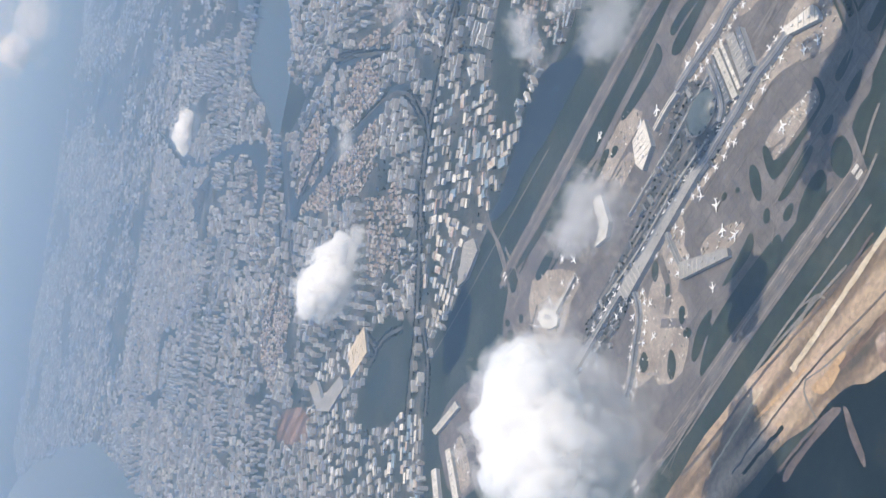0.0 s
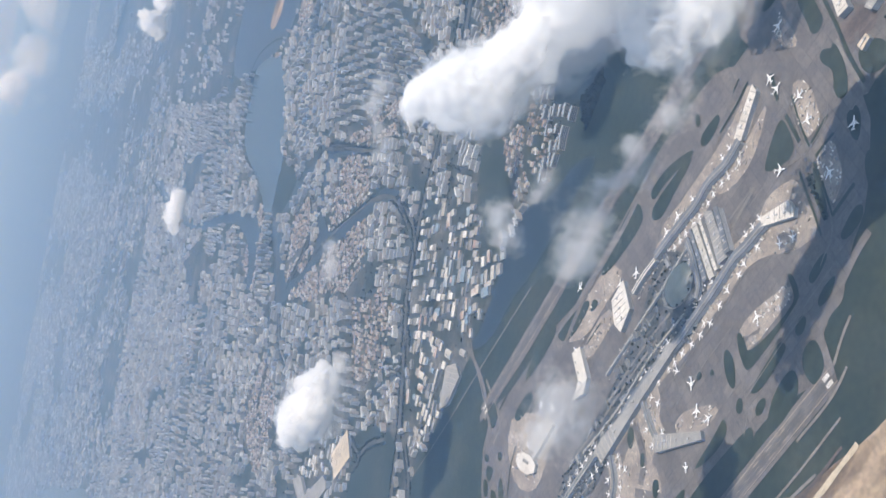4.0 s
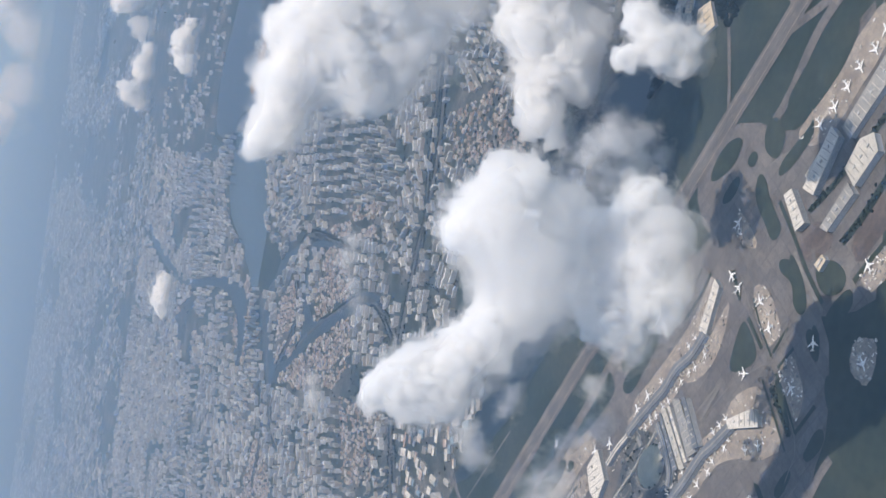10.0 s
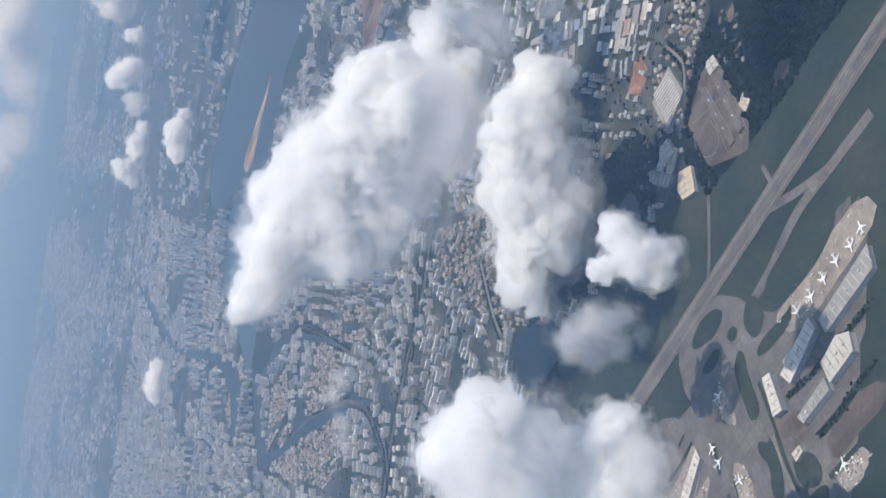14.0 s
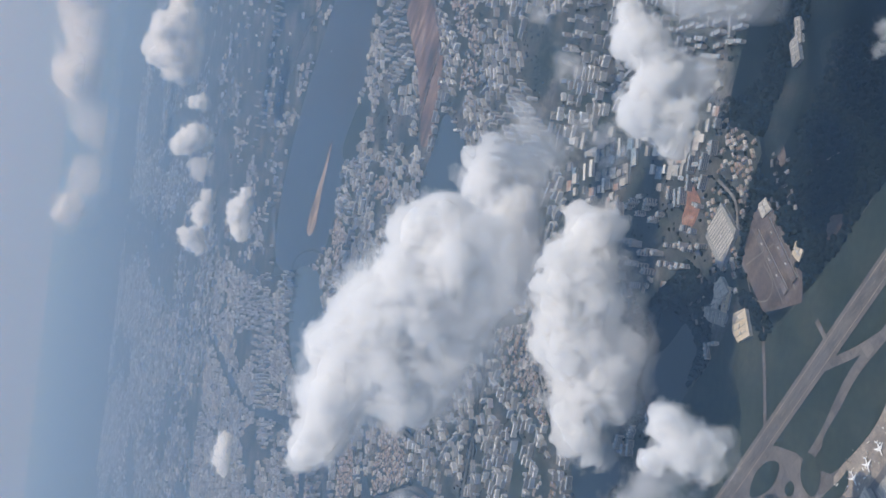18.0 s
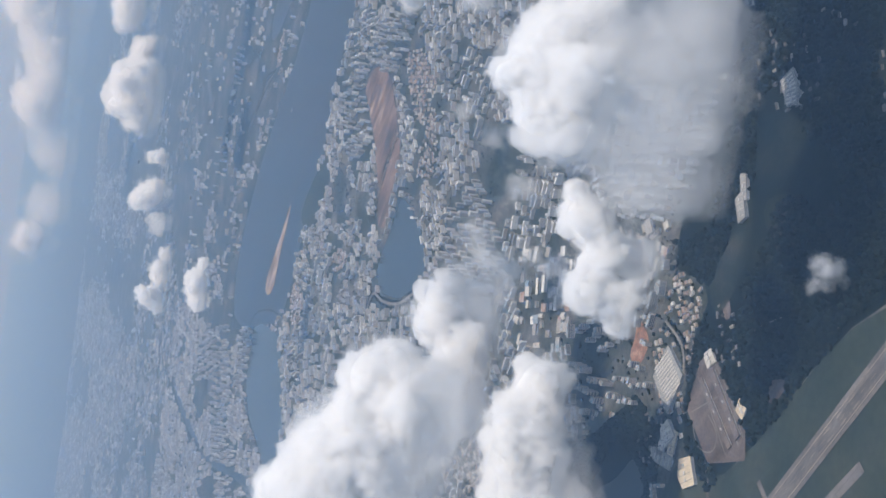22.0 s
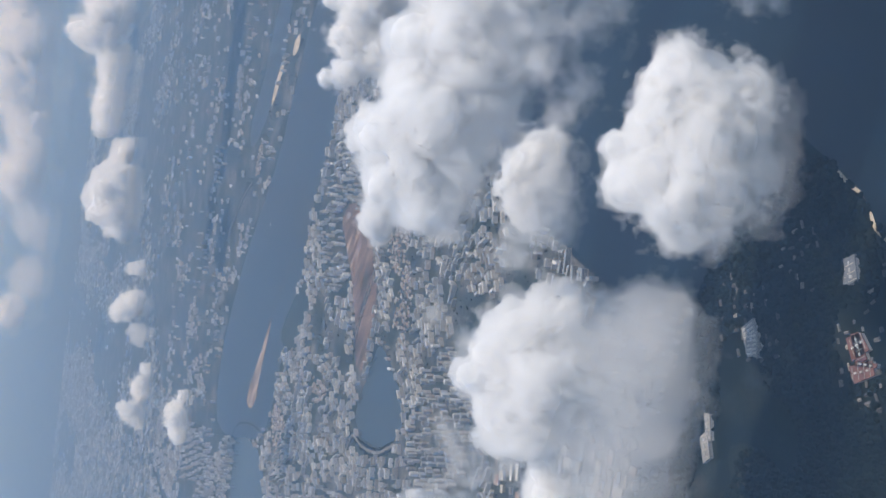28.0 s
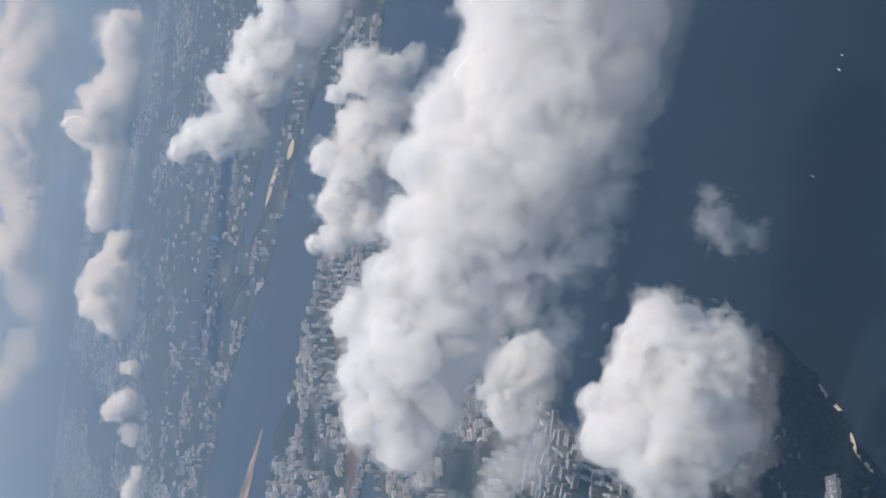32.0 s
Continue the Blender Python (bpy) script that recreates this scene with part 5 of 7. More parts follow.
CUMULUS.append([(332.2, 204.8, 79.6, 8.6), (334.4, 201.3, 71.2, 9.2), (334.4, 197.4, 62.6, 5.9), (336.7, 207.1, 85.0, 7.6), (342.2, 203.3, 75.9, 8.7), (343.4, 199.2, 66.5, 7.6), (320.7, 207.9, 87.0, 5.8), (312.6, 209.8, 91.9, 5.1), (312.9, 205.9, 82.2, 9.0), (320.1, 203.0, 75.3, 9.0), (323.2, 199.9, 68.0, 8.0), (326.3, 196.6, 60.7, 5.4), (302.8, 210.9, 94.7, 5.2), (301.9, 207.4, 85.8, 8.9), (305.4, 203.1, 75.5, 8.9), (311.6, 200.1, 68.5, 7.4), (292.0, 211.7, 96.8, 4.4), (290.9, 208.8, 89.3, 7.8), (293.2, 205.0, 79.9, 7.8), (281.3, 212.2, 98.0, 4.6), (280.3, 209.1, 90.0, 7.8), (281.5, 205.6, 81.4, 6.3)])
CUMULUS.append([(270.8, 213.7, 96.6, 4.6), (268.6, 211.0, 89.9, 7.9), (270.8, 207.5, 81.4, 5.5), (262.8, 215.4, 101.1, 3.8), (259.4, 213.0, 94.8, 5.8), (260.5, 209.8, 87.0, 5.5), (253.6, 214.6, 99.0, 3.2), (250.8, 212.0, 92.3, 4.0), (253.0, 210.1, 87.6, 3.4), (276.4, 213.0, 94.8, 4.6)])
CUMULUS.append([(311.7, 345.1, 75.6, 4.0), (298.1, 343.6, 71.6, 5.0), (285.7, 345.4, 76.4, 2.5), (288.2, 343.1, 70.5, 4.7), (307.1, 341.6, 66.5, 7.7), (320.5, 341.6, 66.5, 6.7), (294.4, 339.8, 61.9, 6.0), (328.1, 338.9, 59.7, 6.0), (336.9, 342.4, 68.5, 6.1), (339.6, 339.4, 61.1, 4.4), (343.7, 337.1, 55.3, 3.7), (316.4, 339.0, 59.9, 6.0), (329.3, 345.0, 75.4, 2.7), (307.3, 345.8, 77.4, 2.0)])
CUMULUS.append([(303.3, 284.8, 127.7, 2.7), (307.1, 283.6, 124.4, 3.5), (307.1, 281.8, 119.5, 4.3), (310.4, 280.1, 115.0, 4.8), (317.9, 281.1, 117.7, 4.0), (320.1, 282.4, 121.1, 2.4), (322.5, 279.5, 113.4, 5.6), (329.0, 277.9, 109.2, 5.4), (330.2, 280.1, 114.9, 4.0), (336.8, 276.4, 105.2, 5.4), (341.5, 274.2, 99.7, 4.9), (337.4, 278.3, 110.2, 4.6)])
CUMULUS.append([(113.6, 726.7, 66.0, 6.1), (127.7, 724.7, 60.7, 6.1), (107.7, 724.6, 60.3, 4.1), (138.6, 724.0, 58.8, 4.1)])
CUMULUS.append([(137.4, 600.2, 60.9, 5.1), (127.1, 599.4, 58.7, 4.5), (132.1, 600.8, 62.4, 3.4), (145.9, 599.6, 59.3, 2.8)])
CUMULUS.append([(193.9, 767.9, 65.1, 5.0), (170.1, 769.0, 68.0, 7.9), (153.8, 765.8, 59.3, 7.2), (174.4, 766.7, 61.9, 5.7), (166.0, 770.6, 72.5, 4.3)])
CUMULUS.append([(240.1, 831.0, 80.9, 11.7), (222.3, 829.0, 75.4, 11.6), (234.4, 826.6, 69.1, 10.1), (224.3, 833.3, 87.5, 7.0), (211.3, 826.6, 68.9, 5.4), (248.9, 827.5, 71.4, 9.3)])
CUMULUS.append([(252.1, 880.8, 70.7, 12.4), (232.9, 884.0, 79.6, 9.9), (222.8, 878.8, 65.3, 9.1), (268.9, 878.8, 65.3, 9.0), (241.3, 877.6, 62.0, 8.2)])
CUMULUS.append([(298.3, 857.9, 82.8, 12.0), (322.0, 857.0, 80.2, 13.6), (342.7, 863.8, 99.0, 12.1), (363.8, 859.5, 87.1, 17.7), (388.3, 856.6, 79.1, 14.5), (410.7, 858.9, 85.5, 14.6), (345.0, 867.8, 110.2, 7.3), (282.5, 858.6, 84.6, 8.8)])
CUMULUS.append([(440.6, 1472.8, 129.0, 28.9), (391.3, 1466.4, 111.0, 28.7), (337.7, 1470.5, 122.6, 28.7), (295.5, 1462.3, 99.4, 28.5), (236.4, 1464.1, 104.4, 29.9), (187.0, 1457.6, 86.4, 24.4), (121.6, 1459.1, 90.6, 23.2), (81.3, 1462.8, 100.8, 19.2), (475.5, 1466.8, 112.0, 28.9), (346.6, 1464.5, 105.6, 25.9), (388.7, 1472.7, 128.8, 26.1), (486.2, 1472.6, 128.4, 27.6)])

WISPS = []
WISPS.append([(-0.0, 207.0, 46.7, 4.4), (4.1, 207.0, 42.5, 4.4), (6.7, 207.0, 39.0, 3.6), (5.5, 207.0, 46.6, 3.3), (-3.4, 207.0, 48.4, 2.4)])
WISPS.append([(41.2, 190.0, 55.6, 3.4), (33.0, 190.0, 57.2, 3.4), (37.1, 190.0, 55.8, 3.8), (49.7, 190.0, 49.2, 2.7), (52.5, 190.0, 46.2, 2.1), (46.6, 190.0, 55.0, 2.6)])
WISPS.append([(-17.6, 200.0, 51.4, 3.0), (-21.9, 200.0, 49.0, 3.7), (-25.0, 200.0, 49.8, 3.2)])
WISPS.append([(62.8, 335.0, 51.4, 3.3), (69.2, 335.0, 50.4, 2.6), (49.9, 335.0, 46.6, 3.3), (56.3, 335.0, 49.4, 2.3)])
WISPS.append([(18.5, 382.0, 41.6, 2.2), (13.0, 382.0, 39.5, 3.0), (8.2, 382.0, 39.9, 2.1)])
WISPS.append([(38.1, 230.0, 55.5, 3.1), (33.6, 230.0, 52.1, 2.6), (47.7, 230.0, 45.4, 2.6), (43.9, 230.0, 47.4, 1.9)])
WISPS.append([(102.5, 215.0, 42.6, 3.9), (106.3, 215.0, 39.4, 3.0), (98.9, 215.0, 44.6, 2.3)])
WISPS.append([(220.7, 330.0, 38.6, 3.0), (213.9, 330.0, 29.1, 3.7), (200.5, 330.0, 18.0, 5.0), (186.8, 330.0, 30.7, 4.3), (175.0, 330.0, 19.9, 5.0), (180.5, 330.0, 27.7, 3.7), (177.5, 330.0, 12.9, 4.4)])
WISPS.append([(193.6, 155.0, 46.5, 1.3), (192.4, 155.0, 45.0, 1.7), (190.6, 155.0, 45.6, 1.2), (189.4, 155.0, 47.0, 0.9), (192.8, 155.0, 42.4, 1.2), (191.2, 155.0, 40.9, 0.8)])
WISPS.append([(287.1, 196.0, 71.9, 3.5), (292.0, 196.0, 65.6, 3.5), (301.7, 196.0, 62.3, 3.6), (278.2, 196.0, 77.5, 3.4), (284.3, 196.0, 61.0, 1.6), (275.0, 196.0, 70.2, 3.3), (269.4, 196.0, 73.9, 2.9)])
WISPS.append([(262.0, 200.0, 72.1, 2.5), (254.8, 200.0, 69.9, 4.0), (249.3, 200.0, 74.9, 4.0), (243.7, 200.0, 77.5, 2.5), (249.8, 200.0, 66.9, 2.5), (257.8, 200.0, 72.6, 3.1)])
WISPS.append([(299.3, 192.0, 43.7, 3.2), (303.3, 192.0, 44.9, 1.9), (295.6, 192.0, 39.4, 2.4), (297.5, 192.0, 33.9, 2.2), (300.5, 192.0, 31.8, 1.3)])
WISPS.append([(174.0, 300.0, 46.7, 5.1), (168.5, 300.0, 39.3, 4.6), (175.2, 300.0, 33.6, 4.0), (164.6, 300.0, 48.6, 4.5), (179.3, 300.0, 39.3, 3.6)])
WISPS.append([(99.7, 225.0, 40.3, 3.2), (103.9, 225.0, 36.7, 3.0), (103.0, 225.0, 32.0, 3.6), (106.2, 225.0, 27.4, 2.8), (97.4, 225.0, 33.1, 3.4), (99.2, 225.0, 27.8, 3.0), (102.0, 225.0, 21.2, 2.2)])
WISPS.append([(180.3, 300.0, 18.2, 3.2), (174.6, 300.0, 13.9, 3.6), (182.6, 300.0, 25.4, 2.6), (184.4, 300.0, 10.1, 2.4)])
WISPS.append([(62.5, 200.0, 38.3, 3.0), (55.7, 200.0, 44.3, 2.4), (67.5, 200.0, 35.5, 3.0)])


# ---------------------------------------------------------------- large structure
def grid_sheet(name, x0, y0, x1, y1, mat, label):
    return tagged(mesh_object(name, [(x0, y0, 0), (x1, y0, 0), (x1, y1, 0), (x0, y1, 0)], [(0, 1, 2, 3)], mat), label=label, category="ground", kind="structure")


grid_sheet("ground", -4300, -700, 4700, 4930, LAND, "grey-green town land running to the horizon")

SHORES = {}
for i, (k, pts) in enumerate(WATER.items()):
    SHORES[k] = ragged(rounded(pts), 8 if k == "south_sea" else 1.5)
    mud = k == "east_sea"
    sea = k in ("open_sea", "strait", "narrow_channel", "east_sea")
    creek = k in ("canal", "river", "park_river", "street_creek", "camp_pond", "airfield_pond")
    sheet("water_" + k, SHORES[k], .1 + .005 * i, WOOD_FLOOR if mud else SEA if sea else CREEK if creek else LAKE, "dark wet mud flat beside the bare sand" if mud else "calm dark %s water below the hazy sky" % ("sea" if sea else "lake"), "mud flat" if mud else "water")
for i, (k, pts) in enumerate(GREENS.items()):
    sheet("ground_" + k, rounded(pts, 1), .04 if k == "airfield" else .16 + .005 * i, DULL if "clearing" in k else GRASS, "mown green grass field on level ground", "grass field")
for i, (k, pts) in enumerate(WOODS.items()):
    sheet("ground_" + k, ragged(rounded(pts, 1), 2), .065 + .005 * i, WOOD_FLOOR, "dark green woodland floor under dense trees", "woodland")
for i, (k, pts) in enumerate(EARTH.items()):
    m = ORANGE if k == "red_yard" else OCHRE if k == "ochre_heap" else PLOT if k in ("reclaimed_spit", "reclaimed_finger") else CLAY if k.startswith("red_") or k == "rail_yard" else PALE_SAND if k in ("beach_islet", "long_islet", "ochre_heap", "shore_beach", "east_beach") else SAND
    sheet("ground_" + k, ragged(rounded(pts), 1.0), .2 + .004 * i, m, "bare %s ground, streaked and uneven" % ("orange red" if m is ORANGE else "red clay" if m is CLAY else "pale sand"), "bare ground")
for i, (k, pts) in enumerate(TARMAC.items()):
    sheet("pavement_" + k, pts if k == "camp_apron" else rounded(pts, 1), .1 + .006 * i, PLOT if "camp" in k or "lot" in k else ASPHALT, "worn brown camp yard paving" if "camp" in k or "lot" in k else "weathered grey asphalt apron of the airfield", "apron")
for i, pts in enumerate(CONCRETE):
    sheet("pavement_stand", rounded(pts, 1), .14 + .002 * i, CONCRETE_M, "pale beige concrete aircraft stand", "apron")
for i, pts in enumerate(ISLANDS):
    sheet("ground_grass_island", rounded(pts), .2 + .001 * i, GRASS, "rounded green grass island between taxiways", "grass")
for i, (w, pts) in enumerate(GRASS_STRIPS):
    strip("ground_grass_strip", pts, w, .236 + .001 * i, GRASS, "narrow dark grass strip between taxiways", "grass")
for i, (w, pts) in enumerate(TAXIWAYS):
    strip("road_taxiway", pts, w, .17 + .002 * i, ASPHALT if w > 1 else ROAD_PALE, "grey asphalt taxiway curving through grass", "taxiway")
for i, (w, pts) in enumerate(ROADS):
    strip("road", pts, w, .24 + .004 * i, ROAD if w > 1.25 else ROAD_PALE, "dark tree-lined asphalt expressway" if w > 1.25 else "pale concrete road through the town", "road")
sheet("ground_landside", rounded(LANDSIDE, 1), .24, YARD, "grey-blue paved landside between the terminals", "forecourt")
side = np.random.default_rng(5)
for i, off in enumerate(np.linspace(-20, 20, 19)):
    u, v = np.array((.79, -.61)), np.array((.61, .79))
    line = np.array([u * d + v * off + (6, 252) for d in np.arange(-62, 48, 1.5)])
    line = line[inside(LANDSIDE, line) & (np.hypot(*(line - DOME).T) > 7)]
    if len(line) > 6:
        a = int(side.integers(0, len(line) // 3))
        e = int(side.integers(2 * len(line) // 3, len(line)))
        sway = np.sin(np.linspace(0, 5, e - a) + i)[:, None] * v * .5
        strip("road_forecourt", line[a:e] + sway, side.uniform(.35, .8), .262 + .001 * i, ROAD_PALE if i % 3 else ROAD, "narrow concrete road along the terminal front", "road")


for i, (m, w, pts) in enumerate(SAND_TRACKS):
    a, b = swept(pts, w, 9)
    edge = ragged(np.concatenate([a, b[::-1]]), .35)
    sheet("ground_track", edge, .275 + .002 * i, m, "worn track along the bare sandy shore", "track")
for i, (w, pts) in enumerate(TAXI_LINES):
    strip("road_taxi_line", pts, w, .245 + .001 * i, ROAD_PALE, "pale worn guide strip along a taxiway", "taxiway")


def runway(name, a, b):
    a, b = np.array(a), np.array(b)
    u = (b - a) / np.linalg.norm(b - a)
    n = np.array([-u[1], u[0]])
    length = np.linalg.norm(b - a)
    ob = strip(name, [a, b], 3.6, .24, ASPHALT, "long dark asphalt runway with white markings", "runway")
    for s in (-1, 1):
        strip("edge_line", [a + n * s * 1.72, b + n * s * 1.72], .22, .28, CONCRETE_M, parent=ob)
        strip("shoulder", [a + n * s * 2.35, b + n * s * 2.35], .9, .22, ASPHALT, parent=ob)
    strip("rubbered_track", [a + u * 3, b - u * 3], 1.7, .262, RUNWAY, parent=ob)
    for d in np.arange(14, length - 8, 4.0):
        strip("centre_dash", [a + u * d, a + u * (d + 1.7)], .07, .28, CONCRETE_M, parent=ob)
    for end, s in ((a, 1), (b, -1)):
        for off in (-1.2, -.85, -.5, .5, .85, 1.2):
            strip("threshold_bar", [end + u * s * 1 + n * off, end + u * s * 3 + n * off], .2, .28, PAINT, parent=ob)
        for off in (-.95, .95):
            for d in (17, 22, 27):
                strip("touchdown_bar", [end + u * s * d + n * off, end + u * s * (d + 2.2) + n * off], .22, .28, CONCRETE_M, parent=ob)


for k, (a, b) in RUNWAYS.items():
    runway(k, a, b)


# ---------------------------------------------------------------- airport buildings
def hall(name, outline, height, tone):
    c = np.mean(outline, axis=0)
    root = tagged(new(name.replace("_north", "").replace("_east", "").replace("south_", ""), None), label="low %s-roofed %s beside the apron" % (tone, name.replace("_", " ").replace("north", "long").replace("east", "wide").replace("south", "large")), category="building")
    root.location = (c[0], c[1], .1)
    loc = [(x - c[0], y - c[1]) for x, y in outline]
    sheet("wall", loc, height - .12, SHED_WALL, "", "", thick=height, parent=root)
    big = [(x * 1.03, y * 1.03) for x, y in loc]
    sheet("roof", big, height, TONES[tone], "", "", thick=.18, parent=root)
    p = np.array(loc)
    e = np.roll(p, -1, axis=0) - p
    i = int(np.argmax(np.hypot(*e.T)))
    u = e[i] / np.hypot(*e[i])
    n = np.array([-u[1], u[0]])
    lu, ln = p @ u, p @ n
    step = 1.0 if tone == "grid" else 1.7
    for d in np.arange(lu.min() + .8, lu.max() - .5, step):
        lo, hi = ln.min() * .72, ln.max() * .72
        q = np.array([u * d + n * lo, u * d + n * hi])
        ok = inside(big, np.array([q[0] * .9, q[1] * .9]))
        if ok.all():
            strip("roof_rib", q, .16 if tone != "grid" else .45, height + .01, TONES["pale" if tone in ("grey", "dark", "grid") else "dark" if tone == "brown" else "grey"], parent=root, height=.07)
    for k in range(3):
        s = u * (lu.min() + (lu.max() - lu.min()) * (.25 + .25 * k))
        if inside(loc, s[None]).all():
            bm = bmesh.new()
            bmesh.ops.create_cube(bm, size=1, matrix=Matrix.Translation((s[0], s[1], height + .12)) @ Matrix.Rotation(math.atan2(u[1], u[0]), 4, "Z") @ Matrix.Diagonal((.7, .4, .25, 1)))
            part("roof_plant", bm, SHED_WALL, root)
    return root


for nm, h, tone, pts in HALLS:
    hall(nm, pts, h, tone)
for i, (nm, w, h, tone, pts) in enumerate(CONCOURSES):
    if "concourse" in nm or "pier" in nm:
        strip("pavement_gate_stand", pts, w + 5.0, .128 + .001 * i, CONCRETE_M, "pale concrete stands along the terminal gates", "apron")
for nm, w, h, tone, pts in CONCOURSES:
    c = np.mean(pts, axis=0)
    root = tagged(new("concourse" if "concourse" in nm or "pier" in nm else "viaduct", None), label="long narrow %s-roofed %s of the terminal" % (tone, nm.split("_")[0] + " walkway"), category="concourse")
    root.location = (c[0], c[1], .1)
    loc = [(x - c[0], y - c[1]) for x, y in pts]
    strip("wall", loc, w, 0, SHED_WALL, parent=root, height=h)
    strip("roof", loc, w * 1.12, h, TONES[tone], parent=root, height=.15)
    strip("skylight", loc, w * .22, h + .155, GLASS if tone != "dark" else TONES["grey"], parent=root, height=.08)
    if "concourse" in nm or "pier" in nm:
        a, b = swept(loc, w)
        for i in range(2, len(a) - 1, 5):
            for e in (a[i], b[i]):
                m = (a[i] + b[i]) / 2
                d = (e - m) / np.linalg.norm(e - m)
                if i % 2 == 0 or w > 1.5:
                    t = np.array([-d[1], d[0]]) * .5
                    strip("jet_bridge", [e, e + d * .9, e + d * 1.4 + t], .26, .3, TONES["pale"], parent=root, height=.28)


def dome(c):
    root = tagged(new("glass_dome", None), label="low round glass dome with a ribbed steel grid", category="dome")
    root.location = (c[0], c[1], .2)
    n, rings, r, h = 36, 6, 5.3, 1.5
    v, f = [], []
    for j in range(rings + 1):
        s = j / rings
        rr = r * (1 - .86 * s)
        for i in range(n):
            a = 2 * math.pi * i / n
            v.append((rr * 1.15 * math.cos(a), rr * .9 * math.sin(a), h * math.sin(s * math.pi * .55) ** .7 if s else 0))
    for j in range(rings):
        for i in range(n):
            f.append((j * n + i, j * n + (i + 1) % n, (j + 1) * n + (i + 1) % n, (j + 1) * n + i))
    f.append(tuple(range(rings * n, rings * n + n)))
    mesh_object("shell", v, f, GLASS, root, smooth=True)
    for i in range(0, n, 3):
        a = 2 * math.pi * i / n
        pts = [Vector(v[j * n + i]) for j in range(rings + 1)]
        vv, ff = [], []
        side = Vector((-math.sin(a), math.cos(a), 0)) * .035
        for p in pts:
            vv += [tuple(p + side + Vector((0, 0, .06))), tuple(p - side + Vector((0, 0, .06)))]
        ff = [(2 * j, 2 * j + 1, 2 * j + 3, 2 * j + 2) for j in range(rings)]
        mesh_object("rib", vv, ff, TONES["dark"], root)
    ring = [(r * 1.2 * math.cos(2 * math.pi * i / 24), r * .95 * math.sin(2 * math.pi * i / 24)) for i in range(25)]
    strip("ring_beam", ring, .3, 0, TONES["dark"], parent=root, height=.3)
    root.rotation_euler = (0, 0, radians(-36))


dome(DOME)


def octagon(c):
    root = tagged(new("satellite_terminal", None), label="white eight-sided satellite terminal at a pier end", category="terminal")
    root.location = (c[0], c[1], .1)
    o = [(2.7 * math.cos(math.pi * (i + .5) / 4), 5.9 * math.sin(math.pi * (i + .5) / 4)) for i in range(8)]
    sheet("wall", o, 1.1, SHED_WALL, "", "", thick=1.1, parent=root)
    sheet("roof", [(x * 1.06, y * 1.06) for x, y in o], 1.25, TONES["white"], "", "", thick=.16, parent=root)
    for d in (-1.3, 0, 1.3):
        bm = bmesh.new()
        bmesh.ops.create_cube(bm, size=1, matrix=Matrix.Translation((.5, d, 1.35)) @ Matrix.Diagonal((1.0, .6, .22, 1)))
        part("roof_light", bm, DARK_METAL, root)
    for i in range(8):
        a = math.pi * i / 4
        d = np.array((math.cos(a), math.sin(a)))
        strip("jet_bridge", [d * (2.6, 5.6), d * (3.7, 6.8)], .26, .3, TONES["pale"], parent=root, height=.28)


octagon(OCTAGON)


# ---------------------------------------------------------------- airliners
def airliner():
    root = tagged(new("airliner", None), label="white twin-engined airliner parked on the apron", category="aircraft", group="airliners at the airport")
    prof = [(-2.05, .03, .16), (-1.7, .12, .1), (-1.1, .19, .02), (0, .2, 0), (1.3, .2, 0), (1.7, .16, -.02), (1.92, .09, -.05), (2.0, .02, -.06)]
    v, f, n = [], [], 10
    for x, r, z in prof:
        v += [(x, r * math.cos(2 * math.pi * i / n), .42 + z + r * math.sin(2 * math.pi * i / n)) for i in range(n)]
    for j in range(len(prof) - 1):
        f += [(j * n + i, j * n + (i + 1) % n, (j + 1) * n + (i + 1) % n, (j + 1) * n + i) for i in range(n)]
    mesh_object("fuselage", v, f, METAL, root, smooth=True)

    def slab(name, pts, t, mat, upright=False):
        o = [(x, 0, z) if upright else (x, y, z) for x, y, z in pts]
        d = (0, t, 0) if upright else (0, 0, t)
        k = len(o)
        vv = o + [(p[0] + d[0], p[1] + d[1], p[2] + d[2]) for p in o]
        ff = [tuple(range(k))[::-1], tuple(range(k, 2 * k))] + [(i, (i + 1) % k, k + (i + 1) % k, k + i) for i in range(k)]
        mesh_object(name, vv, ff, mat, root)

    for s in (-1, 1):
        slab("wing", [(.55, s * .15, .36), (-.75, s * 1.85, .5), (-.98, s * 1.9, .5), (-.5, s * .75, .4), (-.55, s * .15, .36)], .06, METAL)
        slab("tailplane", [(-1.55, s * .08, .55), (-1.98, s * .72, .6), (-2.12, s * .72, .6), (-1.98, s * .08, .55)], .04, METAL)
        bm = bmesh.new()
        bmesh.ops.create_cone(bm, cap_ends=True, segments=10, radius1=.13, radius2=.1, depth=.5, matrix=Matrix.Translation((.2, s * .62, .27)) @ Matrix.Rotation(radians(-90), 4, "Y"))
        part("engine", bm, DARK_METAL, root)
        bm = bmesh.new()
        bmesh.ops.create_cube(bm, size=1, matrix=Matrix.Translation((-.2, s * .3, .14)) @ Matrix.Diagonal((.16, .08, .28, 1)))
        part("landing_gear", bm, DARK_METAL, root)
    slab("tail_fin", [(-1.35, 0, .6), (-1.95, 0, 1.25), (-2.18, 0, 1.25), (-1.95, 0, .58)], .05, FIN, True)
    bm = bmesh.new()
    bmesh.ops.create_cube(bm, size=1, matrix=Matrix.Translation((1.5, 0, .13)) @ Matrix.Diagonal((.12, .06, .26, 1)))
    part("nose_gear", bm, DARK_METAL, root)
    return root


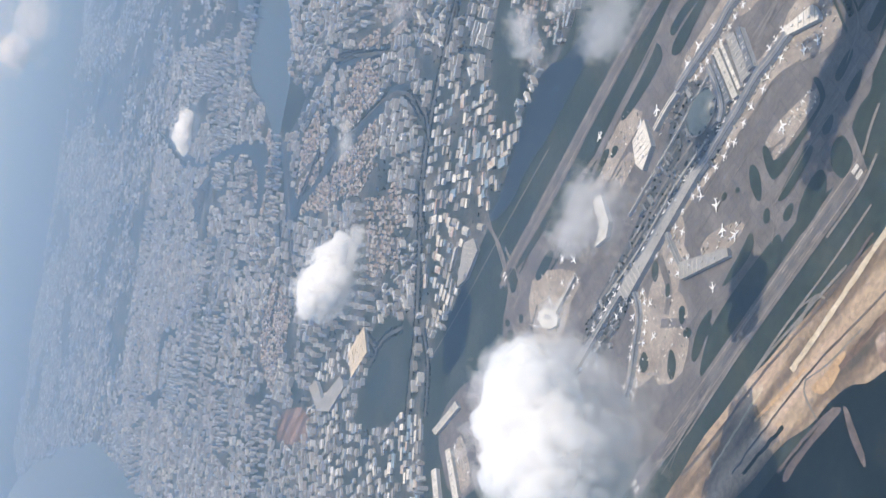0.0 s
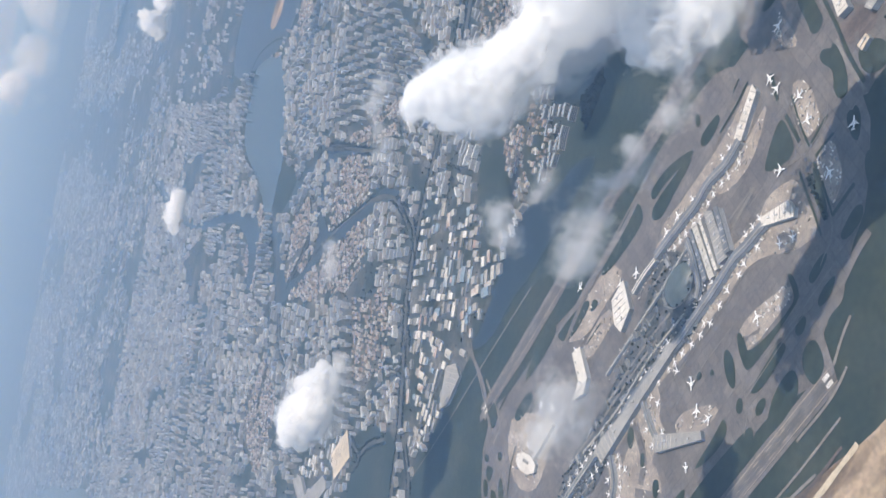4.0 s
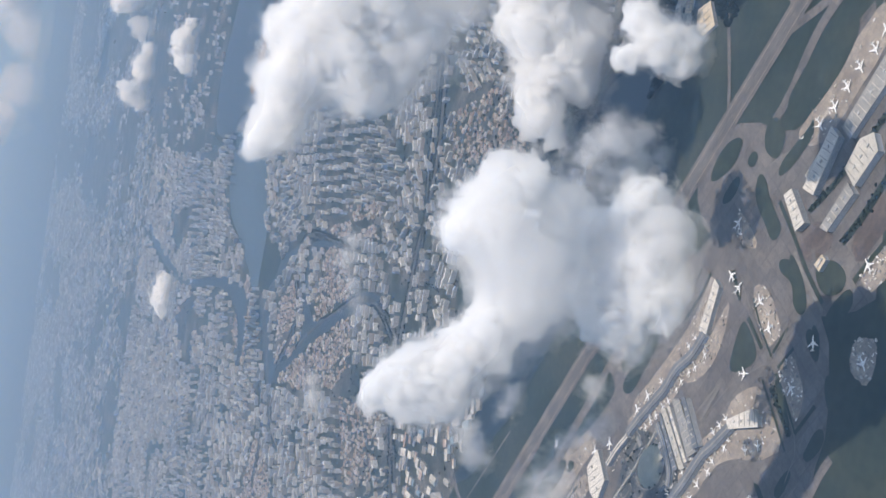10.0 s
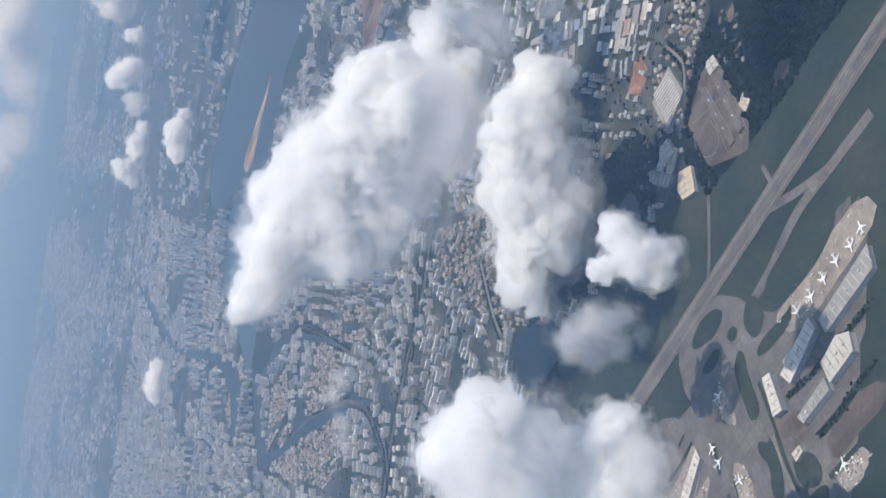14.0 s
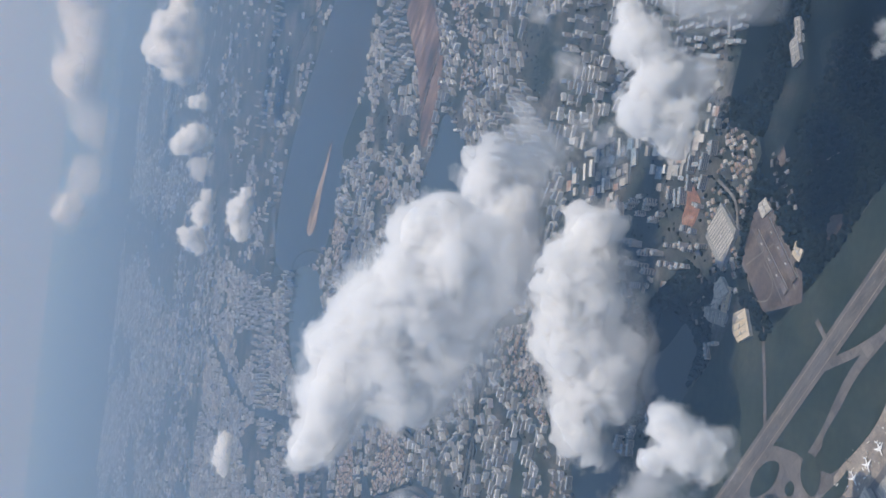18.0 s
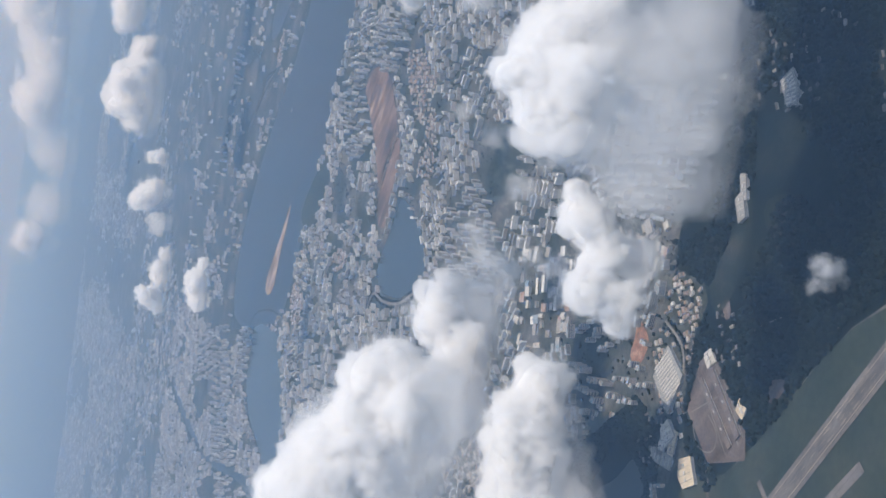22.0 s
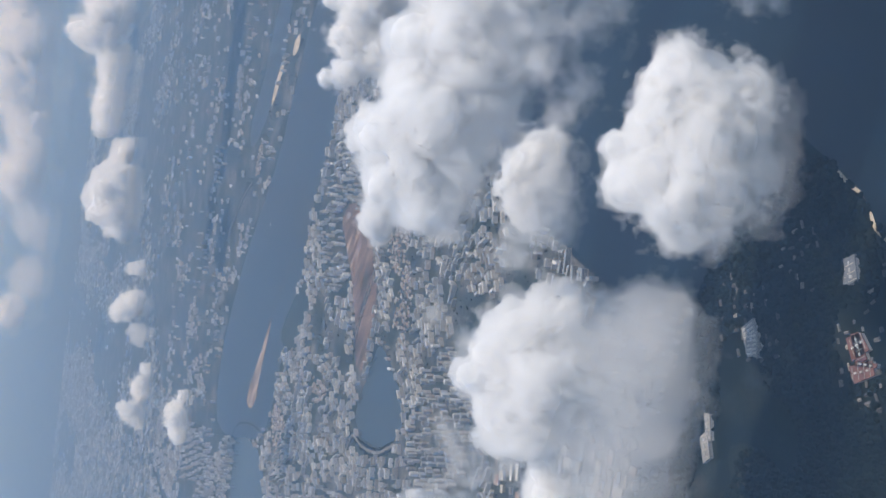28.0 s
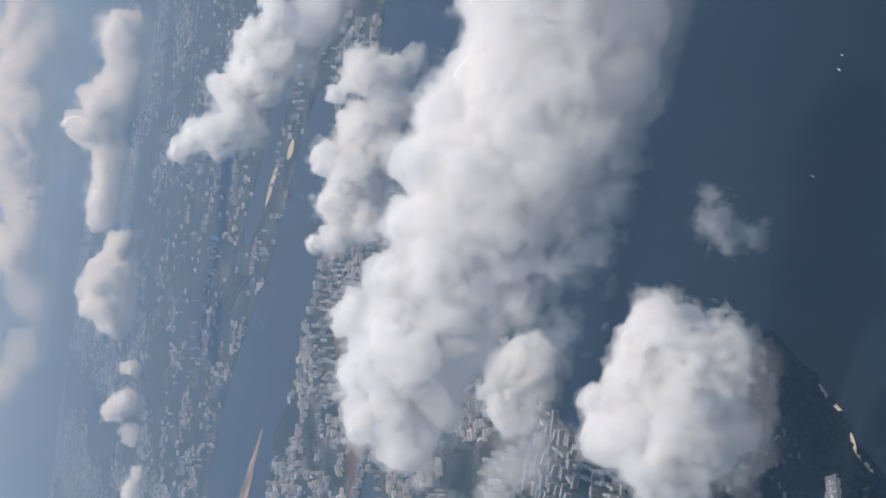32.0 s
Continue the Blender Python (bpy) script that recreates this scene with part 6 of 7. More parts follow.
plane = airliner()
for i, ((x, y), head, size) in enumerate(AIRLINERS):
    m = pose(x, y, .165, 0, 0, head) @ Matrix.Diagonal((size, size, size, 1))
    if i == 0:
        plane.matrix_basis = m
    else:
        copy_thing(plane, m @ Matrix.Diagonal((1 / plane.scale.x, 1 / plane.scale.x, 1 / plane.scale.x, 1)))

# service vehicles on the stands
vr = np.random.default_rng(21)
spots = []
for pts in CONCRETE:
    p = np.array(pts)
    g = np.stack([vr.uniform(p[:, 0].min(), p[:, 0].max(), 90), vr.uniform(p[:, 1].min(), p[:, 1].max(), 90)], 1)
    spots.append(g[inside(p, g)][:26])
for nm, w, h, tone, pts in CONCOURSES:
    a, c = swept(pts, w + 1.5)
    e = np.concatenate([a, c])
    spots.append(e + vr.normal(0, .35, e.shape))
spots = np.concatenate(spots)
q = len(spots)
VEHICLE = surface("vehicle_paint", [(0, (.08, .08, .09)), (.4, (.3, .29, .27)), (1, (.75, .74, .72))], .5, 3, .1, rough=.5, spread="island")
box_stuff("service_vehicles", boxes(spots, np.stack([vr.uniform(.16, .4, q), vr.uniform(.09, .14, q)], 1), vr.choice([-.63, .94], q) + vr.normal(0, .2, q), np.full(q, .17), vr.uniform(.3, .42, q)), [VEHICLE, VEHICLE], "small baggage trucks and buses on the stands", "vehicles")

# ---------------------------------------------------------------- town
rng = np.random.default_rng(7)
KEEP_OUT = [np.array(s) for s in SHORES.values()] + [rounded(p, 1) for d in (GREENS, WOODS, EARTH, TARMAC) for p in d.values()] + [np.array(h[3]) for h in HALLS] + [np.array(LANDSIDE)]


def free(pts, road_gap=1.6):
    ok = np.ones(len(pts), bool)
    for p in KEEP_OUT:
        lo, hi = p.min(0), p.max(0)
        s = ((pts >= lo) & (pts <= hi)).all(1) & ok
        if s.any():
            i = np.where(s)[0]
            ok[i[inside(p, pts[i])]] = False
    for w, p in ROADS:
        ok &= ~near_line(p, pts, w / 2 + road_gap)
    return ok


def in_view(pts):
    x, y = pts.T
    return (x > -30 - .27 * y) & (x < 318 + .17 * y) & (y > 250)


ZONE_POLYS = [(k, np.array(p)) for k, p in ZONES]


def zone_of(pts):
    z = np.full(len(pts), "", dtype="<U6")
    for k, p in ZONE_POLYS:
        z[inside(p, pts) & (z == "")] = k
    return z


seeds = np.stack([rng.uniform(-480, 620, 900), rng.uniform(230, 1350, 900)], 1)
seed_ang = rng.normal(.25, .5, 900)
seed_kind = rng.choice(3, 900, p=[.76, .05, .19])


def lattice(px, py, y0, y1):
    """Rows of plots, turned district by district, with streets left between the districts."""
    all_p, all_a, all_s = [], [], []
    for i, (sx, sy) in enumerate(seeds):
        if not (y0 - 40 < sy < y1 + 40):
            continue
        g = np.stack(np.meshgrid(np.arange(-42, 42, px), np.arange(-42, 42, py)), -1).reshape(-1, 2)
        g = g + rng.uniform(-.5, .5, g.shape) * (px * .36, py * .34)
        c, s = math.cos(seed_ang[i]), math.sin(seed_ang[i])
        q = np.stack([g[:, 0] * c - g[:, 1] * s + sx, g[:, 0] * s + g[:, 1] * c + sy], 1)
        near = np.argsort(np.hypot(*(seeds - (sx, sy)).T))[1:14]
        d0 = np.hypot(*(q - (sx, sy)).T)
        d1 = np.min([np.hypot(*(q - seeds[j]).T) for j in near], axis=0)
        keep = d1 - d0 > 2.2
        all_p.append(q[keep])
        all_a.append(np.full(keep.sum(), seed_ang[i]))
        all_s.append(np.full(keep.sum(), i))
    p, a, s = np.concatenate(all_p), np.concatenate(all_a), np.concatenate(all_s)
    k = (p[:, 1] > y0) & (p[:, 1] < y1) & in_view(p)
    p, a, s = p[k], a[k], s[k]
    k = free(p)
    return p[k], a[k], s[k]


# apartment slabs and towers
P, A, S = lattice(5.0, 3.0, 255, 1010)
Z = zone_of(P)
beyond = (P[:, 0] > 80) & (P[:, 1] > 770 - .5 * (P[:, 0] - 80))
patchy = np.array([noise.noise((x * .03, y * .02, 4.0)) for x, y in P])
k = (Z == "") & (seed_kind[S] != 1) & (rng.random(len(P)) < np.where(beyond, np.where(patchy > .08, .3, .05), .84))
P, A, S = P[k], A[k], S[k]
tower = seed_kind[S] == 2
n = len(P)
half = np.where(tower[:, None], rng.uniform(.5, .85, (n, 2)), np.stack([rng.uniform(1.3, 2.4, n), rng.uniform(.38, .56, n)], 1))
tall = np.where(tower, rng.uniform(1.9, 3.9, n), rng.uniform(1.2, 2.3, n))
turn = A + np.where(rng.random(n) < .16, math.pi / 2, 0) + rng.normal(0, .13, n)
half[:, 0] = np.where((turn - A) > 1.2, np.minimum(half[:, 0], 1.5), half[:, 0])
order = np.argsort(P[:, 1])
P, half, tall, turn, tower = P[order], half[order], tall[order], turn[order], tower[order]
z0 = np.zeros(n)


def apartment(i):
    root = tagged(new("apartment_block", None), label="pale %s apartment block with a flat grey roof" % ("tower" if tower[i] else "slab-shaped"), category="building", group="apartment blocks")
    root.matrix_basis = pose(P[i, 0], P[i, 1], 0, 0, 0, math.degrees(turn[i]))
    hx, hy = half[i]
    t = tall[i]
    one, zero = np.ones(1), np.zeros(1)
    for nm, c, hh, lo, hi, m in (("wall", (0, 0), (hx, hy), 0, t, WALL), ("roof", (0, 0), (hx + .06, hy + .06), t, t + .1, ROOF), ("lift_house", (hx * .35, 0), (.28, .24), t + .1, t + .42, WALL), ("stair_core", (-hx * .5, hy), (.22, .2), 0, t + .3, WALL)):
        v = boxes(np.array([c], float), np.array([hh], float), zero, zero + lo, zero + hi)[0]
        ob = mesh_object(nm, v.tolist(), BOX_FACES.tolist(), m, root)
        if nm == "wall":
            for k in range(3):
                lo = t * (.22 + .25 * k)
                v = boxes(np.zeros((1, 2)), np.array([[hx * .94, hy + .035]]), zero, zero + lo, zero + lo + t * .12)[0]
                mesh_object("window_band", v.tolist(), BOX_FACES.tolist(), WINDOWS, ob)


NEAR = 260
for i in range(NEAR):
    apartment(i)
far = np.arange(NEAR, n)
lift = rng.random(len(far)) < .8
ca, sa = np.cos(turn), np.sin(turn)
lh = np.stack([P[:, 0] + ca * half[:, 0] * .35, P[:, 1] + sa * half[:, 0] * .35], 1)
wing = rng.random(len(far)) < .3
wc = np.stack([P[:, 0] + ca * half[:, 0] * .9 - sa * 1.0, P[:, 1] + sa * half[:, 0] * .9 + ca * 1.0], 1)
for lo, hi in ((0, 480), (480, 640), (640, 2000)):
    m = (P[far, 1] >= lo) & (P[far, 1] < hi)
    f1, f2, f3 = far[m], far[m & lift], far[m & wing & ~tower[far]]
    if len(f1):
        v = np.concatenate([boxes(P[f1], half[f1], turn[f1], z0[f1], tall[f1]),
                            boxes(lh[f2], np.full((len(f2), 2), .3), turn[f2], tall[f2], tall[f2] + .35),
                            boxes(wc[f3], np.stack([np.full(len(f3), .4), np.full(len(f3), 1.1)], 1), turn[f3], z0[f3], tall[f3] * .92)])
        box_stuff("apartment_estate", v, [WALL, ROOF], "rows of pale apartment blocks filling the town", "buildings")

# far town, plain blocks towards the haze
FP = np.stack([rng.uniform(-480, 620, 34000), rng.uniform(1010, 1900, 34000)], 1)
clump = np.array([noise.noise((x * .012, y * .008, 5.0)) for x, y in FP])
k = in_view(FP) & (clump + rng.normal(0, .12, len(FP)) > np.where(FP[:, 0] > 60, .12, -.16))
FP = FP[k]
FP = FP[free(FP)]
q = len(FP)
# Roof tones on the walls too: the haze's loss of contrast, in colour.
box_stuff("far_town", boxes(FP, np.stack([rng.uniform(1.2, 3.2, q), rng.uniform(.6, 1.4, q)], 1), rng.normal(.25, .6, q), np.zeros(q), rng.uniform(.5, 2.2, q)), [ROOF, ROOF], "distant pale blocks of the hazy town", "buildings")

# terraced houses
P2, A2, S2 = lattice(1.9, 1.75, 255, 760)
Z2 = zone_of(P2)
k = ((Z2 == "low") | ((Z2 == "") & (seed_kind[S2] == 1))) & (rng.random(len(P2)) < .68)
P2, A2 = P2[k], A2[k]
q = len(P2)
P2, A2 = P2 + rng.normal(0, .22, (q, 2)), A2 + rng.normal(0, .16, q) + rng.choice([0, math.pi / 2], q, p=[.8, .2])
hh = np.stack([rng.uniform(.5, .85, q), rng.uniform(.4, .6, q)], 1)
ht = rng.uniform(.4, .7, q)
v8 = boxes(P2, hh, A2, np.zeros(q), ht)
rv = np.concatenate([v8, np.stack([.5 * (v8[:, 4] + v8[:, 7]), .5 * (v8[:, 5] + v8[:, 6])], 1) + (0, 0, .3)], 1)
HF = [(0, 1, 5, 4), (1, 2, 6, 5), (2, 3, 7, 6), (3, 0, 4, 7), (4, 5, 9, 8), (6, 7, 8, 9), (5, 6, 9), (7, 4, 8)]
faces = [tuple(j + 10 * i for j in f) for i in range(q) for f in HF]
tagged(mesh_object("terraced_houses", rv.reshape(-1, 3).tolist(), faces, [WALL, TILE], index=[0, 0, 0, 0, 1, 1, 0, 0] * q), label="dense low houses with brown and grey tiled roofs", category="houses", kind="stuff")

# works sheds
P3, A3, S3 = lattice(4.6, 3.5, 235, 700)
Z3 = zone_of(P3)
k = (Z3 == "works") & (rng.random(len(P3)) < .84)
P3, A3 = P3[k], A3[k]
P3, A3 = P3 + rng.normal(0, .55, P3.shape), A3 + rng.normal(0, .05, len(A3))


def shed(c, a, hx, hy, t, name="factory_shed"):
    root = tagged(new(name, None), label="flat-roofed factory shed with sheet-metal roof", category="building", group="factory sheds")
    root.matrix_basis = pose(c[0], c[1], 0, 0, 0, math.degrees(a))
    v = boxes(np.zeros((1, 2)), np.array([[hx, hy]]), np.zeros(1), np.zeros(1), np.full(1, t))[0].tolist()
    mesh_object("wall", v, BOX_FACES.tolist(), SHED_WALL if name == "factory_shed" else HUT_ROOF, root)
    e = .08
    g = [(-hx - e, -hy - e, t), (hx + e, -hy - e, t), (hx + e, hy + e, t), (-hx - e, hy + e, t), (-hx - e, 0, t + .28), (hx + e, 0, t + .28)]
    mesh_object("roof", g, [(0, 1, 5, 4), (2, 3, 4, 5), (1, 2, 5), (3, 0, 4), (3, 2, 1, 0)], SHED_ROOF if name == "factory_shed" else HUT_ROOF, root)
    if hx > 1.5:
        v = boxes(np.array([[hx * .4, hy * .3]]), np.array([[.3, .2]]), np.zeros(1), np.full(1, t), np.full(1, t + .4))[0].tolist()
        mesh_object("roof_plant", v, BOX_FACES.tolist(), SHED_WALL, root)


for i in np.argsort(P3[:, 1])[:300]:
    big = rng.random()
    shed(P3[i], A3[i] * .4 + (0 if rng.random() < .8 else math.pi / 2), 1.0 + 1.7 * big ** 1.6, .6 + 1.1 * rng.random() ** 1.3, rng.uniform(.5, 1.0))
rest = np.argsort(P3[:, 1])[300:]
q = len(rest)
if q:
    box_stuff("works_buildings", boxes(P3[rest], np.stack([rng.uniform(.8, 2.0, q), rng.uniform(.5, 1.4, q)], 1), A3[rest], np.zeros(q), rng.uniform(.4, 1.0, q)), [WALL, ROOF], "mixed low works buildings with grey roofs", "buildings")
# barrack sites lie inside the woodland, so plots are drawn straight from the zones
CP = []
for kind, poly in ZONE_POLYS:
    if kind == "camp":
        lo, hi = poly.min(0), poly.max(0)
        g = np.stack([rng.uniform(lo[0], hi[0], 44), rng.uniform(lo[1], hi[1], 44)], 1)
        g = g[inside(poly, g)]
        for c in g:
            if all(np.hypot(*(c - d)) > 1.9 for d in CP):
                CP.append(c)
for c in CP:
    shed(c, rng.choice([.4, .4 + math.pi / 2]) + rng.normal(0, .1), rng.uniform(.35, 1.0), rng.uniform(.22, .45), rng.uniform(.25, .5), "barrack_hut")

# small low buildings of the landside
L = np.array(LANDSIDE)
g = np.stack([rng.uniform(*(L[:, 0].min(), L[:, 0].max()), 340), rng.uniform(*(L[:, 1].min(), L[:, 1].max()), 340)], 1)
g = g[inside(L, g)]
g = g[np.hypot(*(g - np.array(DOME)).T) > 6]
q = len(g)
box_stuff("landside_buildings", boxes(g, np.stack([rng.uniform(.4, 1.5, q), rng.uniform(.25, .6, q)], 1), rng.choice([-.63, .94], q), np.full(q, .2), rng.uniform(.5, 1.1, q)), [SHED_WALL, YARD_ROOF], "small terminal service buildings beside the forecourt roads", "buildings")

# ---------------------------------------------------------------- trees
ICO_V, ICO_F = [], []
bm = bmesh.new()
bmesh.ops.create_icosphere(bm, subdivisions=1, radius=1)
ICO_V = np.array([v.co[:] for v in bm.verts])
ICO_F = np.array([[v.index for v in f.verts] for f in bm.faces])
bm.free()


def canopy(name, pts, r0, r1, label, base=0.0):
    q = len(pts)
    r = rng.uniform(r0, r1, q)
    v = ICO_V[None] * (1 + rng.uniform(-.3, .3, (q, len(ICO_V), 1)))
    v = v * np.stack([r, r, r * rng.uniform(.6, .95, q)], 1)[:, None]
    v[:, :, 0] += pts[:, None, 0]
    v[:, :, 1] += pts[:, None, 1]
    v[:, :, 2] += base + r[:, None] * .6
    f = ICO_F[None] + (np.arange(q) * len(ICO_V))[:, None, None]
    return tagged(mesh_object(name, v.reshape(-1, 3).tolist(), f.reshape(-1, 3).tolist(), LEAF), label=label, category="trees", kind="stuff")


for kname, poly in WOODS.items():
    p = np.array(poly)
    many = int(min(26000, 3.0 * np.prod(np.ptp(p, axis=0))))
    g = np.stack([rng.uniform(p[:, 0].min(), p[:, 0].max(), many), rng.uniform(p[:, 1].min(), p[:, 1].max(), many)], 1)
    dens = np.array([noise.noise((x * .05, y * .05, 1.7)) for x, y in g])
    k = inside(p, g) & (dens > -.18)
    for nm2, s in list(SHORES.items()):
        k &= ~inside(s, g)
    for d in (TARMAC, EARTH):
        for q2 in d.values():
            k &= ~inside(q2, g)
    for h in HALLS:
        k &= ~inside(np.array(h[3]) + 0, g)
    for c in CP:
        k &= np.hypot(*(g - c).T) > 1.15
    canopy("woodland_trees", g[k], .35, .95, "dense dark green tropical treetops")
g = np.stack([rng.uniform(-330, 520, 60000), 255 + 650 * rng.random(60000) ** 1.5], 1)
k = in_view(g)
g = g[k]
g = g[free(g, .3)]
zz = zone_of(g)
dens = np.array([noise.noise((x * .045, y * .045, 9.2)) for x, y in g])
k = (dens + rng.normal(0, .2, len(g)) > .02) & ((zz != "works") | (rng.random(len(g)) < .3))
canopy("street_trees", g[k][:15000], .22, .55, "green street trees between the buildings")
rows = []
for w, p in ROADS:
    a, b = swept(p, w + 1.6, 14)
    for e in (a, b):
        for i in range(len(e) - 1):
            for s in np.arange(0, 1, .7 / max(.7, np.hypot(*(e[i + 1] - e[i])))):
                rows.append(e[i] + (e[i + 1] - e[i]) * s)
rows_t = np.array(rows) + rng.normal(0, .3, (len(rows), 2))
ok = np.ones(len(rows_t), bool)
for s in SHORES.values():
    ok &= ~inside(s, rows_t)
canopy("roadside_trees", rows_t[ok], .25, .5, "rows of dark green trees along the expressways")
hedge = []
for w, p in GRASS_STRIPS:
    if w > 1.3:
        e = (swept(p, .01, 10)[0])
        for j in range(len(e) - 1):
            for f in np.arange(0, 1, .3 / max(.3, np.hypot(*(e[j + 1] - e[j])))):
                hedge.append(e[j] + (e[j + 1] - e[j]) * f + rng.normal(0, w * .25, 2))
canopy("hedge_trees", np.array(hedge), .18, .36, "dark planted trees in strips beside the hangars", .2)
g = np.stack([rng.uniform(L[:, 0].min(), L[:, 0].max(), 800), rng.uniform(L[:, 1].min(), L[:, 1].max(), 800)], 1)
canopy("landside_trees", g[inside(L, g)], .2, .42, "planted trees between the terminal roads", .2)

# ---------------------------------------------------------------- boats
def boat(x, y, head, s):
    root = tagged(new("cargo_boat", None), label="small pale cargo boat lying on the dark sea", category="boat", group="boats off the coast")
    root.matrix_basis = pose(x, y, .15, 0, 0, head)
    o = [(-1, -.2), (.6, -.2), (1, 0), (.6, .2), (-1, .2)]
    sheet("hull", [(a * s, c * s) for a, c in o], .22 * s, TONES["grey"], "", "", thick=.22 * s, parent=root)
    v = boxes(np.array([[-.7 * s, 0]]), np.array([[.18 * s, .15 * s]]), np.zeros(1), np.full(1, .22 * s), np.full(1, .55 * s))[0]
    mesh_object("deckhouse", v.tolist(), BOX_FACES.tolist(), PAINT, root)
    v = boxes(np.array([[.1 * s, 0]]), np.array([[.4 * s, .14 * s]]), np.zeros(1), np.full(1, .22 * s), np.full(1, .3 * s))[0]
    mesh_object("hatch", v.tolist(), BOX_FACES.tolist(), TONES["pale"], root)


for x, y, h, s in BOATS:
    boat(x, y, h, s * .65)

# ---------------------------------------------------------------- clouds
GRAIN = np.random.default_rng(3).random((32, 32, 32)).astype(np.float32)


def grain(p):
    """Smooth value noise in -1..1 at the points p."""
    i = np.floor(p).astype(np.int32)
    f = (p - i).astype(np.float32)
    f = f * f * (3 - 2 * f)
    i &= 31
    j = (i + 1) & 31
    r = np.zeros(len(p), np.float32)
    for ax, wx in ((i[:, 0], 1 - f[:, 0]), (j[:, 0], f[:, 0])):
        for ay, wy in ((i[:, 1], 1 - f[:, 1]), (j[:, 1], f[:, 1])):
            for az, wz in ((i[:, 2], 1 - f[:, 2]), (j[:, 2], f[:, 2])):
                r += wx * wy * wz * GRAIN[ax, ay, az]
    return r * 2 - 1


def billow_field(puffs, cell, blend, rough, flat, fine=1.0, sprout=0):
    """A soft union of billows on a grid, curled by noise: below zero inside."""
    q = np.array(puffs)
    mean = q[:, 3].mean()
    if sprout:
        rs = np.random.default_rng(len(puffs) * 7 + int(abs(q[0, 0])))
        d = rs.normal(0, 1, (len(q), sprout, 3)) + (0, 0, .35)
        d /= np.linalg.norm(d, axis=2)[..., None]
        small = q[:, None, 3] * rs.uniform(.2, .46, (len(q), sprout))
        bud = q[:, None, :3] + d * (q[:, None, 3] * rs.uniform(.8, 1.08, (len(q), sprout)))[..., None]
        q = np.concatenate([q, np.concatenate([bud, small[..., None]], 2).reshape(-1, 4)])
    c, r = q[:, :3], q[:, 3]
    lo, hi = (c - r[:, None] * 1.7).min(0), (c + r[:, None] * 1.7).max(0)
    n = np.ceil((hi - lo) / cell).astype(int) + 1
    ax = [lo[k] + cell * np.arange(n[k]) for k in range(3)]
    p = np.stack(np.meshgrid(*ax, indexing="ij"), -1).reshape(-1, 3).astype(np.float32)
    s = np.zeros(tuple(n), np.float32)
    for o, rad in zip(c, r):
        reach = rad * (1.2 + 4 * blend)
        i0 = np.maximum(0, ((o - reach - lo) / cell).astype(int))
        i1 = np.minimum(n, ((o + reach - lo) / cell).astype(int) + 2)
        gx, gy, gz = [((ax[k][i0[k]:i1[k]] - o[k]) ** 2).astype(np.float32) for k in range(3)]
        d = np.sqrt(gx[:, None, None] + gy[None, :, None] + gz[None, None, :]) - rad
        s[i0[0]:i1[0], i0[1]:i1[1], i0[2]:i1[2]] += np.exp(-np.clip(d / (blend * rad), -30, 30))
    s = s.reshape(-1)
    f = -np.log(s + 1e-20) * blend * mean
    near = np.abs(f) < mean * 1.3
    g = p[near]
    w = g / mean
    warp = np.stack([grain(w * .9 + 5.1), grain(w * .9 + 11.7), grain(w * .9 + 17.3)], 1) * .35
    w = w + warp
    disp = .4 * grain(w * .7) - .3 * (2 * np.abs(grain(w * 1.3 + 3.3)) - .6) - fine * (.24 * (2 * np.abs(grain(w * 2.7 + 9.1)) - .6) + .13 * (2 * np.abs(grain(w * 5.6 + 2.2)) - .6))
    f[near] += disp * mean * rough
    low = np.array(puffs)[:, 2:].astype(float)
    base = low[:, 0].min() - low[low[:, 0].argmin(), 1] * .5
    f = np.maximum(f, (base - p[:, 2]) * flat)
    f = f.reshape(n)
    for k in range(3):
        for side in (0, -1):
            np.moveaxis(f, k, 0)[side] = mean
    return f, lo, cell


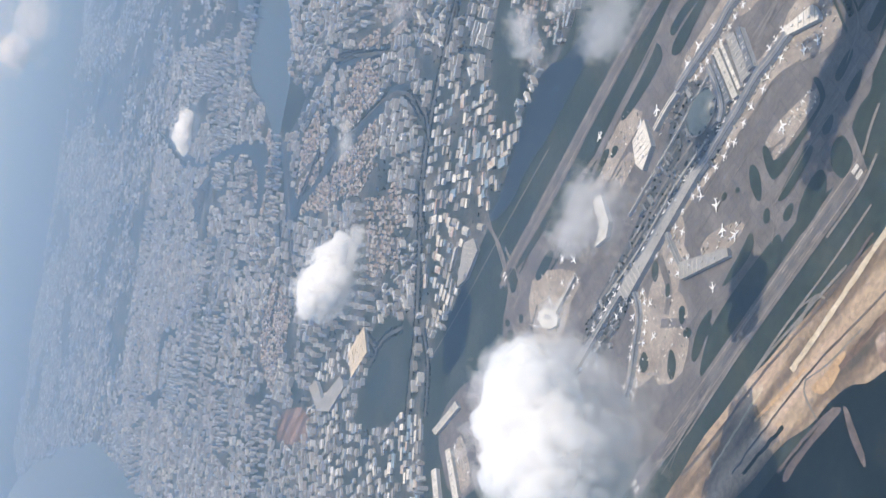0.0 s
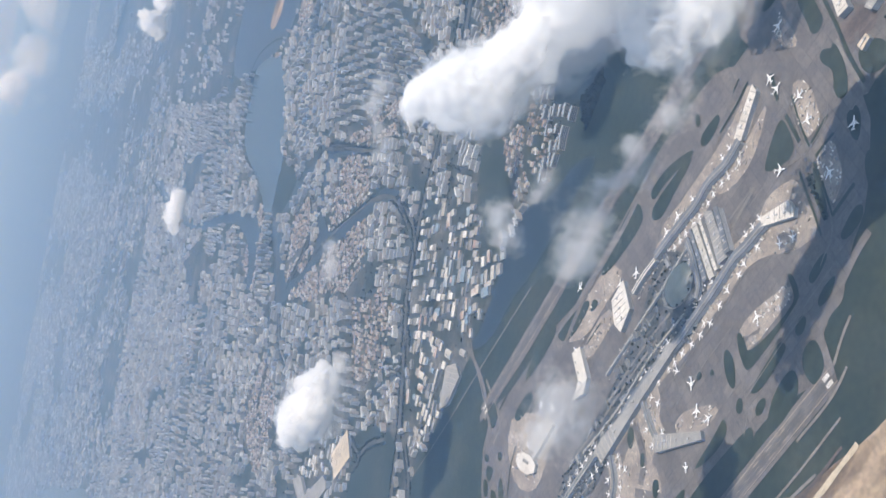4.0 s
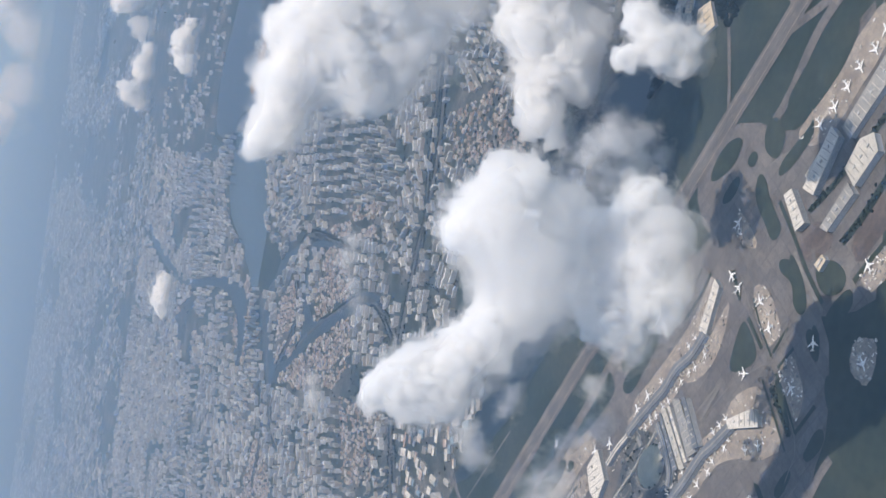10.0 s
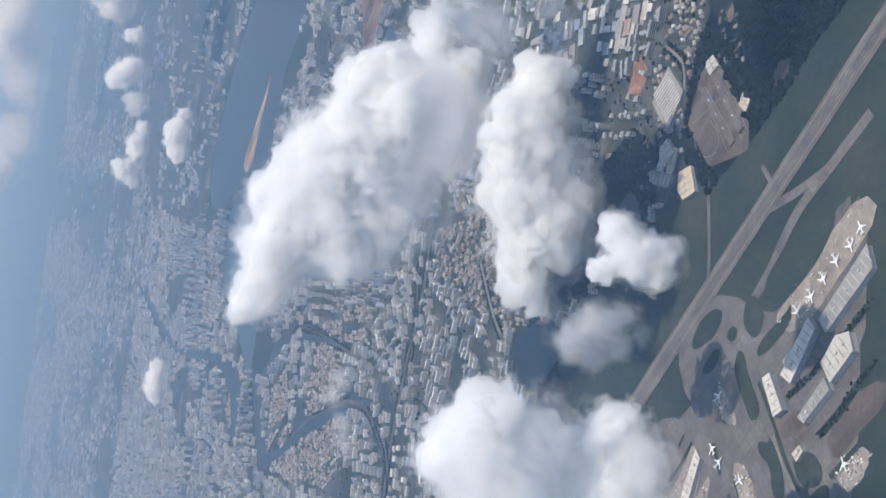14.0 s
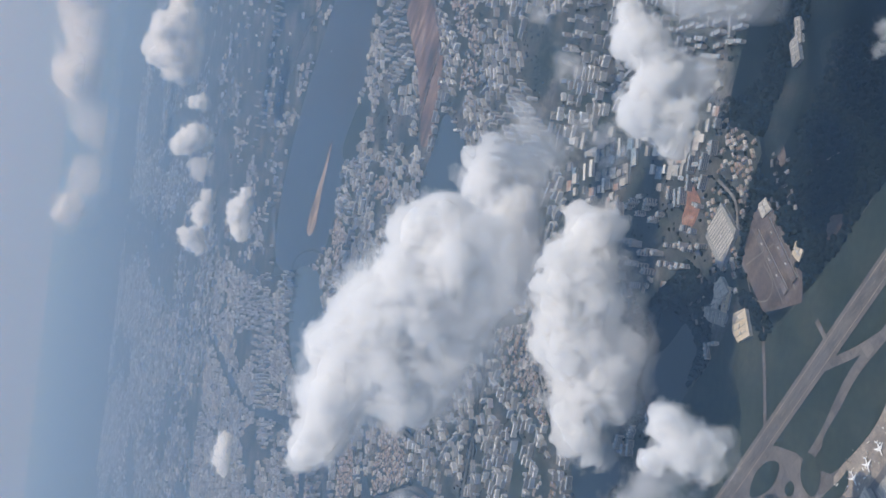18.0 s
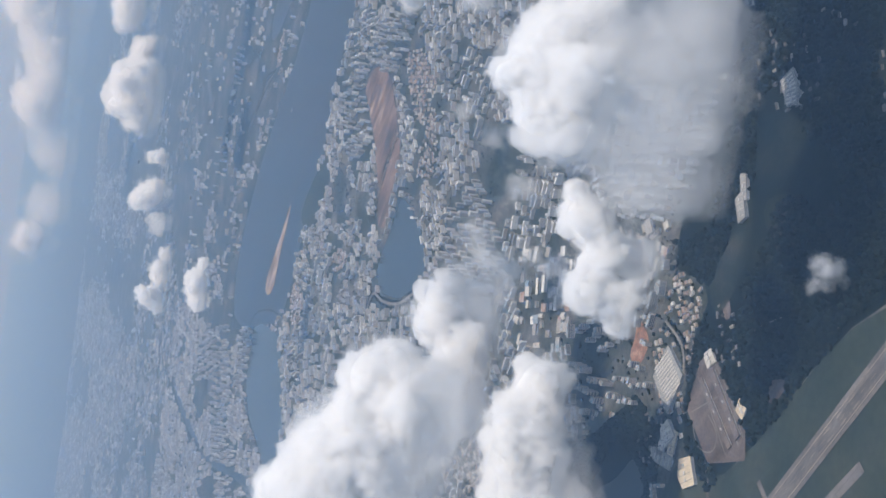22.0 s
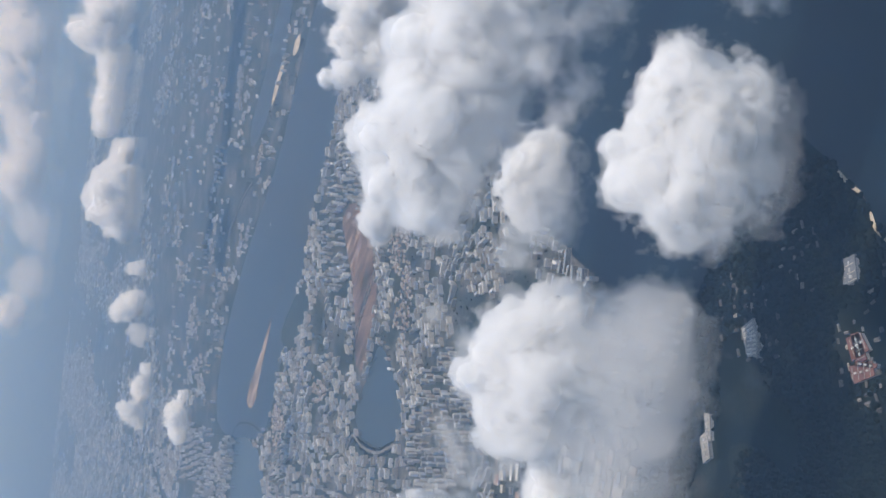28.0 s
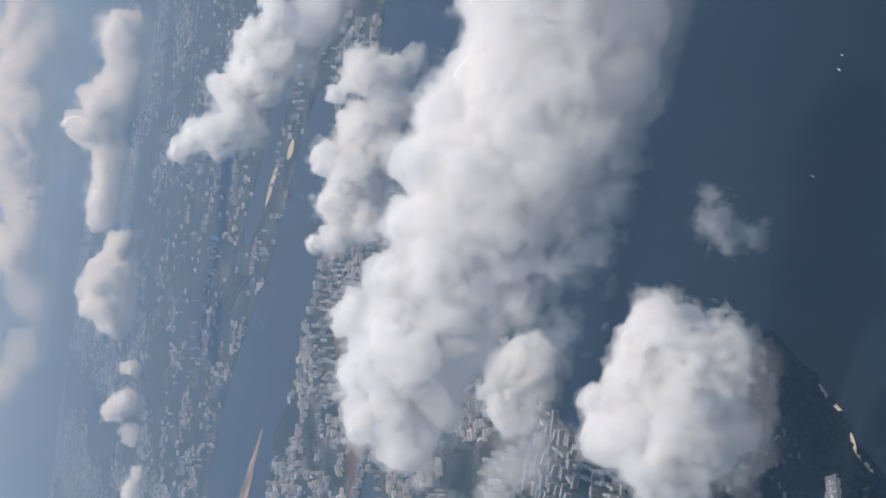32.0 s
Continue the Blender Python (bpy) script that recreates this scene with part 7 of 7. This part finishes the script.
def net(field, lo, cell, level):
    """The skin of the field at a level, as points and quads (surface nets)."""
    f = field - level
    s = f < 0
    n0, n1, n2 = f.shape
    acc = np.zeros((n0 - 1, n1 - 1, n2 - 1, 3), np.float32)
    cnt = np.zeros((n0 - 1, n1 - 1, n2 - 1), np.float32)
    full = [n0 - 1, n1 - 1, n2 - 1]
    for axis in range(3):
        o = [k for k in range(3) if k != axis]
        a = [slice(None)] * 3
        b2 = [slice(None)] * 3
        a[axis], b2[axis] = slice(0, -1), slice(1, None)
        fa, fb = f[tuple(a)], f[tuple(b2)]
        cross = (fa < 0) != (fb < 0)
        t = np.where(cross, fa / np.where(cross, fa - fb, 1), 0)
        for d0 in (0, 1):
            for d1 in (0, 1):
                sl = [slice(None)] * 3
                sl[o[0]] = slice(d0, d0 + full[o[0]])
                sl[o[1]] = slice(d1, d1 + full[o[1]])
                cr, tt = cross[tuple(sl)], t[tuple(sl)]
                cnt += cr
                acc[..., axis] += cr * tt
                acc[..., o[0]] += cr * d0
                acc[..., o[1]] += cr * d1
    live = cnt > 0
    ids = np.full(live.shape, -1, np.int64)
    ids[live] = np.arange(live.sum())
    where = np.argwhere(live)
    pts = lo + cell * (where + acc[live] / cnt[live][:, None])
    quads = []
    for axis in range(3):
        o = [k for k in range(3) if k != axis]
        a = [slice(1, -1)] * 3
        b2 = [slice(1, -1)] * 3
        a[axis], b2[axis] = slice(0, -1), slice(1, None)
        sa, sb = s[tuple(a)], s[tuple(b2)]
        for flip in (False, True):
            e = np.argwhere((sa & ~sb) if not flip else (~sa & sb))
            if not len(e):
                continue
            e[:, o[0]] += 1
            e[:, o[1]] += 1
            corner = []
            for d0, d1 in ((0, 0), (1, 0), (1, 1), (0, 1)):
                k = e.copy()
                k[:, o[0]] -= d0
                k[:, o[1]] -= d1
                corner.append(ids[k[:, 0], k[:, 1], k[:, 2]])
            q = np.stack(corner, 1)
            quads.append(q[:, ::-1] if (flip != (axis == 1)) else q)
    return pts, np.concatenate(quads)


def skin(name, field, lo, cell, level, mat, parent):
    pts, quads = net(field, lo, cell, level)
    return mesh_object(name, pts.tolist(), quads.tolist(), mat, parent, smooth=True)


def cumulus(puffs, veil=.25):
    """A solid billowing top; the lowest share of the puffs (veil) is thin grey vapour only."""
    mean = float(np.mean([p[3] for p in puffs]))
    root = tagged(new("cumulus_cloud", None), label="bright white billowing cumulus cloud with frayed edges", category="cloud", group="clouds over the land")
    cut = sorted(p[2] for p in puffs)[int(len(puffs) * veil)]
    thick, thin = [p for p in puffs if p[2] >= cut], [p for p in puffs if p[2] < cut]
    f, lo, cell = billow_field(thick, max(.5, mean * .11), .3, .32, .35, 1.0)
    skin("cloud_body", f, lo, cell, -.25 * mean, CLOUD, root)
    f, lo, cell = billow_field(thick, max(.4, mean * .08), .24, .5, .35, 1.5, 9)
    skin("vapour", f, lo, cell, -.05 * mean, vapour_of(2.2 / mean), root)
    if thin:
        f, lo, cell = billow_field(thin, max(.5, mean * .11), .34, .6, .3, 1.2, 5)
        skin("shaded_base", f, lo, cell, 0, vapour_of((.42 if veil > .3 else .8) / mean), root)
    f, lo, cell = billow_field(thick, max(.5, mean * .1), .32, 1.0, .35, 1.8, 6)
    skin("frayed_edge", f, lo, cell, .03 * mean, vapour_of(.6 / mean), root)
    low = [(x, y - r * .2, z - r * .55, r * .96) for x, y, z, r in puffs]
    f, lo, cell = billow_field(low, max(.5, mean * .13), .45, 1.0, .2)
    skin("trailing_veil", f, lo, cell, 0.0, vapour_of(.2 / mean), root)


def wisp(puffs):
    mean = float(np.mean([p[3] for p in puffs]))
    root = tagged(new("wisp_cloud", None), label="thin grey-white wisp of cloud, partly see-through", category="cloud", group="clouds over the land")
    f, lo, cell = billow_field(puffs, max(.5, mean * .14), .4, 1.1, .6, 1.4, 4)
    skin("denser_core", f, lo, cell, -.5 * mean, vapour_of(.2 / mean), root)
    skin("veil", f, lo, cell, -.2 * mean, vapour_of(.14 / mean), root)
    f, lo, cell = billow_field(puffs, max(.5, mean * .14), .5, 1.6, .6, 1.8, 5)
    skin("thin_edge", f, lo, cell, .05 * mean, vapour_of(.1 / mean), root)


VEILED = {0: .45, 3: .3, 9: .6}
for i, p in enumerate(CUMULUS):
    cumulus(p, VEILED.get(i, .2))
for p in WISPS:
    wisp(p)

# ---------------------------------------------------------------- haze
m, t, p, node, link = material("blue_haze")
t.nodes.remove(p)
sc, ab, ad = node("ShaderNodeVolumeScatter"), node("ShaderNodeVolumeAbsorption"), node("ShaderNodeAddShader")
for s in (sc, ab):
    s.inputs["Color"].default_value = (*HAZE_TINT, 1)
    s.inputs["Density"].default_value = HAZE_DENSITY
ab.inputs["Density"].default_value = HAZE_DENSITY * 0.06
sc.inputs["Anisotropy"].default_value = HAZE_FORWARD
link(sc.outputs[0], ad.inputs[0])
link(ab.outputs[0], ad.inputs[1])
link(ad.outputs[0], t.nodes["Material Output"].inputs["Volume"])
bm = bmesh.new()
bmesh.ops.create_cube(bm, size=1, matrix=Matrix.Translation((200, 2130, 149)) @ Matrix.Diagonal((8600, 5500, 302, 1)))
tagged(part("backdrop_haze", bm, m, None), label="thin blue daylight haze over the land", category="haze", kind="structure")
